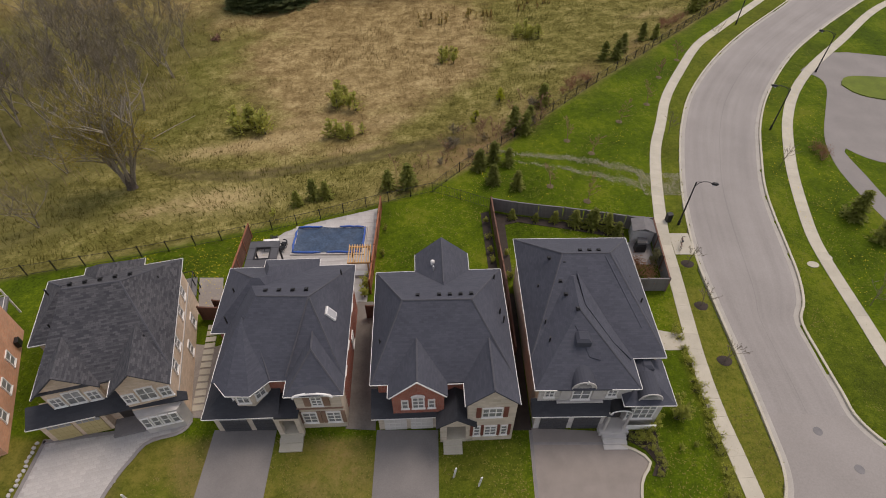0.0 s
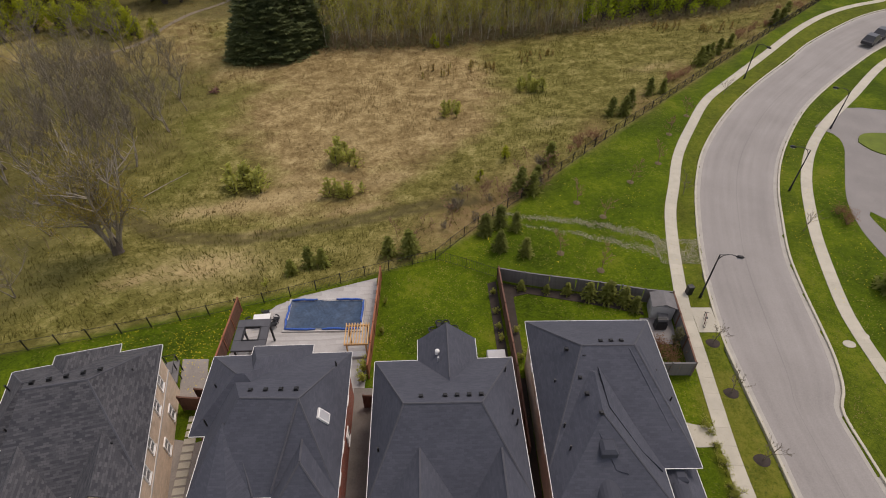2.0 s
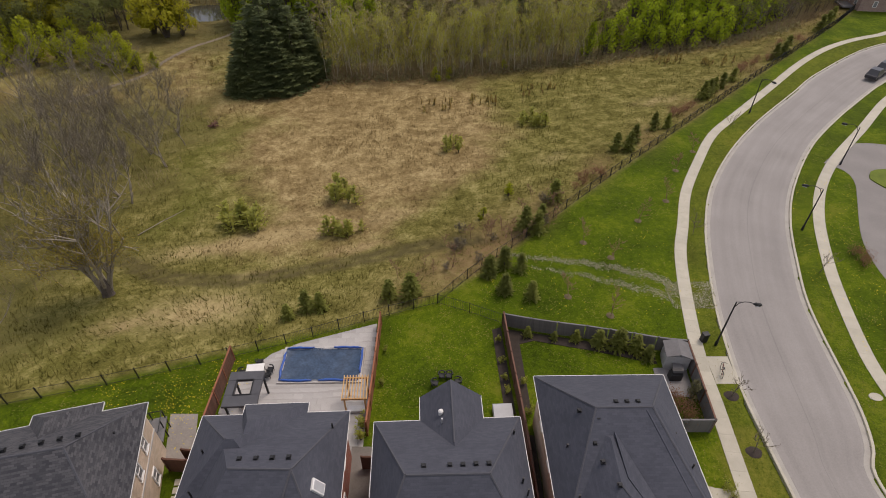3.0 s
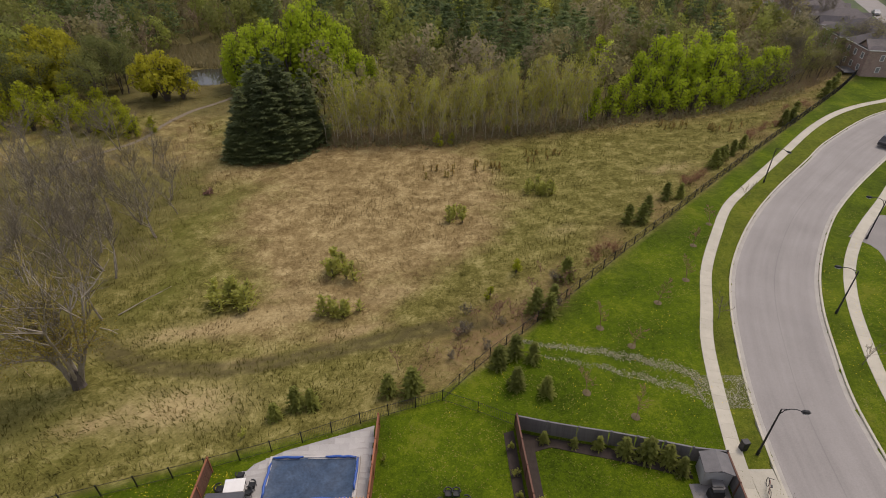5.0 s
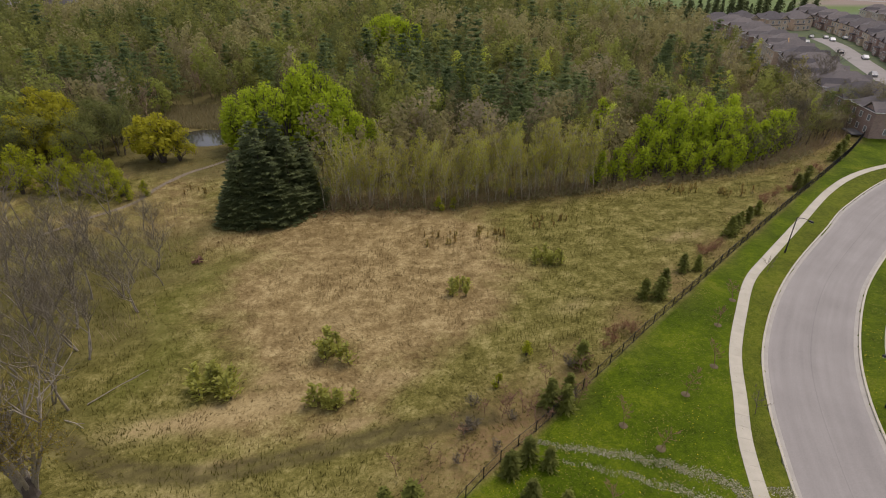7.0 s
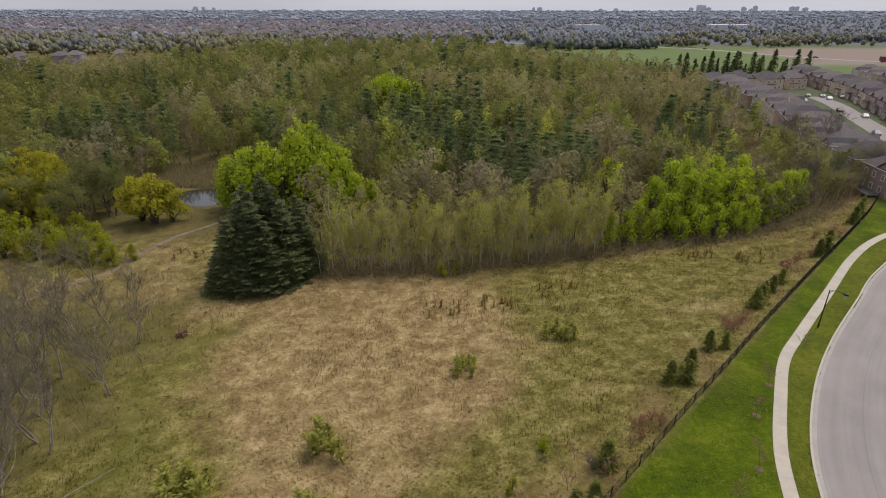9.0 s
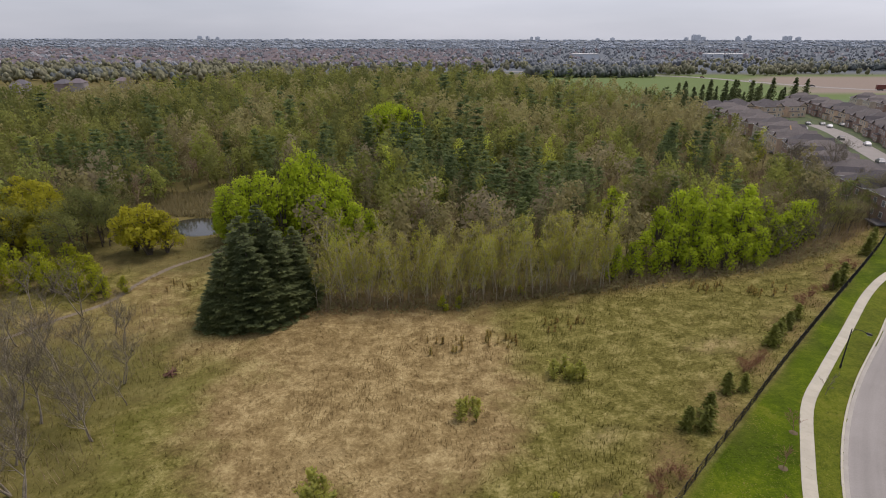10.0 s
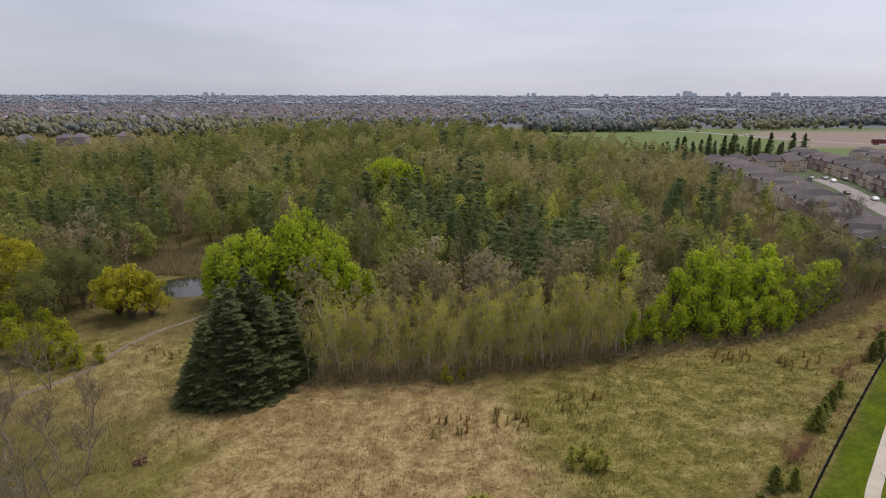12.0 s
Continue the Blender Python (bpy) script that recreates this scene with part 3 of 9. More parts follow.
# a drier heart to the meadow, fresher towards the fences and the thicket
heart = np.exp(-(((X + 14) / 26) ** 2 + ((Y - 88) / 24) ** 2) ** 1.5)
track = curve_through([(-40, 57.5), (-36.4, 55.4), (-33, 53.6), (-29.6, 52.5), (-22.6, 52.0), (-16.2, 53.5), (-9.6, 55.3), (-3.8, 56.7), (2.7, 57.6)], 0.8)
near_track = np.full(X.shape, 99.0)
sel = (np.abs(X + 15) < 40) & (Y > 40) & (Y < 75)
near_track[sel] = np.min(np.hypot(X[sel][:, None] - track[None, :, 0], Y[sel][:, None] - track[None, :, 1]), axis=1)
straw = np.exp(-((X + 25) / 6) ** 2 - ((Y - 46.5) / 3.0) ** 2) + np.exp(-((X + 25) / 9) ** 2 - ((Y - 66.2 - 0.26 * X) / 1.8) ** 2)
for a, b, p, q in ((-32.5, 58.5, 3.2, 1.5), (-22.5, 61.5, 3.8, 1.6), (-26.5, 47.0, 5.0, 2.4), (-33.5, 44.5, 3.0, 1.6), (-19.5, 66.0, 3.0, 1.3), (-10.5, 57.8, 3.4, 1.0), (-22.0, 52.8, 3.0, 1.0), (-8.0, 64.5, 2.6, 1.4), (-15.5, 76.5, 3.2, 1.8), (15.0, 76.0, 2.6, 1.6), (36.0, 95.0, 4.0, 2.2)):
    straw = straw + np.exp(-((X - a) / p) ** 2 - ((Y - b - 0.2 * (X - a)) / q) ** 2) * (0.6 + 0.4 * np.sin(X * 1.9 + Y) * np.sin(Y * 2.3))
fresh = -0.30 * np.minimum(straw, 1.3) + 0.10 - 0.34 * heart + 0.25 * (1 - smooth01(6, 22, D)) * smooth01(40, 20, X) + 0.20 * smooth01(17, 33, -X) * (1 - smooth01(92, 106, Y)) * smooth01(44, 54, Y) + 0.17 * smooth01(-4, 16, X)
wild = np.interp(X, [-110, -60, -46, -40, -24, -10, 0, 8, 18, 29, 41, 52, 64, 77, 100], [130, 122, 122, 117, 111, 112, 112, 114, 116, 117.5, 119.5, 120.5, 123.5, 129.5, 146])
thicket = smooth01(-36, -47, X + 3 * np.sin(Y * 0.4)) * (1 - smooth01(100, 112, Y)) * 0.6
rut_and_shade = np.clip(1.15 * np.exp(-((near_track - 0.7) / 0.55) ** 2) * (0.75 + 0.35 * np.sin(X * 1.7) * np.sin(Y * 2.3)), 0, 0.9)
# the wood floor is coloured dark for leaf litter and the shade under trees
dark_floor_from = np.where(X > -46, wild + 9, np.where(X > -108, 189, 160))
rut_and_shade = np.maximum(rut_and_shade, 0.8 * smooth01(0, 5, Y - dark_floor_from) * (D > 0) * (Y < 480) * (X < 104))
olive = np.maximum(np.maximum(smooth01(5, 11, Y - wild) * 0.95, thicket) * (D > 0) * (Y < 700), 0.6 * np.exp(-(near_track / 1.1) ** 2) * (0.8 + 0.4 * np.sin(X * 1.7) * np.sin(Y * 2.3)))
herb = np.exp(-((X + 37.5 + 2.5 * np.sin(Y * 0.25)) / 3.0) ** 2) * smooth01(56, 66, Y) * (1 - smooth01(92, 104, Y)) * 0.6
herb = np.maximum(herb, 0.75 * thicket * (0.7 + 0.3 * np.sin(X * 0.5) * np.sin(Y * 0.4)))
herb = np.maximum(herb, np.exp(-((X + 42) / 13) ** 2 - ((Y - 43) / 6) ** 2) * 0.6 * (0.75 + 0.5 * np.sin(X * 0.9) * np.sin(Y * 0.8))) * (D > 1)
rust = np.exp(-((X - 4) / 9) ** 2 - ((Y - 55 - 0.6 * (X - 4)) / 6) ** 2) * 0.85 * (D > 0.5)
rust = np.maximum(rust, 0.6 * np.exp(-((D - 3) / 3) ** 2) * (X > 10) * (Y < 140) * (0.5 + 0.5 * np.sin(X * 0.7)))
rust = np.maximum(rust, 0.75 * np.exp(-((Y - wild - 4) / 4.5) ** 2) * (X > -26) * (X < 96) * (D > 0.5))
verge = np.zeros(X.shape)
for la, lb in ((left_edge, walk_west), (right_edge, walk_east)):
    ring = [tuple(p) for p in la if p[1] > 11] + [tuple(p) for p in lb[::-1] if p[1] > 11]
    verge = np.maximum(verge, inside(ring, X, Y) * np.where(Y < 32, 0.65, 0.35) * (1.0 if la is left_edge else 0.25))
verge = np.maximum(verge, 0.55 * np.exp(-((X - 19.6 - 0.02 * Y) / 0.5) ** 2) * (Y < 30))
verge = np.maximum(verge, (Y < 17.5) * (X < 6) * np.where(X < -3, 1.0, 0.45) * (0.5 + 0.45 * smooth01(-0.2, 0.5, np.sin(X * 0.6 + 0.8) * np.sin(Y * 0.9) + 0.3 * np.sin(X * 2.1 + Y))))
rust = np.maximum(rust, 0.4 * (Y < 17.5) * (X < -3) * smooth01(-0.6, 0.8, np.sin(X * 0.7 + 0.4) + 0.6 * np.sin(Y * 1.3 + X)))
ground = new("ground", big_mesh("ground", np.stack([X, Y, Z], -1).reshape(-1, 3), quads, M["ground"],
                                [("lawn", lawn.ravel()), ("far_grass", far_grass.ravel()), ("soil", soil.ravel()), ("town", town.ravel()), ("olive", (olive * (1 - town) * (1 - lawn) * (1 - far_grass)).ravel()), ("verge", verge.ravel()), ("herb", herb.ravel()), ("rust", rust.ravel()), ("straw", np.clip(0.6 * straw, 0, 0.65).ravel()), ("rut_and_shade", rut_and_shade.ravel()), ("fresh", fresh.ravel())]))
ground.data.polygons.foreach_set("use_smooth", [True] * len(ground.data.polygons))
tagged(ground, "lawns, dry meadow and distant fields in one sheet", "ground", kind="structure")

road = part("road", Geo().prism(road_poly, ROAD_Z - 0.2, ROAD_Z), M["asphalt"])
tagged(road, "pale grey worn asphalt street curving past the lawns", "road", kind="structure")


def worn_asphalt():
    """Street surface: a centre seam, faint wheel paths, streaks along the lanes."""
    m, nt, b = base_mat("worn_street_asphalt", 0.85)
    n1, n2 = noise_node(nt, 0.16), noise_node(nt, 9.0, 3.0)
    r = ramp_node(nt, [(0.3, (0.212, 0.194, 0.180)), (0.7, (0.29, 0.267, 0.25))])
    nt.links.new(mix_node(nt, n1.outputs[0], n2.outputs[0], 0.45), r.inputs[0])
    ua, va = nt.nodes.new("ShaderNodeAttribute"), nt.nodes.new("ShaderNodeAttribute")
    ua.attribute_name, va.attribute_name = "across", "along"
    lanes = ramp_node(nt, [(0.0, GREY(1.09)), (0.14, GREY(0.98)), (0.28, GREY(1.03)), (0.492, GREY(0.99)), (0.4975, GREY(0.84)), (0.5025, GREY(0.84)), (0.508, GREY(0.99)), (0.72, GREY(1.03)), (0.86, GREY(0.98)), (1.0, GREY(1.09))])
    nt.links.new(ua.outputs["Fac"], lanes.inputs[0])
    co = nt.nodes.new("ShaderNodeCombineXYZ")
    nt.links.new(ua.outputs["Fac"], co.inputs[0])
    nt.links.new(va.outputs["Fac"], co.inputs[1])
    st_map = nt.nodes.new("ShaderNodeMapping")
    st_map.inputs["Scale"].default_value = (14.0, 0.07, 1.0)
    nt.links.new(co.outputs[0], st_map.inputs[0])
    sn = nt.nodes.new("ShaderNodeTexNoise")
    sn.inputs["Scale"].default_value, sn.inputs["Detail"].default_value = 1.0, 5.0
    nt.links.new(st_map.outputs[0], sn.inputs["Vector"])
    sr = ramp_node(nt, [(0.3, GREY(0.93)), (0.7, GREY(1.06))])
    nt.links.new(sn.outputs[0], sr.inputs[0])
    nt.links.new(mix_node(nt, mix_node(nt, r.outputs[0], lanes.outputs[0], 1.0, "MULTIPLY"), sr.outputs[0], 1.0, "MULTIPLY"), b.inputs["Base Color"])
    bumped(nt, b, n2.outputs[0], 0.15)
    return m


def even_line(line, n):
    run = np.concatenate([[0], np.cumsum(np.hypot(*np.diff(line, axis=0).T))])
    at = np.linspace(0, run[-1], n)
    return np.stack([np.interp(at, run, line[:, 0]), np.interp(at, run, line[:, 1])], 1), at


la, run_a = even_line(shifted(left_edge, -0.46)[(left_edge[:, 1] > 19) & (left_edge[:, 0] < 119)], 240)
ra, run_b = even_line(shifted(right_edge, 0.46)[(right_edge[:, 1] > 19) & (right_edge[:, 0] > 30) & (right_edge[:, 0] < 125) & (np.arange(len(right_edge)) > 40)], 240)
us = np.linspace(0, 1, 9)
grid = la[:, None, :] * (1 - us)[None, :, None] + ra[:, None, :] * us[None, :, None]
ids = np.arange(240 * 9).reshape(240, 9)
wear = big_mesh("street_surface", np.concatenate([grid.reshape(-1, 2), np.full((240 * 9, 1), ROAD_Z + 0.005)], 1), np.stack([ids[:-1, :-1], ids[:-1, 1:], ids[1:, 1:], ids[1:, :-1]], -1).reshape(-1, 4), worn_asphalt(),
                [("across", np.tile(us, 240)), ("along", np.repeat(run_a, 9))])
tagged(new("road_surface", wear), "worn grey asphalt lanes with a dark centre seam", "road", kind="structure")


def strip(line, width, z0, z1):
    """A low wall of the given width along a line, to its right."""
    a, b = line, shifted(line, -width)
    g = Geo()
    n = len(a)
    for k in range(n):
        g.v += [(*a[k], z0), (*a[k], z1 - 0.02), (a[k][0] * 0.9 + b[k][0] * 0.1, a[k][1] * 0.9 + b[k][1] * 0.1, z1), (b[k][0] * 0.9 + a[k][0] * 0.1, b[k][1] * 0.9 + a[k][1] * 0.1, z1), (*b[k], z1 - 0.02), (*b[k], z0)]
    for k in range(n - 1):
        for j in range(5):
            q = (k * 6 + j, k * 6 + j + 1, (k + 1) * 6 + j + 1, (k + 1) * 6 + j)
            g.f.append(q[::-1])
            g.m.append(0)
    return g


for line, side in ((left_edge, 0.22), (right_edge, 0.0)):
    kerb = part("kerb", strip(shifted(line, side), 0.22, -0.4, 0.03), M["concrete"])
    tagged(kerb, "pale concrete kerb along the street edge", "kerb", kind="structure")
    pan = part("gutter_pan", strip(shifted(line, 0.0 if side else 0.45), 0.45, -0.4, ROAD_Z + 0.014), M["gutter_pan"])
    tagged(pan, "pale concrete gutter strip beside the kerb", "gutter", kind="structure")


def slab_walk(name, line, width, label):
    """A pavement of cast slabs, each its own piece, with open joints."""
    bed = tagged(part(name, strip(line, width, -0.3, 0.012), M["soil"]), label, "pavement", kind="structure")
    a, b = line, shifted(line, -width)
    for k in range(min(len(a) - 1, 150)):
        p = [Vector((*q, 0)) for q in (a[k], a[k + 1], b[k + 1], b[k])]
        c = sum(p, Vector()) / 4
        p = [c + (q - c) * 0.994 for q in p]
        g = Geo()
        g.prism([(q.x, q.y) for q in p[::-1]], 0.0, 0.045)
        part("slab", g, M["concrete"], bed)


def flat(name, poly, h, mat, label, category="pavement"):
    if len(poly) < 12:
        fine_ = []
        for (xa, ya), (xb, yb) in zip(poly, poly[1:] + poly[:1]):
            k = max(1, int(math.hypot(xb - xa, yb - ya) / 1.2))
            fine_ += [(xa + (xb - xa) * i / k, ya + (yb - ya) * i / k) for i in range(k)]
        poly = fine_
    poly = poly if sum(poly[i - 1][0] * poly[i][1] - poly[i][0] * poly[i - 1][1] for i in range(len(poly))) > 0 else poly[::-1]
    return tagged(part(name, Geo().prism(poly, lambda x, y: zat(x, y) - 0.3, lambda x, y: zat(x, y) + h), mat), label, category, kind="structure")


# car park, its grass islands and foot path east of the street
lot = curve_through([(50.6, 71.5), (52.3, 69.2), (51.8, 66.3), (50.0, 62.8), (46.3, 55.7), (44.9, 51), (44.6, 46.9), (45.2, 40.5), (46.4, 33)], 1.2)
lot2 = curve_through([(49.0, 33), (47.6, 40), (47.2, 44), (47.1, 47.9), (46.9, 51.5), (47.3, 53.0), (48.7, 51.2), (51, 50), (58, 49), (80, 49)], 1.2)
flat("car_park", [tuple(p) for p in lot] + [tuple(p) for p in lot2] + [(84, 70), (70, 74.6), (65, 75.7), (60, 76.9), (57.0, 76.8), (55.2, 75.6)], 0.02, M["lot"], "grey asphalt car park with rounded corners beside the street")
isl = curve_through([(54.3, 67.4), (55.3, 69.0), (57.2, 69.7), (61.5, 69.3), (70, 68), (70, 60), (58.2, 63.5), (55.2, 65.1), (54.3, 67.4)], 1.0)
M["lawn_only"] = surface("mown_lawn", (0.07, 0.095, 0.007), (0.14, 0.18, 0.014), 0.7, 8.0, 0.95, bump=0.4)
flat("grass_island", [tuple(p) for p in isl], 0.14, M["lawn_only"], "raised green grass island in the car park", "lawn")
# bus pad by the street lamp, side path to the corner house
flat("concrete_pad", [(22.3, 35.7), (24.2, 35.7), (24.4, 38.6), (22.5, 38.6)], 0.028, M["concrete"], "square concrete pad beside the street lamp")
side = curve_through([(16.3, 26.2), (17.3, 25.3), (18.4, 24.9), (20.2, 25.0)], 0.5)
side2 = curve_through([(20.2, 26.6), (18.6, 26.8), (17.4, 27.4), (16.4, 28.6)], 0.5)
flat("side_path", [tuple(p) for p in side] + [tuple(p) for p in side2], 0.03, M["concrete"], "short curved concrete path to a side gate")

# ---- houses ----
WIN = {}


def window(parent, at, w, h, bars=(1, 1), label="", name="window", plain=False):
    """A white framed window: frame with bars, and a glass pane set back in it. Faces -y in its own space."""
    key = (w, h, bars)
    t = 0.085
    if key not in WIN:
        o, i = [(-w / 2, 0), (w / 2, 0), (w / 2, h), (-w / 2, h)], [(-w / 2 + t, t), (w / 2 - t, t), (w / 2 - t, h - t), (-w / 2 + t, h - t)]
        v = [(x, y, z) for y in (-0.07, 0.03) for ring in (o, i) for x, z in ring]
        f = [(k, (k + 1) % 4, 4 + (k + 1) % 4, 4 + k) for k in range(4)] + [(8 + k, 12 + k, 12 + (k + 1) % 4, 8 + (k + 1) % 4) for k in range(4)]
        f += [(k, 8 + k, 8 + (k + 1) % 4, (k + 1) % 4) for k in range(4)] + [(4 + k, 4 + (k + 1) % 4, 12 + (k + 1) % 4, 12 + k) for k in range(4)]
        s = Geo().slab(-w / 2 - 0.05, w / 2 + 0.05, -0.11, 0.03, -0.06, 0.0)
        WIN[key] = (Geo().add(v, f).mesh("window", M["white"]), Geo().box(-w / 2 + 0.03, w / 2 - 0.03, -0.02, 0.02, 0.03, h - 0.03).mesh("pane", M["glass"]), s.mesh("sill", M["white"]),
                    Geo().box(-0.032, 0.032, -0.06, 0.03, t, h - t).mesh("upright_bar", M["white"]), Geo().box(-w / 2 + t, w / 2 - t, -0.055, 0.03, -0.028, 0.028).mesh("cross_bar", M["white"]))
    a, b, c, u, q = WIN[key]
    ob = part(name, a, None, parent, label, at=at)
    part("pane", b, None, ob)
    if plain:
        return ob
    part("sill", c, None, ob)
    for k in range(1, bars[0]):
        part("glazing_bar", u, None, ob, at=Matrix.Translation((-w / 2 + w * k / bars[0], 0, 0)))
    for k in range(1, bars[1]):
        part("glazing_bar", q, None, ob, at=Matrix.Translation((0, 0, h * k / bars[1])))
    return ob


def hip_faces(g, x0, x1, y0, y1, z, ridge, top, under=0.16):
    """A hip roof with a soffit. ridge: (xa, ya, xb, yb)."""
    xa, ya, xb, yb = ridge
    v = [(x0, y0, z), (x1, y0, z), (x1, y1, z), (x0, y1, z), (xa, ya, top), (xb, yb, top), (x0, y0, z - under), (x1, y0, z - under), (x1, y1, z - under), (x0, y1, z - under)]
    if abs(xb - xa) >= abs(yb - ya):
        f = [(0, 1, 5, 4), (1, 2, 5), (2, 3, 4, 5), (3, 0, 4)]
    else:
        f = [(0, 1, 4), (1, 2, 5, 4), (2, 3, 5), (3, 0, 4, 5)]
    return g.add(v, f + [(9, 8, 7, 6), (0, 6, 7, 1), (1, 7, 8, 2), (2, 8, 9, 3), (3, 9, 6, 0)])


def gable_faces(g, x0, x1, y0, y1, z, rise, thick=0.14, y1_hip=0.0):
    """A gable roof with its ridge along y; the slopes have thickness."""
    xm = (x0 + x1) / 2
    for a, b in ((x0, xm), (xm, x1)):
        za, zb = (z, z + rise) if a == x0 else (z + rise, z)
        v = [(a, y0, za), (b, y0, zb), (b, y1, zb), (a, y1, za)]
        g.add(v + [(p[0], p[1], p[2] - thick) for p in v], [(0, 1, 2, 3), (7, 6, 5, 4), (0, 4, 5, 1), (2, 6, 7, 3), (3, 7, 4, 0), (1, 5, 6, 2)])
    return g


def gable_wall(g, x0, x1, y, z, rise, thick=0.2):
    xm = (x0 + x1) / 2
    v = [(x0, y, z), (x1, y, z), (xm, y, z + rise), (x0, y + thick, z), (x1, y + thick, z), (xm, y + thick, z + rise)]
    return g.add(v, [(0, 1, 2), (5, 4, 3), (0, 3, 4, 1), (1, 4, 5, 2), (2, 5, 3, 0)])


def eaves(parent, runs, z, mat="white"):
    """White gutters, one part for each straight run."""
    for (xa, ya), (xb, yb) in runs:
        L = math.hypot(xb - xa, yb - ya)
        g = Geo()
        prof = [(0.0, -0.11), (0.02, -0.11), (0.04, -0.02), (0.04, 0.0), (0.022, 0.0), (0.0, -0.01)]
        v = [(s, -p, q) for s in (0, L) for p, q in prof]
        k = len(prof)
        g.add(v, [tuple(range(k)), tuple(range(2 * k - 1, k - 1, -1))] + [(i, k + i, k + (i + 1) % k, (i + 1) % k) for i in range(k)])
        part("gutter", g, M[mat], parent, "white metal gutter", at=Matrix.Translation((xa, ya, z)) @ Matrix.Rotation(math.atan2(yb - ya, xb - xa), 4, "Z"))


VENT = None


def vents(parent, spots, dome=False):
    """Small black roof vents."""
    global VENT
    if VENT is None:
        g = Geo()
        g.slab(-0.2, 0.2, -0.2, 0.2, -0.1, 0.03, 0.01)
        g.add([(-0.17, -0.13, 0.03), (0.17, -0.13, 0.03), (0.17, 0.15, 0.03), (-0.17, 0.15, 0.03), (-0.14, -0.16, 0.19), (0.14, -0.16, 0.19), (0.15, 0.12, 0.12), (-0.15, 0.12, 0.12)],
              [(4, 5, 6, 7), (0, 1, 5, 4), (1, 2, 6, 5), (2, 3, 7, 6), (3, 0, 4, 7)])
        VENT = g.mesh("roof_vent", M["black"])
    for x, y, z in spots:
        part("roof_vent", VENT, None, parent, "small black roof vent", at=Matrix.Translation((x, y, z)) @ Matrix.Diagonal((0.7, 0.7, 0.7, 1)))


def stack(parent, x, y, z, h=0.45, r=0.06):
    part("vent_pipe", Geo().tube([(x, y, z - 0.3), (x, y, z + h)], r, 7), M["black"], parent)


def caps(parent, lines):
    """Ridge and hip caps as thin proud strips."""
    for a, b in lines:
        a, b = Vector(a), Vector(b)
        part("ridge_cap", Geo().tube([a + (b - a) * 0.01, b], 0.07, 5), M["ridge"], parent)


def garage_door(parent, x0, x1, y, h, mat, rows=4, cols=4, lights=True):
    g = Geo()
    g.box(x0, x1, y, y + 0.06, 0.0, h)
    door = part("garage_door", g, M[mat], parent)
    w, hh = (x1 - x0) / cols, h / rows
    for i in range(cols):
        for j in range(rows):
            light = lights and j == rows - 1
            part("pane" if light else "panel", Geo().slab(-w * 0.43, w * 0.43, -hh * 0.38, hh * 0.38, 0, 0.025, 0.012), M["glass" if light else mat], door,
                 at=Matrix.Translation((x0 + w * (i + 0.5), y, hh * (j + 0.5))) @ Matrix.Rotation(math.pi / 2, 4, "X"))


def entry(parent, x, y, z=0.5, w=1.0, h=2.1):
    d = part("front_door", Geo().box(x - w / 2, x + w / 2, y, y + 0.06, z, z + h), M["door"], parent, "dark front door")
    part("panel", Geo().slab(-w * 0.32, w * 0.32, -h * 0.17, h * 0.17, 0, 0.02), M["door"], d, at=Matrix.Translation((x, y, z + h * 0.27)) @ Matrix.Rotation(math.pi / 2, 4, "X"))
    part("pane", Geo().slab(-w * 0.28, w * 0.28, -h * 0.18, h * 0.18, 0, 0.02), M["glass"], d, at=Matrix.Translation((x, y, z + h * 0.72)) @ Matrix.Rotation(math.pi / 2, 4, "X"))
    part("door_handle", Geo().tube([(x + w * 0.38, y - 0.06, z + 0.95), (x + w * 0.38, y - 0.06, z + 1.15)], 0.02, 6), M["black"], d)


FRONT, BACK, RIGHT, LEFT = (Matrix.Rotation(a, 4, "Z") for a in (0, math.pi, math.pi / 2, -math.pi / 2))


def on(face, x, y, z):
    return Matrix.Translation((x, y, z)) @ face


E = 5.4  # eaves of the two-storey roofs
B = -1.6  # walls go down to the lower yards


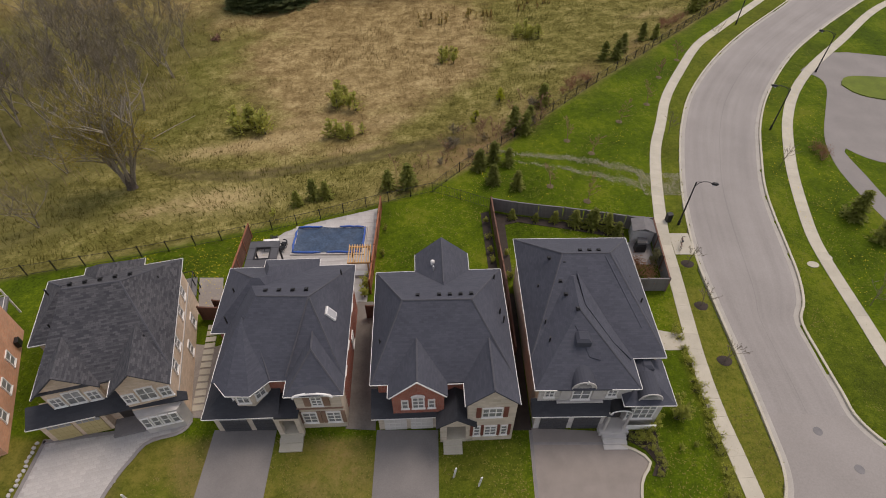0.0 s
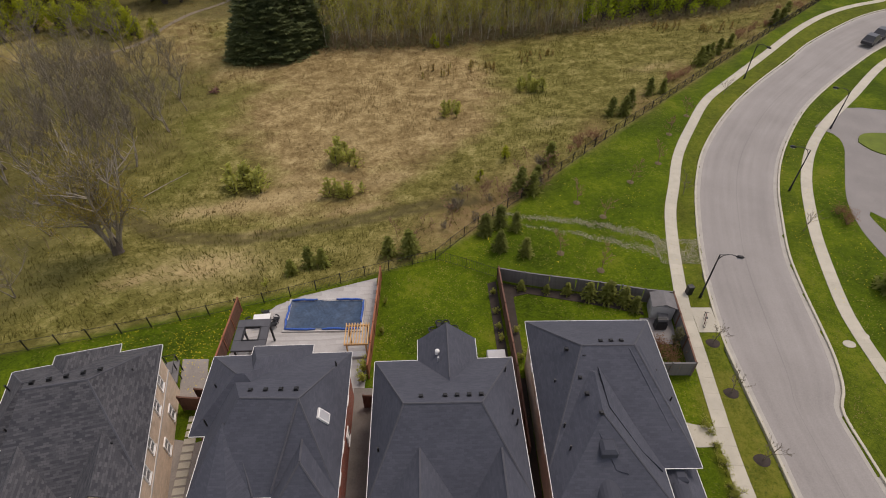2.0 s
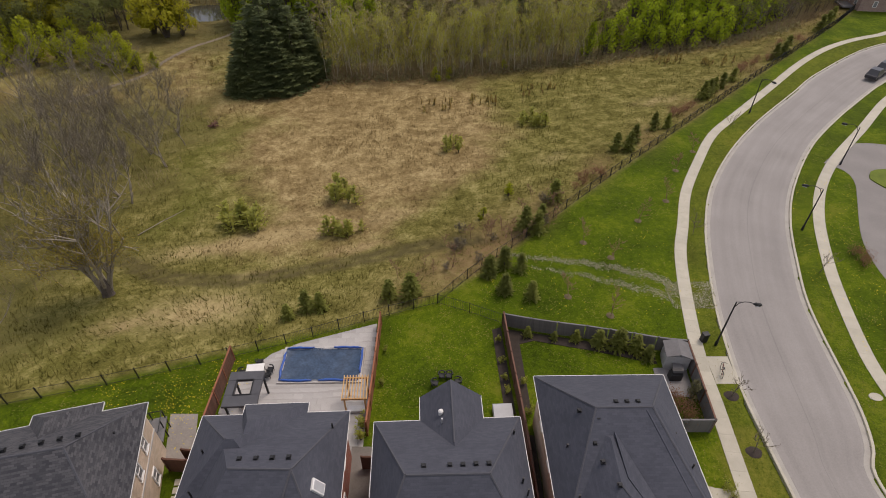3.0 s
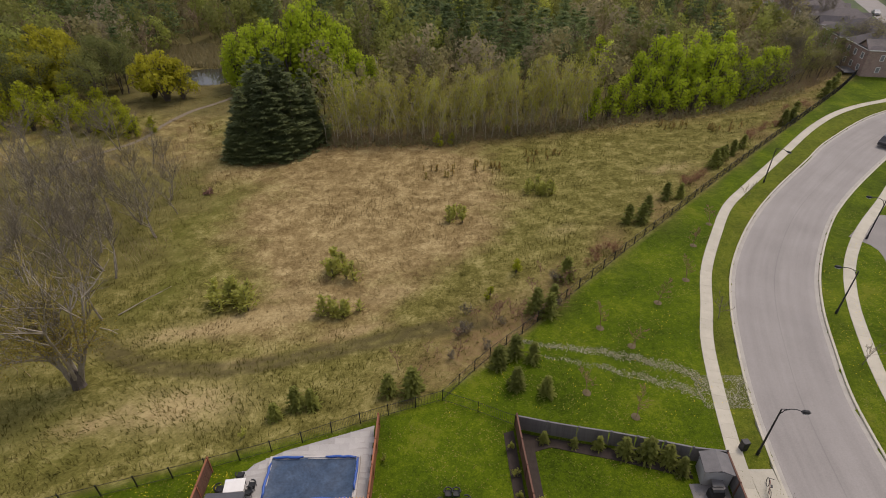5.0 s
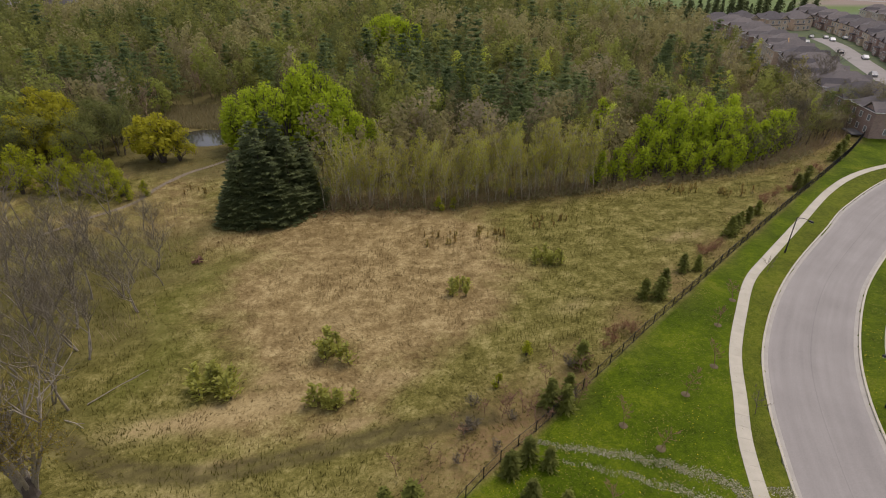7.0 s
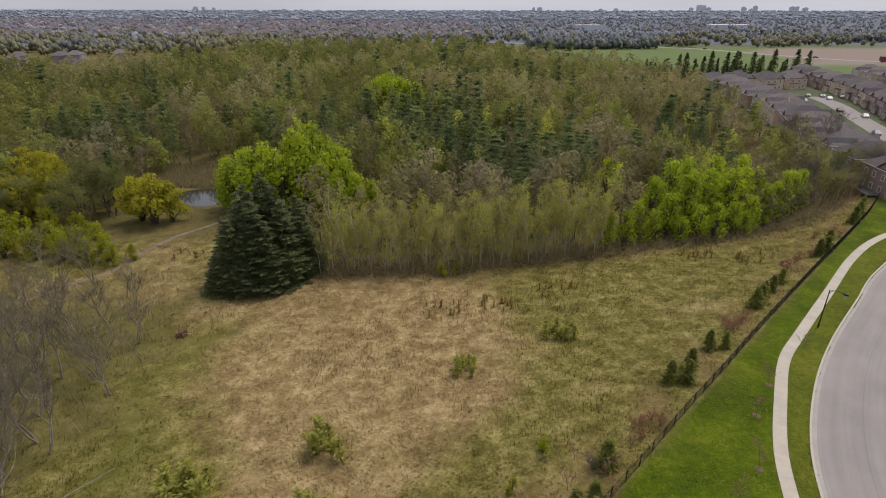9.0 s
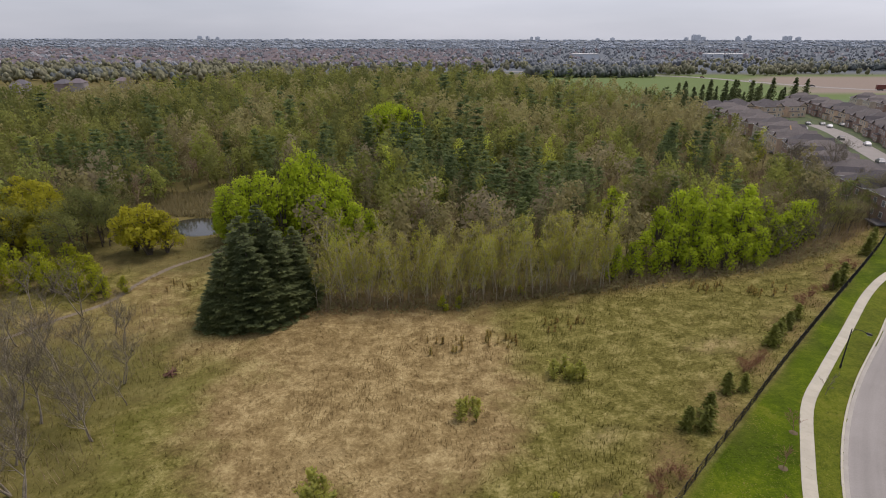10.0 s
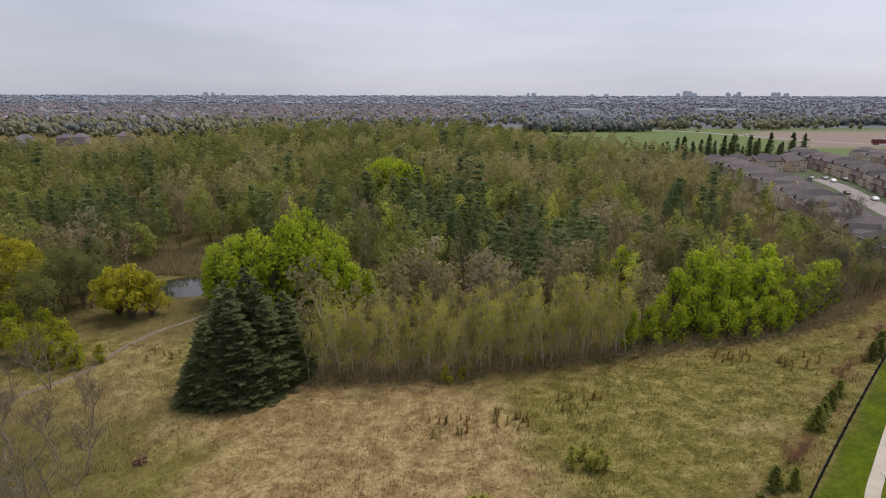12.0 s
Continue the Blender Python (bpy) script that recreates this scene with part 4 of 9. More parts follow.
def house_red():
    """Grey-roofed house with a red brick gable over a white double garage."""
    h = thing("house", pose(0, 17.5, 0, 0, 0, 2.4), "two-storey house with slate-grey roof, red brick gable and cream bay", "house", "houses on the street")
    ov = 0.42
    g = Geo().box(-4.85 + ov, 5.08 - ov, 1.3 + ov, 11.35 - ov, B, E - 0.1)
    part("wall", g, M["redbrick"], h, "red brick walls", uv=True)
    g = Geo().box(-1.75 + ov, 2.55 - ov, 11.35 - ov - 0.1, 13.2 - ov, B, E - 0.1)
    gable_wall(g, -1.75 + ov, 2.55 - ov, 13.2 - ov - 0.2, E - 0.1, 1.55)
    part("rear_wing", g, M["redbrick"], h, uv=True)
    # right stone bay
    g = Geo().box(1.65, 4.92, -0.36, 1.9, -0.3, E - 0.1)
    gable_wall(g, 1.65, 4.92, -0.36, E - 0.1, 1.62)
    part("stone_bay", g, M["cream"], h, "cream stone front bay", uv=True)
    # left brick gable over the garage
    g = Geo().box(-3.4, 0.1, 0.42, 1.9, 2.6, E - 0.1)
    gable_wall(g, -3.4, 0.1, 0.42, E - 0.1, 1.7)
    part("brick_gable", g, M["redbrick"], h, uv=True)
    # garage
    g = Geo().box(-4.6, -0.35, 0.75, 1.9, -0.3, 2.75)
    part("garage_wall", g, M["cream"], h, uv=True)
    garage_door(h, -4.2, -2.6, 0.70, 2.15, "garage_white", 4, 4)
    garage_door(h, -2.3, -0.7, 0.70, 2.15, "garage_white", 4, 4)
    roof = part("roof", hip_faces(Geo(), -4.85, 5.08, 1.3, 11.35, E, (-2.55, 5.7, 2.2, 5.6), E + 3.5), M["shingle"], h, "slate-grey asphalt shingle roof", uv=True)
    part("roof", gable_faces(Geo(), -3.65, 0.35, 0.3, 4.0, E, 1.95), M["shingle"], h, "slate-grey asphalt shingle roof", uv=True)
    part("roof", gable_faces(Geo(), 1.45, 5.08, -0.5, 4.4, E, 1.85), M["shingle"], h, "slate-grey asphalt shingle roof", uv=True)
    part("roof", gable_faces(Geo(), -1.75, 2.55, 13.2, 6.0, E, 1.95), M["shingle"], h, "slate-grey asphalt shingle roof", uv=True)
    caps(roof, [((-2.55, 5.7, E + 3.48), (2.2, 5.6, E + 3.48)), ((-4.8, 11.3, E), (-2.55, 5.7, E + 3.48)), ((5.0, 11.3, E), (2.2, 5.6, E + 3.48)), ((-4.8, 1.35, E), (-2.55, 5.7, E + 3.48)),
                ((5.0, 1.35, E), (2.2, 5.6, E + 3.48)), ((0.4, 13.2, E + 1.93), (0.4, 8.5, E + 1.93)), ((-1.65, 0.3, E + 1.93), (-1.65, 3.6, E + 1.93)), ((3.27, -0.5, E + 1.83), (3.27, 3.5, E + 1.83))])
    vents(roof, [(-1.5 + 0.75 * k, 6.4, E + 3.15) for k in (0, 2, 3, 4, 5)])
    for x, y in ((-3.6, 8.6), (4.3, 9.5), (4.4, 6.3), (-4.2, 4.0), (4.6, 5.6)):
        stack(roof, x, y, E + 1.0)
    part("roof_dome", Geo().tube([(-0.35, 11.0, E + 1.0), (-0.35, 11.0, E + 1.55), (-0.35, 11.0, E + 1.65)], [0.15, 0.17, 0.07], 9), M["white"], roof, "white domed roof vent")
    part("vent_pipe", Geo().tube([(-0.3, 10.3, E + 1.0), (-0.3, 10.3, E + 1.75)], 0.07, 8), M["palegrey"], roof, "pale metal vent pipe")
    eaves(h, [((-4.85, 11.35), (-4.85, 1.3)), ((-4.85, 1.3), (-3.65, 1.3)), ((-3.65, 1.3), (-3.65, 0.3)), ((0.35, 1.2), (1.45, 1.2)), ((1.45, 1.2), (1.45, -0.5)), ((5.08, -0.5), (5.08, 11.35)), ((5.08, 11.35), (2.55, 11.35)),
              ((2.55, 11.35), (2.55, 13.2)), ((-1.75, 13.2), (-1.75, 11.35)), ((-1.75, 11.35), (-4.85, 11.35))], E)
    # lean-to garage roof and porch
    g = Geo()
    zz = [(-4.95, 0.1, 2.9), (-0.4, 0.1, 2.9), (-0.4, 1.95, 3.75), (-4.95, 1.95, 3.75)]
    g.add(zz + [(x, y, z - 0.14) for x, y, z in zz], [(0, 1, 2, 3), (7, 6, 5, 4), (0, 4, 5, 1), (1, 5, 6, 2), (3, 7, 4, 0)])
    part("garage_roof", g, M["shingle_dark"], h, uv=True)
    eaves(h, [((-4.95, 0.1), (-0.4, 0.1))], 2.9)
    g = Geo()
    gable_faces(g, -0.5, 2.3, -0.75, 1.8, 2.9, 1.15)
    part("porch_roof", g, M["shingle_dark"], h, uv=True)
    g = Geo().box(-0.2, 0.25, -0.4, 0.0, -0.2, 2.9).box(1.6, 2.05, -0.4, 0.0, -0.2, 2.9).box(0.25, 1.6, -0.4, 0.0, 2.35, 2.9)
    gable_wall(g, -0.2, 2.05, -0.4, 2.9, 0.9)
    part("porch_front", g, M["cream"], h, uv=True)
    entry(h, 0.9, 1.62, 0.45)
    g = Geo().box(-0.2, 2.05, -0.4, 1.8, -0.2, 0.42).box(0.0, 1.35, -0.75, -0.4, -0.2, 0.28).box(0.0, 1.35, -1.35, -0.75, -0.2, 0.12)
    part("porch_step", g, M["concrete"], h, "pale concrete porch steps")
    window(h, on(FRONT, -1.65, 0.4, 3.75), 0.85, 1.5, (2, 3))
    part("arched_head", Geo().tube([(-1.65 + 0.42 * math.cos(a), 0.36, 5.25 + 0.25 * math.sin(a)) for a in np.linspace(math.pi, 0, 9)], 0.07, 6), M["white"], h)
    for xa, xb in ((-3.55, -1.65), (0.25, -1.65)):
        part("barge_board", Geo().tube([(xa, 0.28, E - 0.06), (xb, 0.28, E + 1.9)], 0.06, 4), M["white"], h)
    for x in (-2.55, -0.75):
        window(h, on(FRONT, x, 0.4, 3.75), 0.5, 1.1, (1, 2))
    window(h, on(FRONT, 3.3, -0.38, 3.6), 1.4, 1.25, (3, 2))
    for x in (2.38, 4.22):
        part("shutter", Geo().slab(x - 0.16, x + 0.16, -0.42, -0.36, 3.55, 4.9), M["shutter"], h)
    window(h, on(FRONT, 3.3, -0.38, 0.9), 0.9, 1.4, (2, 3))
    for x in (2.35, 4.25):
        window(h, on(FRONT, x, -0.38, 0.9), 0.5, 1.4, (1, 3))
        part("shutter", Geo().slab(x - 0.48, x - 0.29, -0.42, -0.36, 0.85, 2.4), M["shutter"], h)
        part("shutter", Geo().slab(x + 0.29, x + 0.48, -0.42, -0.36, 0.85, 2.4), M["shutter"], h)
    for x in (-3.2, 3.7):
        window(h, on(BACK, x, 10.95, 1.0), 1.4, 1.3, (2, 1))
    for y in (3.5, 7.0):
        window(h, on(RIGHT, 4.68, y, 3.6), 0.8, 1.2, (1, 2))
        window(h, on(LEFT, -4.45, y, 3.6), 0.8, 1.2, (1, 2))
    part("deck", Geo().slab(4.0, 5.55, 11.0, 15.9, -0.9, 0.32, 0.03), M["palegrey"], h, "pale grey rear deck")
    return h


def house_octagon():
    """Grey-roofed house with a faceted stone bay over a dark double garage."""
    h = thing("house", pose(-12, 17.8, 0, 0, 0, 2.4), "two-storey cream stone house with slate-grey roof, faceted bay and skylight", "house", "houses on the street")
    part("wall", Geo().box(-4.2, 5.0, 5.6, 11.1, B, E - 0.1).box(-3.1, 5.0, 1.6, 5.7, B, E - 0.1), M["redbrick"], h, "red brown brick walls", uv=True)
    part("rear_wing", Geo().box(-1.5, 2.1, 10.9, 11.9, B, E - 0.1), M["redbrick"], h, uv=True)
    part("stone_bay", Geo().box(1.85, 5.0, 0.3, 1.8, -0.3, E - 0.1), M["cream"], h, uv=True)
    bay = [(-3.1, 1.75), (-2.2, 0.55), (-1.0, 0.5), (-0.05, 1.5), (-0.05, 2.5), (-3.1, 2.5)]
    part("faceted_bay", Geo().prism(bay, 2.6, E - 0.1), M["cream"], h, uv=True)
    part("garage_wall", Geo().box(-4.3, 0.3, 0.3, 2.0, -0.3, 2.75), M["cream"], h, uv=True)
    garage_door(h, -3.9, -2.0, 0.25, 2.15, "garage_dark", 4, 4)
    garage_door(h, -1.6, 0.1, 0.25, 2.15, "garage_dark", 4, 4)
    part("roof", hip_faces(Geo(), -4.6, 2.0, 5.2, 11.5, E, (-1.5, 8.0, -1.0, 8.0), E + 2.75), M["shingle"], h, uv=True)
    roof = part("roof", hip_faces(Geo(), -3.55, 5.4, 1.1, 11.5, E, (-0.6, 5.7, 3.0, 5.5), E + 3.5), M["shingle"], h, "slate-grey asphalt shingle roof", uv=True)
    part("roof", hip_faces(Geo(), 1.45, 5.4, -0.15, 6.0, E, (3.3, 2.2, 3.2, 5.0), E + 2.0), M["shingle"], h, "slate-grey asphalt shingle roof", uv=True)
    part("roof", hip_faces(Geo(), -1.9, 2.5, 7.0, 12.3, E, (-0.7, 8.0, -0.6, 9.4), E + 2.3), M["shingle"], h, "slate-grey asphalt shingle roof", uv=True)
    g = Geo()
    v = [(-3.55, 1.35, E), (-2.4, 0.08, E), (-0.8, 0.0, E), (0.35, 1.1, E), (0.35, 3.2, E), (-3.55, 5.2, E), (-1.6, 4.6, E + 2.6)]
    g.add(v, [(0, 1, 6), (1, 2, 6), (2, 3, 6), (3, 4, 6), (5, 0, 6)])
    g.add([(x, y, z - d) for d in (0, 0.16) for x, y, z in v[:6]], [(i, 6 + i, 7 + i, 1 + i) for i in range(3)] + [(11, 10, 9, 8, 7, 6)])
    part("bay_roof", g, M["shingle"], h, uv=True)
    caps(roof, [((-0.6, 5.7, E + 3.48), (3.0, 5.5, E + 3.48)), ((-4.5, 11.4, E), (-1.5, 8.0, E + 2.74)), ((5.3, 11.4, E), (3.0, 5.5, E + 3.48)), ((-0.8, 4.2, E + 2.3), (0.35, 1.15, E + 0.05)), ((1.5, 1.1, E + 0.4), (3.0, 5.5, E + 3.48)),
                ((3.3, 2.2, E + 1.98), (3.2, 5.0, E + 1.98)), ((1.5, -0.1, E), (3.3, 2.2, E + 1.98)), ((5.35, -0.1, E), (3.3, 2.2, E + 1.98)), ((5.3, 1.2, E), (3.0, 5.5, E + 3.48))])
    vents(roof, [(-0.2 + 0.95 * k, 6.5, E + 3.1) for k in range(4)])
    for x, y in ((-3.2, 8.0), (3.4, 8.2), (4.6, 9.5), (4.0, 4.0), (-3.2, 5.4)):
        stack(roof, x, y, E + 1.2)
    sk = part("skylight", Geo().slab(-0.5, 0.5, -0.36, 0.36, -0.1, 0.12, 0.03), M["white"], roof, "white framed skylight", at=Matrix.Translation((4.28, 5.3, E + 1.72)) @ Matrix.Rotation(math.atan2(3.5, 2.4), 4, "Y"))
    part("pane", Geo().slab(-0.42, 0.42, -0.28, 0.28, 0.1, 0.135, 0.01), M["palegrey"], sk)
    eaves(h, [((-4.6, 11.5), (-4.6, 5.2)), ((-4.6, 5.2), (-3.55, 5.2)), ((-3.55, 5.2), (-3.55, 1.35)), ((-3.55, 1.35), (-2.4, 0.08)), ((-2.4, 0.08), (-0.8, 0.0)), ((-0.8, 0.0), (0.35, 1.1)), ((0.35, 1.1), (1.45, 1.1)), ((1.45, 1.1), (1.45, -0.15)),
              ((1.45, -0.15), (5.4, -0.15)), ((5.4, -0.15), (5.4, 11.5)), ((5.4, 11.5), (2.5, 11.5)), ((2.5, 11.5), (2.5, 12.3)), ((2.5, 12.3), (-1.9, 12.3)), ((-1.9, 12.3), (-1.9, 11.5)), ((-1.9, 11.5), (-4.6, 11.5))], E)
    g = Geo()
    zz = [(-4.65, -0.25, 2.9), (0.6, -0.25, 2.9), (0.6, 1.9, 3.7), (-3.2, 1.9, 3.7), (-3.2, 5.4, 3.7), (-4.65, 5.4, 2.9)]
    g.add(zz + [(x, y, z - 0.14) for x, y, z in zz], [(0, 1, 2, 3), (0, 3, 4, 5), (9, 8, 7, 6), (11, 10, 9, 6), (0, 6, 7, 1), (5, 11, 6, 0), (1, 7, 8, 2)])
    part("garage_roof", g, M["shingle_dark"], h, uv=True)
    eaves(h, [((-4.65, 5.4), (-4.65, -0.25)), ((-4.65, -0.25), (0.6, -0.25))], 2.9)
    part("porch_roof", Geo().prism([(0.3, -0.35), (1.95, -0.35), (1.95, 1.7), (0.3, 1.7)], 2.75, 2.95), M["shingle_dark"], h, uv=True)
    part("porch_front", Geo().box(0.2, 0.55, -0.3, 0.05, -0.2, 2.75).box(1.6, 1.95, -0.3, 0.05, -0.2, 2.75).box(0.55, 1.6, -0.3, 0.05, 2.4, 2.75), M["cream"], h, uv=True)
    entry(h, 1.1, 1.55, 0.45)
    part("porch_step", Geo().box(0.3, 1.85, -0.3, 1.6, -0.2, 0.42).box(0.25, 1.9, -0.9, -0.3, -0.2, 0.28).box(0.25, 1.9, -1.5, -0.9, -0.2, 0.12), M["concrete"], h, "pale concrete porch steps")
    window(h, on(FRONT, 3.35, 0.28, 3.35), 0.8, 1.5, (2, 4), "window with arched white head")
    arch = [(3.35 + 1.3 * math.cos(a), -0.2, 5.3 + 0.5 * math.sin(a)) for a in np.linspace(math.pi, 0, 11)]
    part("arched_head", Geo().tube(arch, 0.09, 6), M["white"], h, "white arched window head")
    for x in (2.55, 4.25):
        window(h, on(FRONT, x, 0.28, 0.9), 1.05, 1.5, (2, 3))
        for s in (-0.68, 0.68):
            part("shutter", Geo().slab(x + s - 0.14, x + s + 0.14, 0.22, 0.3, 0.85, 2.5), M["shutter_tan"], h)
    for s in (-0.66, 0.66):
        part("shutter", Geo().slab(3.35 + s - 0.22, 3.35 + s + 0.22, 0.22, 0.3, 3.35, 4.85), M["shutter_tan"], h)
    part("eyebrow_roof", Geo().add([(3.35 + 1.3 * math.cos(a), y, 5.33 + 0.55 * math.sin(a)) for y in (-0.2, 2.2) for a in np.linspace(math.pi, 0, 11)], [(i, i + 1, 12 + i, 11 + i) for i in range(10)]), M["shingle"], h, "curved eyebrow roof over the window", smooth=True)
    part("string_course", Geo().box(1.8, 5.05, 0.24, 0.34, 2.85, 3.0), M["shutter_tan"], h)
    window(h, on(FRONT, -1.6, 0.5, 3.7), 0.9, 1.2, (2, 2))
    window(h, on(Matrix.Rotation(math.radians(46), 4, "Z"), -0.55, 0.95, 3.7), 0.8, 1.2, (2, 2))
    window(h, on(Matrix.Rotation(math.radians(-53), 4, "Z"), -2.65, 1.12, 3.7), 0.8, 1.2, (2, 2))
    for y in (3.0, 5.2, 8.8):
        window(h, on(RIGHT, 5.02, y, 3.3), 0.8, 1.3, (1, 2))
    window(h, on(RIGHT, 5.02, 7.0, 0.8), 0.9, 1.3, (1, 2))
    for x in (-3, 3.6):
        window(h, on(BACK, x, 11.12, 1.0), 1.4, 1.3, (2, 1))
    return h


def house_corner():
    """Corner house: broad slate roof with arched stone dormers and a pale stone front."""
    h = thing("house", pose(11, 18.2, 0, 0, 0, 0.8), "two-storey pale stone corner house with slate-grey roof and arched dormers", "house", "houses on the street")
    part("wall", Geo().box(-4.4, 4.25, 2.9, 13.9, B, E - 0.1).box(-4.4, 1.9, 0.55, 3.0, B, E - 0.1), M["beige"], h, "beige brick side walls", uv=True)
    part("stone_front", Geo().box(-4.42, 1.92, 0.45, 0.56, 2.6, E - 0.1), M["greystone"], h, uv=True)
    part("garage_wall", Geo().box(-4.4, 0.6, 0.0, 2.0, -0.3, 2.75), M["greystone"], h, uv=True)
    garage_door(h, -4.0, -2.0, -0.05, 2.15, "garage_dark", 4, 4)
    garage_door(h, -1.6, 0.3, -0.05, 2.15, "garage_dark", 4, 4)
    part("turret_wall", Geo().box(2.1, 4.5, 0.2, 3.0, -0.3, 3.9), M["greystone"], h, uv=True)
    roof = part("roof", hip_faces(Geo(), -4.85, 4.65, 2.5, 14.3, E, (-2.1, 9.2, 1.4, 9.2), E + 3.6), M["shingle"], h, "slate-grey asphalt shingle roof", uv=True)
    part("roof", hip_faces(Geo(), -4.85, 2.3, 0.1, 12.0, E, (-1.6, 4.6, -1.5, 7.5), E + 3.0), M["shingle"], h, "slate-grey asphalt shingle roof", uv=True)
    caps(roof, [((-2.1, 9.2, E + 3.58), (1.4, 9.2, E + 3.58)), ((-4.8, 14.2, E), (-2.1, 9.2, E + 3.58)), ((4.6, 14.2, E), (1.4, 9.2, E + 3.58)), ((-4.8, 2.6, E), (-2.1, 9.2, E + 3.58)), ((4.6, 2.6, E), (1.4, 9.2, E + 3.58)), ((2.25, 0.15, E), (-1.6, 4.6, E + 2.98))])
    # narrow raised steps in the side slopes
    for top in ([(1.0, 9.0, 8.95), (3.1, 4.36, 6.43), (4.25, 4.2, 5.9), (1.9, 9.4, 8.58)], [(-1.17, 8.0, 8.38), (-1.0, 5.2, 8.05), (0.75, 3.0, 6.66), (2.0, 2.15, 5.78), (0.1, 5.6, 7.34)], [(-1.95, 3.6, 7.78), (-1.1, 1.85, 6.62), (-0.4, 1.65, 6.55), (-1.6, 3.5, 7.72)]):
        n_ = len(top)
        part("roof_step", Geo().add(top + [(x, y, z - 0.5) for x, y, z in top], [tuple(range(n_))] + [(i, n_ + i, n_ + (i + 1) % n_, (i + 1) % n_) for i in range(n_)]), M["shingle"], roof, uv=True)
    vents(roof, [(-0.6 + 0.7 * k, 9.9, E + 3.2) for k in range(3)])
    vents(roof, [(-2.9, 9.6, E + 2.7), (-2.0, 8.7, E + 3.2), (-2.2, 6.2, E + 2.6), (-1.7, 4.6, E + 3.0), (-2.4, 7.4, E + 2.6)])
    for x, y in ((-3.8, 7.9), (-3.7, 4.7), (-3.6, 3.2), (3.2, 8.6), (3.6, 6.5)):
        stack(roof, x, y, E + 1.2)
    part("roof_hatch", Geo().slab(-0.5, 0.5, -0.5, 0.5, -0.4, 0.25, 0.2), M["shingle"], roof, at=Matrix.Translation((-1.5, 2.9, E + 2.0)))
    part("roof_hatch", Geo().slab(-0.45, 0.45, -0.45, 0.45, -0.4, 0.25, 0.2), M["shingle"], roof, at=Matrix.Translation((3.3, 2.3, 4.9)))
    eaves(h, [((-4.85, 14.3), (-4.85, 0.1)), ((-4.85, 0.1), (-3.4, 0.1)), ((0.3, 0.1), (2.3, 0.1)), ((2.3, 0.1), (2.3, 2.5)), ((2.3, 2.5), (4.65, 2.5)), ((4.65, 2.5), (4.65, 14.3)), ((4.65, 14.3), (-4.85, 14.3))], E)
    g = Geo()
    hip_faces(g, 1.3, 4.85, -0.45, 3.4, 4.1, (3.0, 1.6, 3.1, 2.6), 5.1)
    part("turret_roof", g, M["shingle"], h, uv=True)
    eaves(h, [((1.3, -0.45), (4.85, -0.45)), ((4.85, -0.45), (4.85, 3.0)), ((1.3, 0.6), (1.3, -0.45))], 4.1)
    g = Geo()
    zz = [(-4.85, -0.55, 2.9), (0.9, -0.55, 2.9), (0.9, 0.6, 3.4), (-4.85, 0.6, 3.4)]
    g.add(zz + [(x, y, z - 0.14) for x, y, z in zz], [(0, 1, 2, 3), (7, 6, 5, 4), (0, 4, 5, 1), (1, 5, 6, 2), (3, 7, 4, 0)])
    part("garage_roof", g, M["shingle_dark"], h, uv=True)
    eaves(h, [((-4.85, -0.55), (0.3, -0.55))], 2.9)
    # arched dormers and porch hood
    for cx, y0, y1, z, r in ((-1.6, 0.1, 2.4, 5.5, 0.8), (3.05, -0.2, 1.6, 4.4, 0.78)):
        arc = [(cx + r * math.cos(a), z + r * math.sin(a)) for a in np.linspace(0, math.pi, 13)]
        g = Geo()
        g.add([(x, y, q) for y in (y0, y1) for x, q in arc], [(i, i + 1, 14 + i, 13 + i) for i in range(12)])
        g.add([(x, y, q - 0.02) for y in (y0 + 0.06,) for x, q in arc], [tuple(range(13))], 1)
        dm = part("arched_dormer", g, [M["shingle"], M["greystone"]], h, "arched stone dormer")
        part("arched_head", Geo().tube([(x, y0, q) for x, q in arc], 0.045, 6), M["greystone"], dm)
        fan = [(cx + 0.5 * math.cos(a), y0 + 0.03, z + 0.08 + 0.5 * math.sin(a)) for a in np.linspace(0, math.pi, 9)]
        part("pane", Geo().add(fan, [tuple(range(9))]), M["glass"], dm)
    for cx, w in ((-1.5, 1.6),):
        window(h, on(FRONT, cx, 0.43, 3.55), 1.3, 1.35, (2, 2))
        part("finial", Geo().tube([(cx, 0.06, 6.2), (cx, 0.06, 6.55)], [0.06, 0.03], 6), M["white"], h)
    for x in (-2.6, -0.4):
        part("stone_panel", Geo().slab(x - 0.35, x + 0.35, 0.36, 0.46, 3.6, 4.9, 0.03), M["greystone"], h)
    part("stone_ledge", Geo().slab(-3.1, 0.1, 0.2, 0.5, 3.36, 3.5, 0.03), M["greystone"], h)
    window(h, on(FRONT, -3.7, 0.43, 3.9), 0.7, 0.9, (2, 2))
    window(h, on(FRONT, 0.6, 0.43, 3.9), 0.7, 0.9, (2, 2))
    window(h, on(FRONT, 3.1, 0.18, 1.1), 2.0, 2.0, (4, 3))
    part("balustrade", Geo().box(2.0, 4.4, -0.35, -0.25, 0.35, 0.9), M["white"], h)
    arc = [(1.35 + 0.75 * math.cos(a), 3.0 + 0.5 * math.sin(a)) for a in np.linspace(0, math.pi, 13)]
    g = Geo().add([(x, y, q) for y in (-0.5, 1.0) for x, q in arc], [(i, i + 1, 14 + i, 13 + i) for i in range(12)])
    part("porch_hood", g, M["black"], h, "black curved metal porch hood", smooth=True)
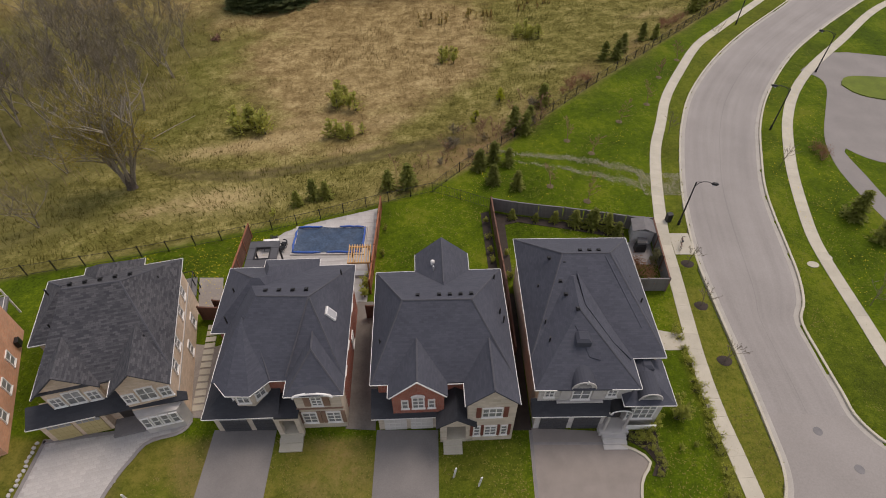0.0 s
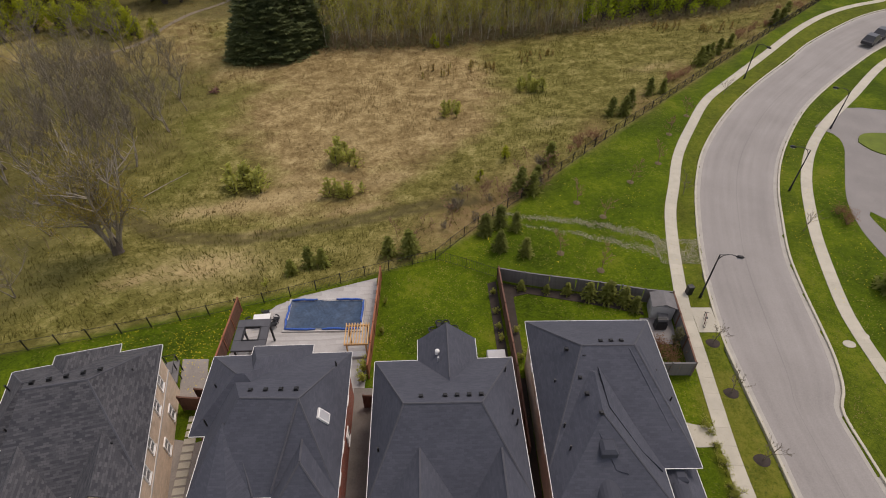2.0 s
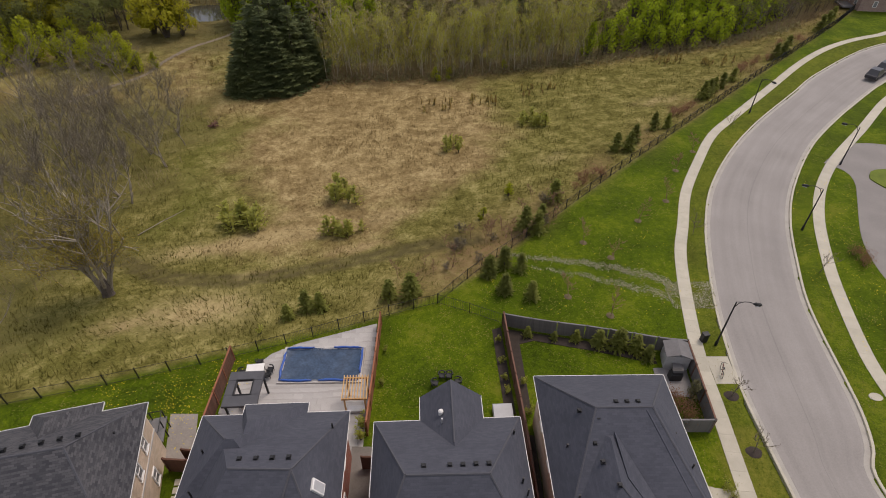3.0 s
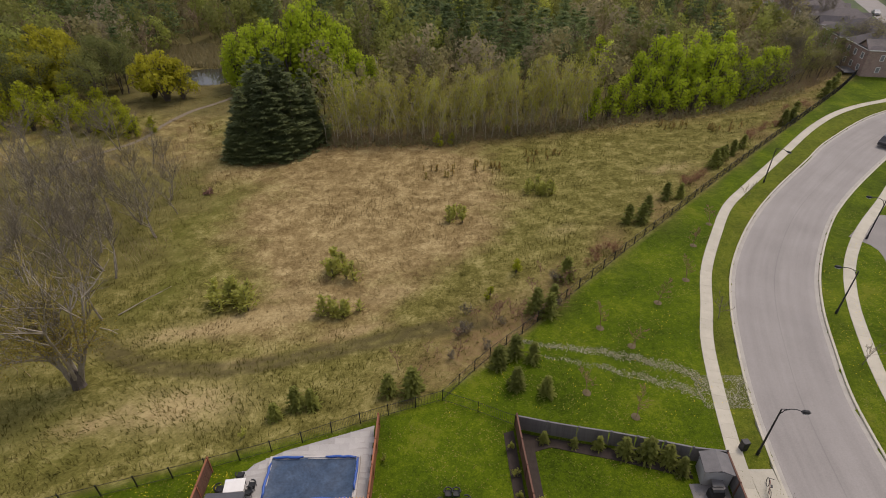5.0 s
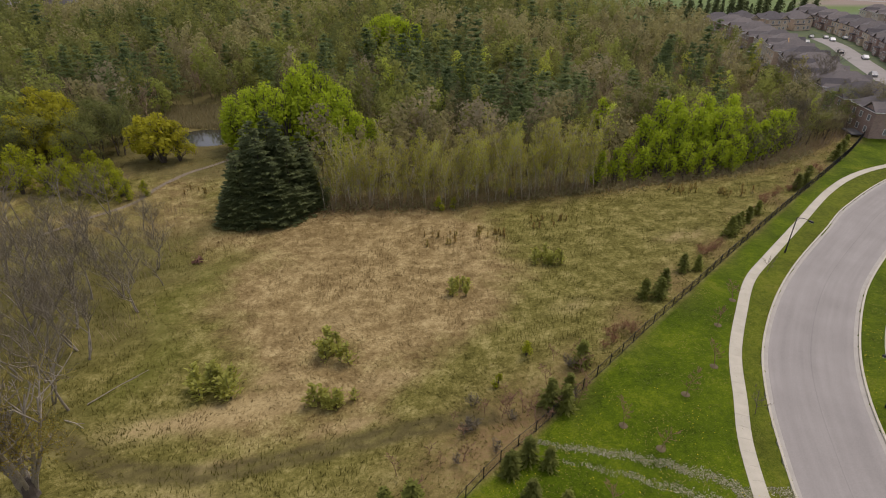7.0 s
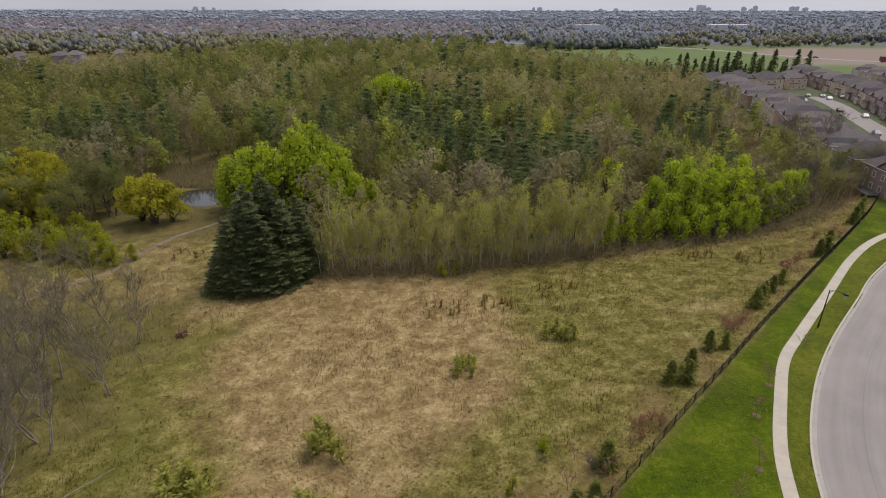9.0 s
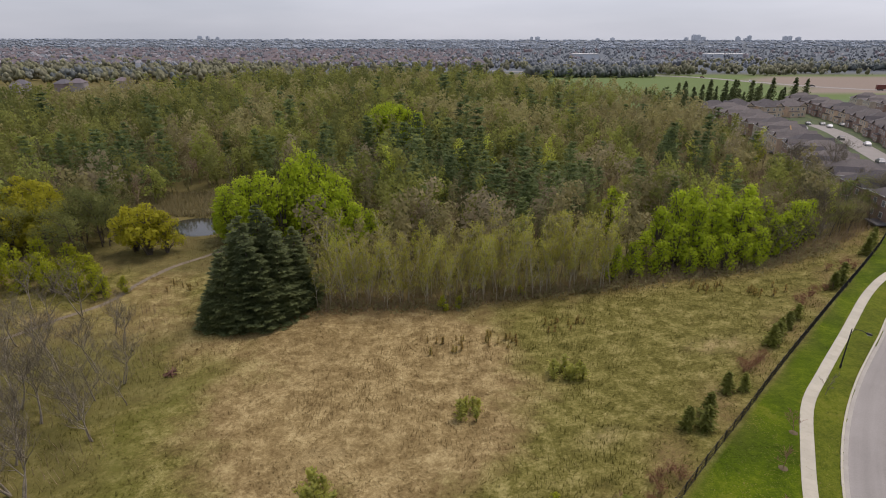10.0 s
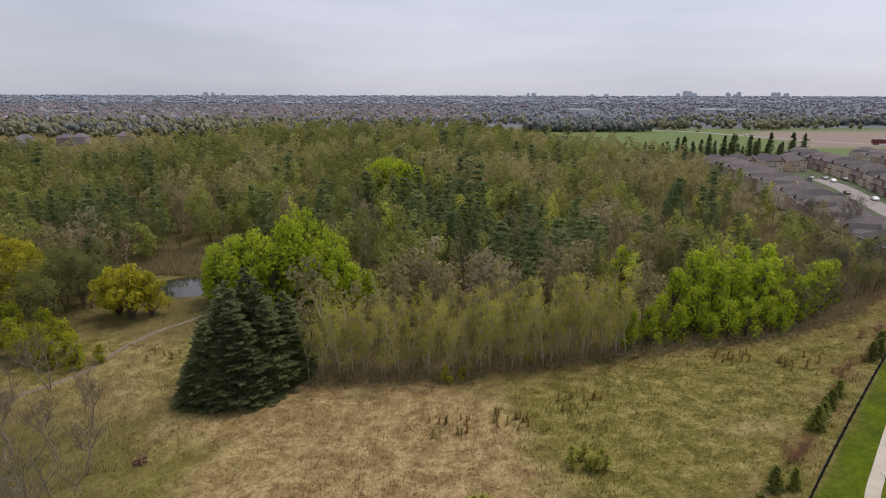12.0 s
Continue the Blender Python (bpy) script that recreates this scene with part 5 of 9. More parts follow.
    part("arched_head", Geo().tube([(x, -0.5, q) for x, q in arc], 0.045, 6), M["white"], h)
    for x in (0.65, 2.05):
        part("column", Geo().tube([(x, -0.4, 0.2), (x, -0.4, 0.35), (x, -0.4, 0.4), (x, -0.4, 2.9), (x, -0.4, 3.0)], [0.16, 0.16, 0.11, 0.1, 0.16], 10), M["greystone"], h)
    entry(h, 1.35, 0.5, 0.6, 1.2)
    part("porch_step", Geo().box(0.3, 2.4, -0.65, 0.5, -0.2, 0.55).box(0.5, 2.2, -1.0, -0.65, -0.2, 0.4).box(0.5, 2.2, -1.35, -1.0, -0.2, 0.25).box(0.5, 2.2, -1.7, -1.35, -0.2, 0.1), M["greystone"], h, "grey stone entrance steps")
    for y in (5, 8.5, 11.5):
        window(h, on(LEFT, -4.42, y, 3.3), 0.8, 1.3, (1, 2))
        window(h, on(RIGHT, 4.27, y, 3.3), 0.8, 1.3, (1, 2))
    for x in (-2.5, 2.5):
        window(h, on(BACK, x, 13.92, 1.0), 1.6, 1.3, (2, 1))
    return h


def house_beige():
    """Mottled-roof house turned towards the bend, beige stone with twin gables."""
    h = thing("house", pose(-23, 18, 0, 0, 0, 14.4), "two-storey beige stone house with mottled dark roof and twin front gables", "house", "houses on the street")
    part("wall", Geo().box(-4.95, 4.3, 5.5, 11.0, B, E - 0.1).box(-3.7, 4.3, 1.2, 5.6, B, E - 0.1).box(-2.3, 1.3, 10.9, 11.8, B, E - 0.1), M["beige"], h, "beige stone walls", uv=True)
    g = Geo().box(1.15, 4.32, 0.0, 1.4, -0.3, E - 0.1)
    gable_wall(g, 1.0, 4.45, 0.0, E - 0.1, 1.7)
    g.box(-3.72, -0.3, 0.9, 1.5, 2.6, E - 0.1)
    gable_wall(g, -3.9, -0.1, 0.9, E - 0.1, 1.7)
    part("gable_wall", g, M["beige"], h, uv=True)
    part("garage_wall", Geo().box(-5.2, -1.0, 0.45, 2.0, -0.3, 2.75).box(-1.0, 1.2, 1.0, 2.0, -0.3, 2.75), M["beige"], h, uv=True)
    garage_door(h, -4.8, -3.2, 0.4, 2.15, "garage_tan", 4, 4)
    garage_door(h, -2.9, -1.3, 0.4, 2.15, "garage_tan", 4, 4)
    part("roof", hip_faces(Geo(), -5.35, 1.0, 5.1, 11.4, E, (-2.6, 8.0, -2.0, 8.0), E + 2.6), M["shingle_b"], h, uv=True)
    roof = part("roof", hip_faces(Geo(), -4.1, 4.68, 0.8, 11.4, E, (-1.8, 6.6, 2.0, 6.4), E + 3.6), M["shingle_b"], h, "mottled dark brown-grey shingle roof", uv=True)
    part("roof", gable_faces(Geo(), 0.75, 4.68, -0.45, 4.6, E, 1.9), M["shingle_b"], h, "mottled dark brown-grey shingle roof", uv=True)
    part("roof", gable_faces(Geo(), -4.1, 0.1, 0.5, 4.6, E, 1.9), M["shingle_b"], h, "mottled dark brown-grey shingle roof", uv=True)
    part("roof", hip_faces(Geo(), -2.75, 1.72, 7.0, 12.2, E, (-0.5, 8.0, -0.5, 10.0), E + 2.2), M["shingle_b"], h, "mottled dark brown-grey shingle roof", uv=True)
    caps(roof, [((-1.8, 6.6, E + 3.58), (2.0, 6.4, E + 3.58)), ((-5.3, 11.3, E), (-2.6, 8.0, E + 2.58)), ((4.6, 11.3, E), (2.0, 6.4, E + 3.58)), ((4.6, 0.9, E), (2.0, 6.4, E + 3.58))])
    vents(roof, [(-1.6 + 1.0 * k, 7.4, E + 3.2) for k in range(5)])
    for x, y in ((-2.0, 4.0), (-3.4, 5.5), (2.9, 4.5), (3.6, 8.3), (3.2, 2.9), (-4.4, 9.0)):
        stack(roof, x, y, E + 1.1)
    eaves(h, [((-5.35, 11.4), (-5.35, 5.1)), ((-5.35, 5.1), (-4.1, 5.1)), ((-4.1, 5.1), (-4.1, 0.5)), ((0.75, 0.8), (0.75, -0.45)), ((4.68, -0.45), (4.68, 11.4)), ((4.68, 11.4), (1.72, 11.4)), ((1.72, 11.4), (1.72, 12.2)), ((1.72, 12.2), (-2.75, 12.2)),
              ((-2.75, 12.2), (-2.75, 11.4)), ((-2.75, 11.4), (-5.35, 11.4))], E)
    g = Geo()
    zz = [(-5.5, -0.1, 2.9), (-1.1, -0.1, 2.9), (1.2, -0.1, 2.9), (5.0, -0.3, 2.9), (5.0, 0.15, 3.2), (1.2, 1.3, 3.6), (-5.5, 1.3, 3.6)]
    g.add(zz + [(x, y, z - 0.14) for x, y, z in zz], [(0, 1, 2, 5, 6), (2, 3, 4, 5), (13, 12, 9, 8, 7), (12, 11, 10, 9), (0, 7, 8, 1), (1, 8, 9, 2), (2, 9, 10, 3), (3, 10, 11, 4), (6, 13, 7, 0)])
    part("garage_roof", g, M["shingle_dark"], h, uv=True)
    eaves(h, [((-5.5, -0.1), (-1.1, -0.1)), ((-5.5, 1.3), (-5.5, -0.1))], 2.9)
    for x in (-2.0, 2.75):
        y = 0.88 if x < 0 else -0.02
        window(h, on(FRONT, x, y, 3.5), 1.15, 1.5, (2, 2))
        for s in (-1.15, 1.15):
            window(h, on(FRONT, x + s, y, 3.5), 0.8, 1.1, (2, 2))
    g = Geo().prism([(1.5, -0.65), (4.1, -0.65), (4.5, 0.0), (1.1, 0.0)], -0.2, 2.4)
    part("bay_window", g, M["greystone"], h, "low bay with white windows")
    for x in (1.85, 2.48, 3.12, 3.75):
        window(h, on(FRONT, x, -0.67, 0.9), 0.56, 1.3, (1, 2))
    entry(h, 0.1, 0.95, 0.3)
    part("porch_step", Geo().box(-0.95, 1.2, -0.4, 1.0, -0.2, 0.25), M["paver_dark"], h)
    for y, z in ((2.0, 3.4), (4.0, 3.4), (7.0, 3.4), (9.0, 3.4), (5.4, 0.6), (8.2, 0.6)):
        window(h, on(RIGHT, 4.32, y, z), 0.8, 1.3, (1, 2))
    part("string_course", Geo().box(4.28, 4.36, 0.2, 11.0, 2.75, 2.9), M["greystone"], h)
    deck = part("deck", Geo().slab(2.4, 4.4, 11.0, 13.2, 1.0, 1.15), M["greywood"], h, "small rear timber deck with dark railing")
    for x, y in ((2.5, 13.1), (3.4, 13.1), (4.3, 13.1), (4.3, 12.2), (2.5, 12.2)):
        part("rail_post", Geo().tube([(x, y, B), (x, y, 2.05)], 0.05, 5), M["black"], deck)
    part("rail", Geo().tube([(2.5, 12.2, 2.05), (2.5, 13.1, 2.05), (4.3, 13.1, 2.05), (4.3, 11.2, 2.05)], 0.04, 5), M["black"], deck)
    return h


def house_orange():
    """Orange brick house at the end of the row."""
    h = thing("house", pose(-30.6, 16.4, 0, 0, 0, 23.0), "orange brick house with grey roof and a white-railed balcony", "house", "houses on the street")
    part("wall", Geo().box(-9.5, -0.4, 0.0, 11.5, B, E - 0.1), M["orange"], h, "orange brick walls", uv=True)
    roof = part("roof", hip_faces(Geo(), -10, 0.0, -0.4, 12.0, E, (-6.2, 5.8, -3.8, 5.8), E + 3.4), M["shingle"], h, uv=True)
    eaves(h, [((0.0, -0.4), (0.0, 12.0)), ((0.0, 12.0), (-10, 12.0)), ((-10, -0.4), (0, -0.4))], E)
    for y, z in ((1.6, 3.4), (3.4, 3.4), (6.0, 3.4), (8.8, 3.4), (2.5, 0.7), (5.0, 0.7), (7.6, 0.7)):
        window(h, on(RIGHT, -0.38, y, z), 0.85, 1.3, (1, 2))
    bal = part("balcony", Geo().slab(-5.0, -0.8, 11.5, 14.0, 1.9, 2.1), M["greywood"], h, "raised rear deck with white railing")
    for x, y in ((-0.9, 11.7), (-0.9, 13.9), (-2.9, 13.9), (-4.9, 13.9)):
        part("post", Geo().box(x - 0.06, x + 0.06, y - 0.06, y + 0.06, B, 3.1), M["white"], bal)
    for z in (2.35, 3.05):
        part("rail", Geo().tube([(-0.9, 11.7, z), (-0.9, 13.9, z), (-4.9, 13.9, z)], 0.04, 5), M["white"], bal)
    part("utility_box", Geo().slab(-0.36, -0.05, 9.2, 9.8, 0.6, 1.3, 0.03), M["black"], h)
    return h


house_red()
house_octagon()
house_corner()
house_beige()
house_orange()

# ---- drives and front paths ----
flat("driveway", [(-4.75, 9), (-0.2, 9), (-0.35, 18.0), (-4.85, 18.0)], 0.025, M["drive"], "dark grey asphalt driveway", "driveway")
flat("driveway", [(-16.8, 9), (-12.0, 9), (-12.2, 18.0), (-16.75, 18.0)], 0.025, M["drive"], "dark grey asphalt driveway", "driveway")
wide = curve_through([(11.75, 17.9), (12.9, 17.0), (14.2, 16.3), (14.7, 15.5), (14.0, 14.6), (13.5, 13.2), (13.2, 9)], 0.6)
flat("driveway", [(6.1, 9)] + [tuple(p) for p in wide[::-1]] + [(6.3, 18.2)], 0.025, M["aggregate"], "broad brown-grey exposed aggregate driveway", "driveway")
part("stone_edging", strip(wide, 0.2, -0.2, 0.12), M["concrete"])
flat("planting_bed", [(13.3, 17.3), (14.5, 16.5), (15.0, 15.6), (14.5, 14.7), (15.3, 14.6), (15.8, 15.6), (15.5, 16.8), (15.6, 17.9), (13.4, 17.9)], 0.05, M["soil"], "dark mulch planting bed beside the drive", "planting bed")
tagged(bpy.data.objects["stone_edging"], "curved pale stone edging of the drive", "edging", kind="structure")

for k in range(24):
    rb = random.Random(60 + k)
    y = 9.4 + 0.33 * k
    x = -29.25 + rb.uniform(-0.1, 0.1)
    g = Geo()
    ring = [(0.17 * rb.uniform(0.8, 1.15) * math.cos(a), 0.14 * rb.uniform(0.8, 1.15) * math.sin(a)) for a in np.linspace(0, 6.283, 8)[:-1]]
    g.v = [(p, q, -0.05) for p, q in ring] + [(p * 0.95, q * 0.95, 0.08) for p, q in ring] + [(p * 0.55, q * 0.55, 0.15) for p, q in ring]
    g.f = [(j * 7 + i, j * 7 + (i + 1) % 7, j * 7 + 7 + (i + 1) % 7, j * 7 + 7 + i) for j in (0, 1) for i in range(7)] + [tuple(range(14, 21))]
    g.m = [0] * len(g.f)
    tagged(part("boulder", g, M["greystone"], at=pose(x, y, zat(x, y), 0, 0, 40 * k), smooth=True), "pale rounded boulder edging the paver drive", "boulder", "drive boulders")
for ln in ([(6.55, 18.0), (6.4, 9)], [(6.5, 17.1), (12.4, 17.1)]):
    tagged(part("border_course", strip(curve_through(ln, 0.5), 0.22, -0.2, 0.034), M["paver_dark"]), "dark border line set in the broad drive", "edging", kind="structure")

# ---- yards ----
def paver_field(bed, poly, u, w, h, angle, mat, lift=0.03, limit=280):
    """Rectangular pavers in running bond inside a polygon; alike pieces share one mesh."""
    me = Geo().slab(-u / 2 + 0.006, u / 2 - 0.006, -w / 2 + 0.006, w / 2 - 0.006, -0.05, 0.0, 0.008).mesh("paver", mat)
    c, s = math.cos(angle), math.sin(angle)
    xs, ys = zip(*poly)
    cx, cy = sum(xs) / len(xs), sum(ys) / len(ys)
    R = 14
    made = 0
    for j in range(int(-R / w), int(R / w)):
        for i in range(int(-R / u), int(R / u)):
            a, b = (i + 0.5 * (j % 2)) * u, j * w
            x, y = cx + a * c - b * s, cy + a * s + b * c
            if made < limit and inside(poly, np.array(x), np.array(y)):
                part("paver", me, None, bed, at=Matrix.Translation((x, y, zat(x, y) + lift)) @ Matrix.Rotation(angle, 4, "Z"))
                made += 1


apron_edge = curve_through([(-18.9, 19.6), (-18.6, 18.6), (-19.2, 17.7), (-21.2, 17.0), (-21.9, 15.8), (-22.5, 14.4), (-22.9, 12.5), (-23.0, 9)], 0.5)
apron = [(-28.9, 9), (-28.9, 17.2)] + [(-27.5, 17.6), (-24.3, 17.9), (-21, 18.4), (-19.3, 19.2)] + [tuple(p) for p in apron_edge]
bed = flat("driveway", apron[::-1], 0.02, M["paver_bed"], "pale grey paver driveway with dark border and curved edge", "driveway")
paver_field(bed, [(-28.5, 12.3), (-28.5, 17.0), (-24.4, 17.5), (-19.6, 18.8), (-19.2, 18.3), (-21.5, 17.2), (-22.3, 15.9), (-23.2, 12.3)], 0.42, 0.28, 0.05, radians(14.4), M["paver"])
for ln, w_ in ((curve_through([(-28.95, 17.3), (-28.95, 9)], 0.5), 0.28), (shifted(apron_edge, 0.0), 0.28), (curve_through([(-28.9, 17.2), (-24.4, 17.9), (-21, 18.6)], 0.5), 0.28)):
    tagged(part("border_course", strip(ln, -w_ if ln[0][0] < -28 and len(ln) > 12 and ln[-1][1] < 10 else w_, -0.2, 0.05), M["paver_dark"]), "dark paver border of the driveway", "edging", kind="structure")
for k in range(13):
    x, y = -19.55 + 0.085 * k, 27.2 - 0.62 * k
    tagged(part("stepping_stone", Geo().slab(-0.42, 0.42, -0.24, 0.24, -0.05, 0.03, 0.02), M["concrete"], at=pose(x, y, zat(x, y) + 0.05, 0, 0, 8)), "pale square stepping stone in the side passage", "stepping stone", "side passage stones")
flat("side_passage", [(-22.6, 33.0), (-21.7, 30.0), (-18.9, 19.0), (-16.7, 18.8), (-17.1, 30.0), (-19.6, 30.2), (-20.4, 33.0)], 0.05, M["passage"], "grey-brown paved side passage between two houses", "path")
flat("side_passage", [(-7.6, 30), (-7.15, 18.1), (-4.95, 18.0), (-5.5, 30)], 0.05, M["gravel_path"], "dark gravel side passage between two houses", "path")
# the near-black surface here paints in the shade between the walls
flat("side_passage", [(4.5, 31), (5.0, 18.0), (6.5, 18.0), (6.4, 31)], 0.05, M["soil"], "narrow passage between two houses, coloured dark for its shade", "path")

# dark beds along the yard fences
flat("planting_bed", [(6.5, 33.0), (5.8, 33.2), (5.35, 42.7), (12.4, 40.9), (18.0, 39.1), (18.0, 37.8), (12.4, 39.8), (7.8, 41.2), (6.4, 40.8)], 0.05, M["soil"], "dark mulch bed along the corner yard fence", "planting bed")
flat("planting_bed", [(4.35, 33.0), (5.2, 33.0), (4.85, 42.9), (4.0, 42.6)], 0.05, M["soil"], "narrow dark mulch bed beside the board fence", "planting bed")

# pool yard
deck = flat("pool_deck", [(-18.6, 31.4), (-18.8, 36.0), (-16.2, 39.6), (-14.0, 40.9), (-7.0, 43.4), (-6.75, 29.5), (-14, 29.5)], 0.03, M["paver_bed"], "pale paver terrace round the pool", "terrace")
paver_field(deck, [(-18.4, 31.8), (-18.6, 36.0), (-16.1, 39.3), (-13.9, 40.6), (-7.2, 43.0), (-6.95, 30.2), (-14, 30.2)], 0.82, 0.58, 0.05, radians(2.4), M["paver"], 0.06, 299)
zp = zat(-11, 36.3) + 0.2
pool = thing("swimming_pool", pose(-11.3, 38.1, zp, 0, 0, 1), "rectangular pool under a dark blue winter cover with blue water tubes", "pool")
W, H = 3.3, 1.68
g = Geo()
for x0, x1, y0, y1 in ((-W - 0.3, W + 0.3, -H - 0.3, -H), (-W - 0.3, W + 0.3, H, H + 0.3), (-W - 0.3, -W, -H, H), (W, W + 0.3, -H, H)):
    g.slab(x0, x1, y0, y1, -0.5, 0.04, 0.02)
part("coping", g, M["greystone"], pool)
n, m = 40, 24
vx, vy = np.meshgrid(np.linspace(-W - 0.1, W + 0.1, n), np.linspace(-H - 0.1, H + 0.1, m))
vz = -0.10 + 0.035 * np.sin(vx * 2.1 + np.sin(vy * 2)) * np.cos(vy * 2.6 + 0.7 * np.sin(vx)) + 0.16 * np.maximum(np.abs(vx) / (W + 0.1), np.abs(vy) / (H + 0.1)) ** 8
ii = np.arange(n * m).reshape(m, n)
part("cover", big_mesh("cover", np.stack([vx, vy, vz], -1).reshape(-1, 3), np.stack([ii[:-1, :-1], ii[:-1, 1:], ii[1:, 1:], ii[1:, :-1]], -1).reshape(-1, 4), M["cover"]), None, pool)
rng = random.Random(4)
for (xa, ya), (xb, yb) in (((-W, H + 0.1), (-0.9, H + 0.12)), ((0.8, H + 0.12), (W, H + 0.1)), ((W + 0.1, H), (W + 0.12, -H * 0.6)), ((-W - 0.1, -H - 0.05), (-0.6, -H - 0.12)), ((-W - 0.1, H * 0.8), (-W - 0.12, -H)), ((0.0, -H - 0.1), (W, -H - 0.1))):
    pts = [(xa + (xb - xa) * s + rng.uniform(-0.05, 0.05), ya + (yb - ya) * s + rng.uniform(-0.05, 0.05), 0.12) for s in np.linspace(0, 1, 8)]
    part("water_tube", Geo().tube(pts, [0.05] + [0.105] * 6 + [0.05], 8), M["tube"], pool, smooth=True)
# gazebo
gz = thing("gazebo", pose(-16.35, 33.8, zat(-16.35, 33.8), 0, 0, 3), "dark grey flat-roofed pool gazebo with an open roof well", "gazebo")
for x in (-1.15, 1.15):
    for y in (-1.55, 1.25):
        part("post", Geo().box(x - 0.07, x + 0.07, y - 0.07, y + 0.07, -0.1, 2.5), M["black"], gz)
g = Geo().slab(-1.35, 1.35, -1.8, -0.75, 2.45, 2.65, 0.03).slab(-1.35, 1.35, 0.62, 1.5, 2.45, 2.65, 0.03).slab(-1.35, -0.62, -0.75, 0.62, 2.45, 2.65, 0.03).slab(0.62, 1.35, -0.75, 0.62, 2.45, 2.65, 0.03)
part("roof", g, M["gazebo"], gz)
for x0, x1, y0, y1 in ((-0.7, 0.7, 0.6, 0.68), (-0.7, 0.7, -0.81, -0.73), (-0.7, -0.62, -0.73, 0.6), (0.62, 0.7, -0.73, 0.6)):
    part("well_trim", Geo().slab(x0, x1, y0, y1, 2.6, 2.72, 0.01), M["black"], gz)
part("counter", Geo().slab(-0.6, 0.6, -0.5, 0.1, 0, 0.9, 0.03), M["greystone"], gz)
# dining set
tb = thing("patio_table", pose(-16.85, 37.2, zat(-16.85, 37.2) + 0.05, 0, 0, 6), "white square patio table on the terrace", "table")
part("tabletop", Geo().slab(-0.75, 0.75, -0.55, 0.55, 0.70, 0.75, 0.02), M["white"], tb)
for x in (-0.65, 0.65):
    for y in (-0.45, 0.45):
        part("leg", Geo().tube([(x, y, 0), (x, y, 0.7)], 0.03, 6), M["black"], tb)
ch = None
for x, y, a in ((-18.0, 37.1, 90), (-16.8, 38.3, 180), (-15.65, 37.4, -90), (-15.75, 36.8, -80)):
    m = pose(x, y, zat(x, y) + 0.05, 0, 0, a - 90 + 90)
    if ch is None:
        ch = thing("patio_chair", m, "dark rounded patio chair", "chair", "patio chairs")
        part("seat", Geo().slab(-0.27, 0.27, -0.27, 0.27, 0.38, 0.46, 0.03), M["black"], ch)
        arc = [(0.32 * math.cos(b), 0.32 * math.sin(b), 0.68) for b in np.linspace(-0.3, math.pi + 0.3, 9)]
        part("backrest", Geo().tube(arc, 0.06, 6), M["black"], ch)
        for px, py in ((-0.22, -0.22), (0.22, -0.22), (-0.22, 0.24), (0.22, 0.24)):
            part("leg", Geo().tube([(px, py, 0), (px, py, 0.62)], 0.02, 5), M["black"], ch)
    else:
        copy_thing(ch, m)
for x, y, a in ((-0.75, 36.75, 0), (-0.15, 36.75, 0), (-1.35, 35.9, 80), (0.6, 36.1, -70)):
    copy_thing(ch, pose(x, y, zat(x, y) + 0.02, 0, 0, a))
# pergola
pg = thing("pergola", pose(-7.62, 33.9, zat(-7.6, 33.9), 0, 0, 2), "small yellow pine pergola with slatted roof", "pergola")
for x in (-0.8, 0.8):
    for y in (-0.95, 0.95):
        part("post", Geo().box(x - 0.06, x + 0.06, y - 0.06, y + 0.06, -0.1, 2.3), M["pine"], pg)
for y in (-1.0, 1.0):
    part("beam", Geo().slab(-1.0, 1.0, y - 0.05, y + 0.05, 2.2, 2.38), M["pine"], pg)
for k in range(9):
    part("slat", Geo().slab(-0.95 + 0.2375 * k - 0.04, -0.95 + 0.2375 * k + 0.04, -1.15, 1.15, 2.38, 2.5), M["pine"], pg)
part("bench", Geo().slab(-0.75, 0.75, -0.9, -0.35, 0.1, 0.5, 0.03), M["palegrey"], pg)

flat("yard_paving", [(17.3, 34.4), (20.0, 34.4), (20.3, 37.4), (17.5, 37.4)], 0.04, M["paver_dark"], "grey paving in front of the garden shed", "paving")
# shed by the corner fence
sh = thing("garden_shed", pose(19.4, 38.0, zat(19.4, 38.0), 0, 0, -8) @ Matrix.Diagonal((0.88, 0.88, 0.88, 1)), "small grey plastic garden shed with a shallow roof", "shed")
part("wall", Geo().box(-1.1, 1.1, -0.9, 0.9, -0.1, 1.9), M["palegrey"], sh)
g = Geo()
gable_faces(g, -1.25, 1.25, -1.05, 1.05, 1.9, 0.45, 0.08)
part("roof", g, M["greywood"], sh)
part("door", Geo().slab(-0.5, 0.5, -0.02, 0.02, -0.8, 0.8), M["greywood"], sh, at=Matrix.Translation((0, -0.92, 0.95)) @ Matrix.Rotation(math.pi / 2, 4, "X"))
bq = thing("barbecue", pose(18.95, 36.3, zat(18.9, 36.3), 0, 0, 0), "covered black barbecue beside the shed", "barbecue")
part("cart", Geo().slab(-0.5, 0.5, -0.3, 0.3, 0.0, 0.8, 0.04), M["black"], bq)
part("lid", Geo().tube([(-0.42, 0, 0.85), (0.42, 0, 0.85)], 0.28, 10), M["black"], bq)


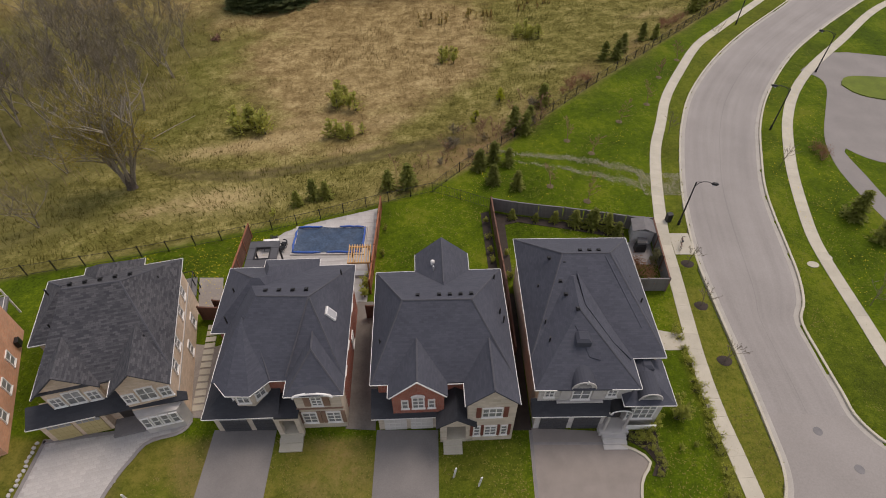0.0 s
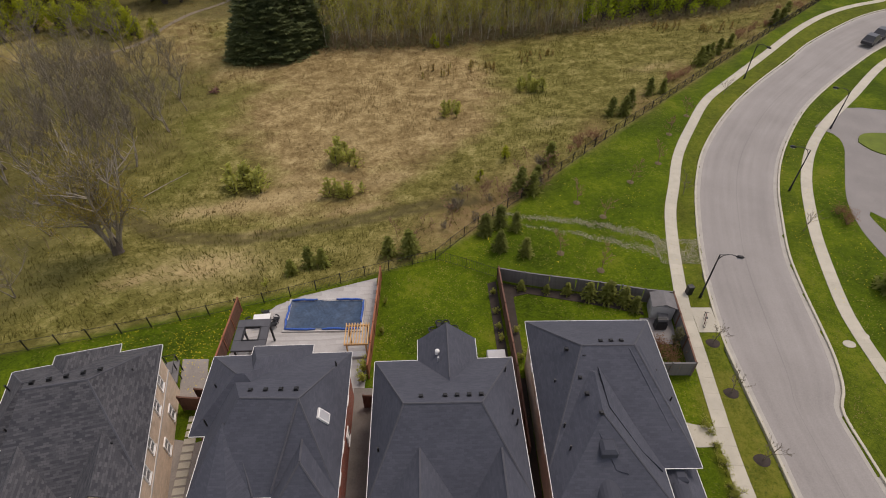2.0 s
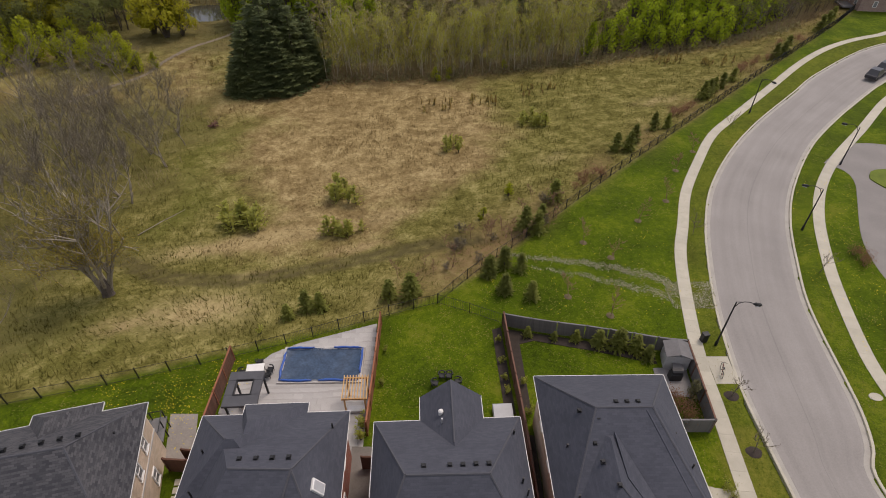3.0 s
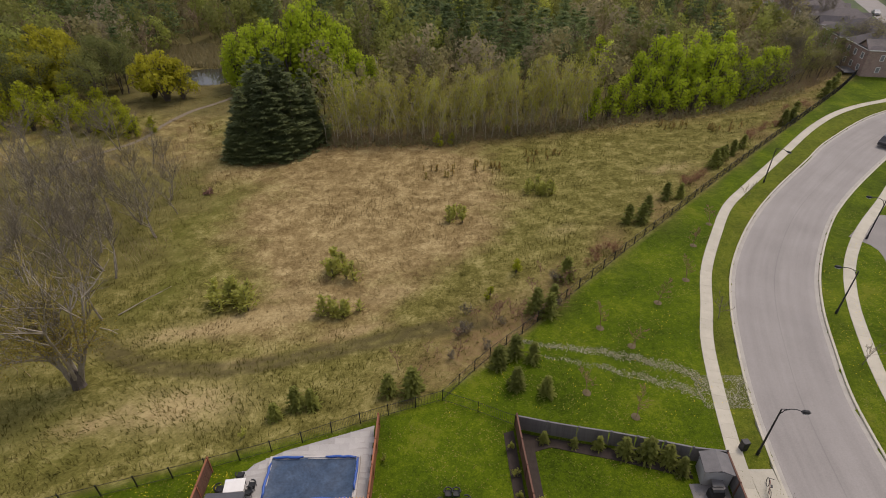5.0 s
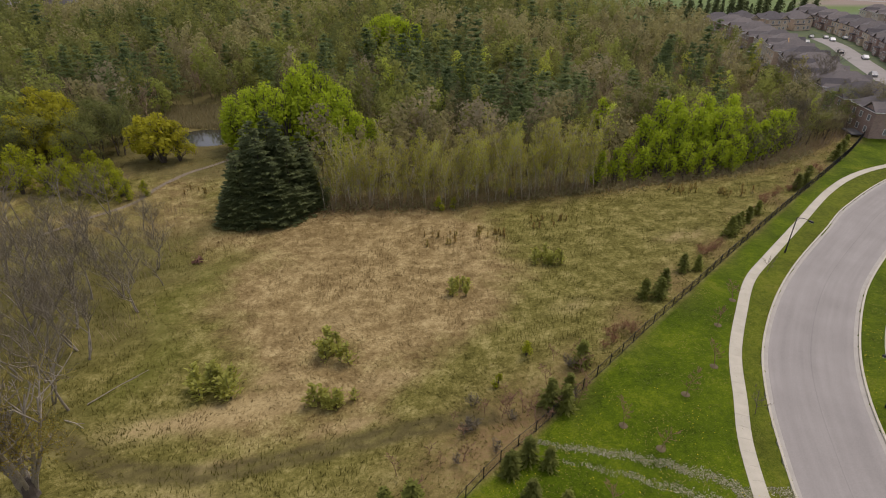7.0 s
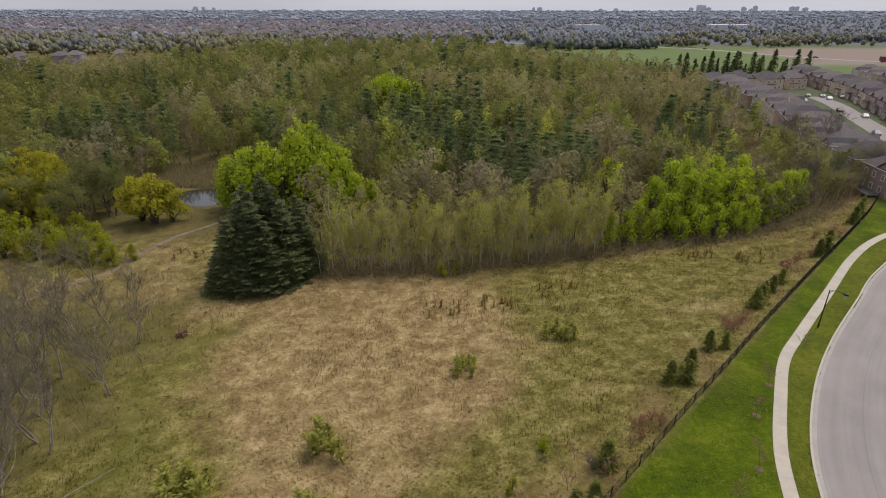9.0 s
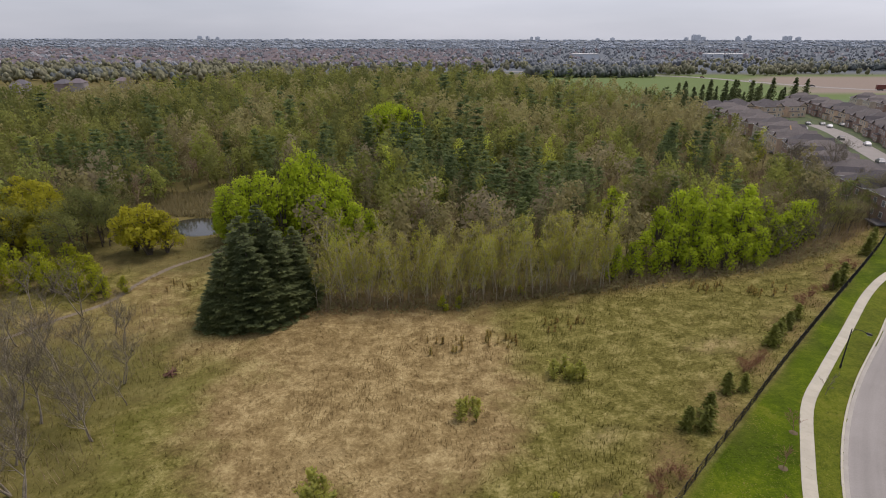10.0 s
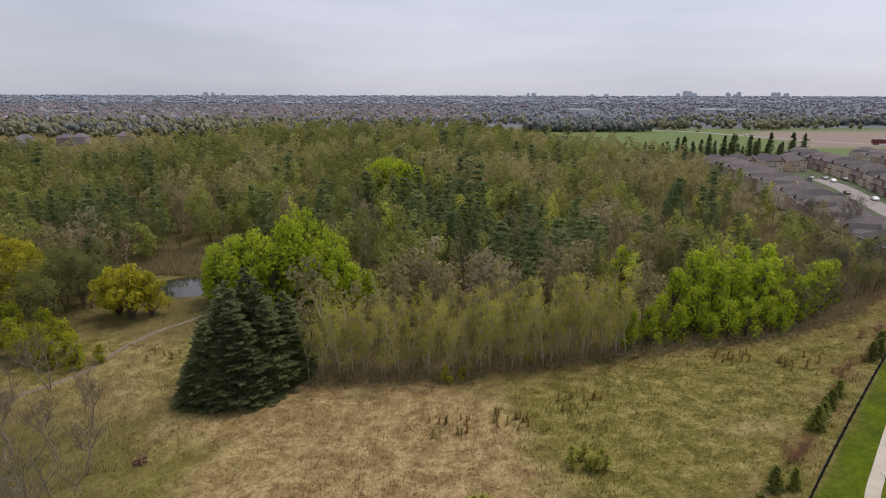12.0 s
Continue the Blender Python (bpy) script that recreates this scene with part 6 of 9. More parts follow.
# ---- fences ----
def board_fence(name, pts, h, post_mat, board_mat, label, caps_on=True, spacing=2.4, rail_top=True):
    """A solid board fence: posts, rails, and boards of their own."""
    fence = thing(name, pose(pts[0][0], pts[0][1], zat(*pts[0])), label, "fence")
    inv = fence.matrix_world.inverted()
    for (xa, ya), (xb, yb) in zip(pts[:-1], pts[1:]):
        L = math.hypot(xb - xa, yb - ya)
        n = max(1, round(L / spacing))
        ang = math.atan2(yb - ya, xb - xa)
        for k in range(n + 1):
            x, y = xa + (xb - xa) * k / n, ya + (yb - ya) * k / n
            z = zat(x, y)
            if k < n or (xb, yb) == pts[-1]:
                part("post", Geo().slab(-0.065, 0.065, -0.065, 0.065, -0.3, h + 0.12, 0.03), M[post_mat], fence, at=inv @ Matrix.Translation((x, y, z)) @ Matrix.Rotation(ang, 4, "Z"))
            if k < n:
                x2, y2 = xa + (xb - xa) * (k + 1) / n, ya + (yb - ya) * (k + 1) / n
                l = L / n
                slope = math.atan2(zat(x2, y2) - z, l)
                at = inv @ Matrix.Translation((x, y, z)) @ Matrix.Rotation(ang, 4, "Z") @ Matrix.Rotation(-slope, 4, "Y")
                me = bpy.data.meshes.get("%s_panel_%.2f" % (board_mat, l))
                if me is None:
                    me = Geo().box(0.06, l - 0.06, -0.012, 0.012, 0.05, h - 0.05).mesh("%s_panel_%.2f" % (board_mat, l), M[board_mat])
                pan = part("panel", me, None, fence, at=at)
                q = int(l / 0.15)
                bm = bpy.data.meshes.get("%s_board" % board_mat) or Geo().box(-0.066, 0.066, -0.02, 0.02, 0.04, h - 0.04).mesh("%s_board" % board_mat, M[board_mat])
                for i in range(q):
                    part("board", bm, None, pan, at=Matrix.Translation((0.1 + (l - 0.2) * (i + 0.5) / q, 0.0, 0)))
                if rail_top:
                    part("rail", Geo().slab(0.0, l, -0.07, 0.07, h - 0.02, h + 0.03, 0.01), M[post_mat], fence, at=at)
    return fence


board_fence("board_fence", [(-6.55, 43.2), (-6.5, 31.0)], 1.8, "cedar", "cedar", "red cedar board fence between two yards")
board_fence("board_fence", [(-18.95, 31.5), (-19.3, 38.9)], 1.8, "cedar", "cedar_dark", "red-brown board fence beside the pool yard")
board_fence("side_gate", [(-20.6, 28.0), (-17.2, 27.8)], 1.8, "cedar_dark", "cedar_dark", "red-brown board gate across the side passage", spacing=1.7)
board_fence("board_fence", [(5.05, 43.2), (5.6, 31.0), (5.75, 24.0)], 1.8, "cedar_dark", "cedar_dark", "dark brown board fence between two yards")
board_fence("board_fence", [(5.1, 43.1), (12.4, 41.2), (18.2, 39.4), (20.6, 39.0)], 1.7, "greywood", "greywood", "weathered grey board fence behind the corner yard")
board_fence("board_fence", [(20.6, 39.0), (20.0, 31.2)], 1.7, "cedar_dark", "greywood", "weathered board fence beside the footway")
board_fence("board_fence", [(20.0, 31.2), (16.2, 31.2)], 1.7, "greywood", "greywood", "short weathered board fence to the corner house")
board_fence("board_fence", [(-19.6, 28.8), (-17.3, 28.6)], 1.7, "cedar_dark", "cedar_dark", "brown board side gate between two houses")
board_fence("board_fence", [(-6.5, 28.2), (-5.4, 28.2)], 1.7, "cedar_dark", "cedar_dark", "brown board side gate between two houses")


def metal_fence(pts, label, h=1.35, spacing=2.4):
    """A black metal picket fence: each post, and rails and pickets bay by bay."""
    line = curve_through(pts, spacing)
    fence = thing("metal_fence", pose(line[0][0], line[0][1], zat(*line[0])), label, "fence")
    inv = fence.matrix_world.inverted()
    pm = Geo().slab(-0.04, 0.04, -0.04, 0.04, -0.3, h + 0.1, 0.02).mesh("post", M["black"])
    g = Geo()
    for k in range(len(line)):
        x, y = line[k]
        z = zat(x, y)
        part("post", pm, None, fence, at=inv @ Matrix.Translation((x, y, z)))
        if k < len(line) - 1:
            x2, y2 = line[k + 1]
            z2 = zat(x2, y2)
            for q in (0.15, h - 0.05):
                g.tube([inv @ Vector((x, y, z + q)), inv @ Vector((x2, y2, z2 + q))], 0.024, 4)
            for i in range(1, 18):
                s = i / 18
                p = inv @ Vector((x + (x2 - x) * s, y + (y2 - y) * s, z + (z2 - z) * s))
                g.tube([(p.x, p.y, p.z + 0.05), (p.x, p.y, p.z + h)], 0.011, 3, cap=False)
    tagged(part("picket_infill", g, M["black"], fence), kind="stuff")


metal_fence([(-46, 31.3), (-39.4, 33.2), (-30.6, 35.6), (-23.5, 37.9), (-19.4, 39.3), (-13.3, 41.5), (-7.6, 43.9), (-1.2, 46.1)], "black metal picket fence behind the back yards")
metal_fence([(-1.2, 46.1), (3.5, 51.6), (8.3, 56.0), (16.4, 63.5), (23.0, 70.1), (30.4, 77.3), (37.0, 83.9), (44.4, 91.1), (52, 98.4), (58.6, 104.7), (67, 112.6), (78.3, 123.4), (86, 131), (100, 146)], "black metal picket fence along the edge of the meadow")
metal_fence([(-1.2, 46.1), (2.0, 44.8), (5.0, 43.4)], "short black metal picket fence closing a back yard")


# ---- street furniture ----
def street_lamp(x, y, yaw, h=5.5, arm=1.45):
    lamp = thing("street_lamp", pose(x, y, zat(x, y), 0, 0, yaw), "tall black street lamp with a curved arm", "street lamp", "street lamps")
    part("pole", Geo().tube([(0, 0, -0.2), (0, 0, 0.5), (0, 0, 0.55), (0, 0, h)], [0.13, 0.13, 0.09, 0.055], 8), M["black"], lamp)
    pts = [(0, 0, h - 0.6), (0.25, 0, h - 0.1), (0.6, 0, h + 0.1), (1.0, 0, h + 0.12), (arm, 0, h - 0.02)]
    part("arm", Geo().tube(pts, 0.035, 6), M["black"], lamp)
    part("strut", Geo().tube([(0, 0, h), (0.5, 0, h + 0.06)], 0.025, 5), M["black"], lamp)
    hd = part("lamp_head", Geo().tube([(arm - 0.1, 0, h - 0.05), (arm + 0.1, 0, h - 0.02), (arm + 0.45, 0, h - 0.06), (arm + 0.6, 0, h - 0.1)], [0.05, 0.14, 0.15, 0.05], 8), M["black"], lamp)
    part("lens", Geo().slab(arm + 0.05, arm + 0.5, -0.1, 0.1, h - 0.22, h - 0.17), M["palegrey"], hd)
    return lamp


street_lamp(23.85, 39.9, -8)
street_lamp(47.0, 86.4, -45)
street_lamp(40.2, 56.8, 150)
street_lamp(52.5, 71.0, 140)
for x, y, s in ((22.9, 40.4, 1.0),):
    box = thing("utility_box", pose(x, y, zat(x, y), 0, 0, 10), "black utility cabinet beside the street lamp", "utility box")
    part("cabinet", Geo().slab(-0.26, 0.26, -0.22, 0.22, -0.1, 0.95, 0.05), M["black"], box)
    part("cap", Geo().slab(-0.29, 0.29, -0.25, 0.25, 0.95, 1.0, 0.02), M["black"], box)
bk = thing("bicycle", pose(23.1, 36.8, zat(23, 36.8) + 0.03, 0, 0, 70), "red parked bicycle on the concrete pad", "bicycle")
for x in (-0.52, 0.52):
    ring = [(x + 0.33 * math.cos(a), 0, 0.34 + 0.33 * math.sin(a)) for a in np.linspace(0, 2 * math.pi, 17)]
    part("wheel", Geo().tube(ring, 0.025, 5), M["black"], bk)
part("bike_frame", Geo().tube([(-0.52, 0, 0.34), (-0.1, 0, 0.34), (0.4, 0, 0.8), (-0.2, 0, 0.82), (-0.1, 0, 0.34)], 0.025, 5), M["shutter"], bk)
part("handlebar", Geo().tube([(0.36, -0.25, 0.98), (0.42, 0, 0.95), (0.36, 0.25, 0.98)], 0.02, 5), M["black"], bk)
part("saddle", Geo().slab(-0.34, -0.1, -0.07, 0.07, 0.88, 0.94, 0.02), M["black"], bk)
for x, y in ((23.1, 34.5), (22.75, 29.5), (22.8, 23.9)):
    ring = [(0.62 * math.cos(a) * (1 + 0.08 * math.sin(3 * a)), 0.5 * math.sin(a), 0) for a in np.linspace(0, 2 * math.pi, 15)[:-1]]
    g = Geo().add(ring + [(0, 0, 0.14)], [(i, (i + 1) % 14, 14) for i in range(14)])
    tagged(part("mulch_ring", g, M["soil"], at=pose(x, y, zat(x, y) + 0.01), smooth=True), "dark mulch mound round a young street tree", "mulch", "mulch mounds")
for x, y in ((36.6, 35.3), (34.9, 34.4)):
    tagged(part("manhole_pad", Geo().prism([(0.55 * math.cos(a), 0.4 * math.sin(a)) for a in np.linspace(0, 2 * math.pi, 17)[:-1]], -0.1, 0.05), M["concrete"], at=pose(x, y, 0)), "round concrete access cover in the grass", "access cover")
for x, y in ((27.6, 18.0), (29.2, 15.2)):
    tagged(part("manhole", Geo().prism([(0.34 * math.cos(a), 0.34 * math.sin(a)) for a in np.linspace(0, 2 * math.pi, 17)[:-1]], -0.05, 0.012), M["greywood"], at=pose(x, y, ROAD_Z)), "dark round manhole lid in the street", "manhole")

for x, y in ((0.75, 14.6), (2.45, 14.0), (-20.9, 12.9)):
    st_ = thing("garden_stake", pose(x, y, zat(x, y), 4, 3, 20), "short white wooden stake in the front lawn", "stake", "lawn stakes")
    part("stake", Geo().slab(-0.06, 0.06, -0.04, 0.04, -0.2, 1.75, 0.02), M["white"], st_)

# ---- plants ----
def segs_mesh(segs, n=3):
    """Tapered tubes for many short limbs: segs is a list of (a, b, ra, rb)."""
    a = np.array([s[0] for s in segs]); b = np.array([s[1] for s in segs])
    ra = np.array([s[2] for s in segs])[:, None]; rb = np.array([s[3] for s in segs])[:, None]
    d = b - a
    d /= np.linalg.norm(d, axis=1)[:, None] + 1e-9
    ref = np.where(np.abs(d[:, 2:3]) > 0.8, np.array([[1.0, 0.1, 0]]), np.array([[0, 0.1, 1.0]]))
    u = np.cross(d, ref); u /= np.linalg.norm(u, axis=1)[:, None] + 1e-9
    w = np.cross(d, u)
    ring = []
    for p, r in ((a, ra), (b, rb)):
        for k in range(n):
            t = 2 * math.pi * k / n
            ring.append(p + r * (u * math.cos(t) + w * math.sin(t)))
    v = np.stack(ring, 1)
    m = len(segs)
    q = np.array([(k, (k + 1) % n, n + (k + 1) % n, n + k) for k in range(n)])
    f = (q[None] + (np.arange(m) * 2 * n)[:, None, None]).reshape(-1, 4)
    return v.reshape(-1, 3), f


def leaves(rng, centres, per, spread, size, flat_=0.0, long=1.0, heart=None):
    """Clumps of small four-cornered leaves round the centres; heart: the point from which they face outwards."""
    c = np.repeat(np.asarray(centres, float), per, axis=0)
    n = len(c)
    p = c + rng.normal(0, 1, (n, 3)) * np.asarray(spread)
    a = rng.normal(0, 1, (n, 3)); a[:, 2] *= 1 - flat_
    a /= np.linalg.norm(a, axis=1)[:, None]
    q = rng.normal(0, 1, (n, 3))
    if heart is not None:
        w = p - np.asarray(heart)
        w /= np.linalg.norm(w, axis=1)[:, None] + 1e-9
        q = w + 0.45 * q
        q /= np.linalg.norm(q, axis=1)[:, None]
        a = np.cross(q, a)
        a /= np.linalg.norm(a, axis=1)[:, None] + 1e-9
    b = np.cross(a, q)
    b /= np.linalg.norm(b, axis=1)[:, None] + 1e-9
    s = size * rng.uniform(0.55, 1.3, (n, 1))
    v = np.stack([p - a * s * long, p - b * s * 0.6, p + a * s * long, p + b * s * 0.6], 1)
    return v.reshape(-1, 3), np.arange(n * 4).reshape(-1, 4)


def grow(rng, p, d, length, r, level, out, tips, kids=(5, 4, 3), up=0.25, bend=0.22, shrink=0.55, twig=0.012, low=0.28, thick=0.42):
    """A limb that bends, tapers and bears side limbs."""
    steps = 5 if level == 0 else (3 if level < len(kids) else 2)
    pts = [np.array(p, float)]
    d = np.array(d, float)
    for k in range(steps):
        d = d + rng.normal(0, bend, 3) * 0.5 + np.array([0, 0, up * 0.25])
        d /= np.linalg.norm(d)
        pts.append(pts[-1] + d * length / steps)
    rr = [r * (1 - 0.75 * k / steps) + twig for k in range(steps + 1)]
    for k in range(steps):
        out.append((pts[k], pts[k + 1], rr[k], rr[k + 1], level))
    if level >= len(kids):
        tips.append(pts[-1])
        return
    for k in range(kids[level]):
        s = rng.uniform(0.3, 1.0) if level else rng.uniform(low, 1.0)
        j = min(int(s * steps), steps - 1)
        q = pts[j] + (pts[j + 1] - pts[j]) * (s * steps - j)
        az = rng.uniform(0, 2 * math.pi)
        side_ = np.array([math.cos(az), math.sin(az), rng.uniform(0.0, 0.6)])
        nd = d * rng.uniform(0.35, 0.8) + side_ * rng.uniform(0.6, 1.0)
        grow(rng, q, nd / np.linalg.norm(nd), length * shrink * rng.uniform(0.7, 1.25) * (1.1 - 0.4 * s), max(r * thick * (1.1 - 0.5 * s), twig), level + 1, out, tips, kids, up, bend, shrink, twig, low, thick)
    tips.append(pts[-1])


PROTO = {}


def plant(kind, m, label, category, name="tree", group="", tint=None):
    """Stands a copy of a plant, with trunk and crown of their own, at a pose."""
    ob = thing(name, m, label, category, group)
    for pn, me in PROTO[kind]:
        part(pn, me, None, ob)
    return ob


def put(x, y, s=1.0, rz=None, rr=random.Random(11), sink=0.05):
    return Matrix.Translation((x, y, zat(x, y) - sink)) @ Matrix.Rotation(rr.uniform(0, 6.28) if rz is None else rz, 4, "Z") @ Matrix.Diagonal((s, s, s * rr.uniform(0.92, 1.08), 1))


def proto_limbed(key, seed, height, radius, kids, leaf=None, per=6, spread=0.45, size=0.16, bark="bark", spread_up=0.25, stems=1, shrink=0.55, first=0.55, twig=0.012, lean=0.0, limb=None, low=0.28, thick=0.42):
    rng = np.random.default_rng(seed)
    out, tips = [], []
    for k in range(stems):
        d = np.array([rng.normal(0, 0.1 + lean), rng.normal(0, 0.1 + lean), 1.0])
        if stems > 2:
            q, w = 6.283 * k / stems + rng.normal(0, 0.3), lean * rng.uniform(0.5, 1.5)
            d = np.array([w * math.cos(q), w * math.sin(q), 1.0])
        grow(rng, (rng.normal(0, 0.012 * height) if stems > 1 and not leaf else 0, rng.normal(0, 0.012 * height) if stems > 1 and not leaf else 0, -0.1), d / np.linalg.norm(d), height * first, radius, 0, out, tips, kids, spread_up, 0.22, shrink, twig, low, thick)
    k = height / max(float(q[1][2]) for q in out)
    out = [(q[0] * k, q[1] * k, q[2], q[3], q[4]) for q in out]
    if leaf or limb is None:
        v, f = segs_mesh([q for q in out if q[4] < (1 if stems > 4 else 2)] if leaf else out, 3)
        parts = [("trunk", big_mesh(key + "_trunk", v, f, M[bark]))]
    else:
        v, f = segs_mesh([q for q in out if q[2] > 0.035], 5)
        parts = [("trunk", big_mesh(key + "_trunk", v, f, M[limb]))]
        v, f = segs_mesh([q for q in out if q[2] <= 0.035], 3)
        parts.append(("crown", big_mesh(key + "_crown", v, f, M[bark])))
    if leaf:
        t = np.array(tips) * k
        t = t[t[:, 2] > height * min(0.22, low)]
        lv, lf = leaves(rng, t, per, spread, size, heart=(0, 0, height * 0.42) if per > 4 else None)
        parts.append(("crown", big_mesh(key + "_crown", lv, lf, M[leaf])))
    PROTO[key] = parts
    return np.array(tips) * k


def needle_tree(seed, height, radius, whorls, per, sprays, size, droop=0.35, power=1.0, base=0.03, ragged=0.35):
    """Verts and faces of a conifer: whorls of drooping boughs set with sprays of needles."""
    rng = np.random.default_rng(seed)
    P, A = [], []
    for i in range(whorls):
        t = base + (1 - base) * (i + rng.uniform(-0.3, 0.3)) / whorls
        r = radius * max(0.03, (1 - t)) ** power
        for k in range(per):
            az = rng.uniform(0, 2 * math.pi)
            l = r * rng.uniform(0.85 - ragged, 0.85 + ragged)
            for s in np.linspace(0.25, 1.0, sprays):
                P.append((l * s * math.cos(az), l * s * math.sin(az), height * t - droop * l * s * s + rng.normal(0, 0.04 * size)))
                A.append((math.cos(az + rng.normal(0, 0.5)), math.sin(az + rng.normal(0, 0.5)), -droop * 1.2 + rng.normal(0, 0.25)))
    P, A = np.array(P), np.array(A)
    P = P + rng.normal(0, 0.035 * radius, P.shape)
    A /= np.linalg.norm(A, axis=1)[:, None]
    B_ = np.cross(A, np.array([0, 0, 1.0])) + rng.normal(0, 0.35, A.shape)
    B_ /= np.linalg.norm(B_, axis=1)[:, None]
    s = size * rng.uniform(0.7, 1.3, (len(P), 1))
    v = np.stack([P - A * s * 0.5, P - B_ * s * 0.42, P + A * s, P + B_ * s * 0.42], 1).reshape(-1, 3)
    top = np.array([[0, 0, height * 1.02], [0.06 * size, 0, height * 0.93], [-0.06 * size, 0.05, height * 0.93], [0, -0.06 * size, height * 0.93]])
    return np.vstack([v, top]), np.vstack([np.arange(len(v)).reshape(-1, 4), [[len(v), len(v) + 1, len(v) + 2, len(v) + 3]]])


def lobed_crown(rng, h, r, n, size, low, lobes, tall, cores=14, lump=1.0):
    """Leaves on the outside of many uneven rounded lobes, over a denser heart of broad sprays; also the lobes' centres."""
    az, t = rng.uniform(0, 6.283, lobes), (np.arange(lobes) + rng.uniform(0, 1, lobes)) / lobes
    t = t ** 0.85
    rad = r * 0.78 * np.sqrt(np.clip(1.04 - t ** 2, 0, 1)) * np.sqrt(rng.uniform(0.05, 1.0, lobes))
    lr = lump * r * rng.uniform(0.24, 0.48, lobes) * (1.08 - 0.35 * t)
    c = np.stack([rad * np.cos(az), rad * np.sin(az), h * (low + (0.93 - low) * t)], 1)
    share = lr ** 2 / np.sum(lr ** 2)
    k = rng.choice(lobes, size=n, p=share)
    d = rng.normal(0, 1, (n, 3)); d[:, 2] += 0.3
    d /= np.linalg.norm(d, axis=1)[:, None]
    p = c[k] + d * lr[k][:, None] * rng.uniform(0.78, 1.12, (n, 1)) * np.array([1, 1, tall])
    p[:, 2] = np.minimum(p[:, 2], h * (1.0 + 0.04 * rng.uniform(-1, 1, n)))
    nrm = d + rng.normal(0, 0.42, (n, 3))
    s = size * rng.uniform(0.5, 1.3, (n, 1))
    if cores:
        i = np.arange(lobes * cores) % cores
        hz = 1 - 2 * (i + 0.5) / cores
        e = np.stack([np.sqrt(1 - hz * hz) * np.cos(2.4 * i), np.sqrt(1 - hz * hz) * np.sin(2.4 * i), hz], 1)
        kl = np.repeat(lr, cores)[:, None]
        p = np.vstack([p, np.repeat(c, cores, axis=0) + e * kl * rng.uniform(0.55, 0.95, kl.shape) * np.array([1, 1, tall])])
        nrm = np.vstack([nrm, e + rng.normal(0, 0.38, e.shape)])
        s = np.vstack([s, kl * rng.uniform(0.24, 0.46, kl.shape)])
        n = len(p)
    nrm /= np.linalg.norm(nrm, axis=1)[:, None]
    a = np.cross(nrm, rng.normal(0, 1, (n, 3)))
    a /= np.linalg.norm(a, axis=1)[:, None] + 1e-9
    b = np.cross(nrm, a)
    return np.stack([p - a * s, p - b * s * 0.65, p + a * s, p + b * s * 0.65], 1).reshape(-1, 3), np.arange(n * 4).reshape(-1, 4), c


def crown_proto(seed, h, r, n, size, low=0.3, lobes=9, limbs=5, tall=1.15, cores=14):
    """A crown of lobes, its trunk and limbs in one set of faces."""
    rng = np.random.default_rng(seed)
    v, f, c = lobed_crown(rng, h, r, n, size, low, lobes, tall, cores)
    segs = [((0, 0, -0.3), (0, 0, h * 0.75), 0.16, 0.06)] + [((0, 0, h * (low * 0.8)), tuple(q), 0.07, 0.02) for q in c[:limbs]]
    if cores < 6 and not limbs:
        return v, f
    tv, tf = segs_mesh([(np.array(a_, float), np.array(b_, float), ra, rb) for a_, b_, ra, rb in segs], 3)
    return np.vstack([v, tv]), np.vstack([f, tf + len(v)])


def proto_lobed(key, seed, h, r, n, size, leaf, low, lobes, tall, stems=1, bark="bark", cores=12, lump=0.85):
    """A leafing tree: stems that fork to the lobes of its crown."""
    rng = np.random.default_rng(seed)
    v, f, c = lobed_crown(rng, h, r, n, size, low, lobes, tall, cores, lump)
    segs = []
    feet = [np.array((rng.normal(0, 0.05 * r), rng.normal(0, 0.05 * r), -0.2)) for k in range(stems)]
    for k, q in enumerate(c):
        foot = feet[k % stems]
        fork = foot + (q - foot) * rng.uniform(0.4, 0.6) * np.array([0.6, 0.6, 1.0])
        segs += [(foot, fork, 0.014 * h, 0.009 * h), (fork, q, 0.009 * h, 0.003 * h)]
        for j in range(3):
            e = q + rng.normal(0, 0.22 * r, 3)
            segs.append((q + (fork - q) * 0.3, e, 0.003 * h, 0.0015 * h))
    tv, tf = segs_mesh(segs, 4)
    PROTO[key] = [("trunk", big_mesh(key + "_trunk", tv, tf, M[bark])), ("crown", big_mesh(key + "_crown", v, f, M[leaf]))]


def proto_conifer(key, seed, height, radius, whorls, per, sprays, size, leaf="conifer", droop=0.35, power=1.0, base=0.03, ragged=0.35):
    v, f = needle_tree(seed, height, radius, whorls, per, sprays, size, droop, power, base, ragged)
    tr = Geo().tube([(0, 0, -0.2), (0, 0, height * 0.5), (0, 0, height * 0.97)], [height * 0.016 + 0.02, height * 0.01 + 0.01, 0.01], 6)
    PROTO[key] = [("trunk", tr.mesh(key + "_trunk", M["bark"])), ("crown", big_mesh(key + "_crown", v, f, M[leaf]))]


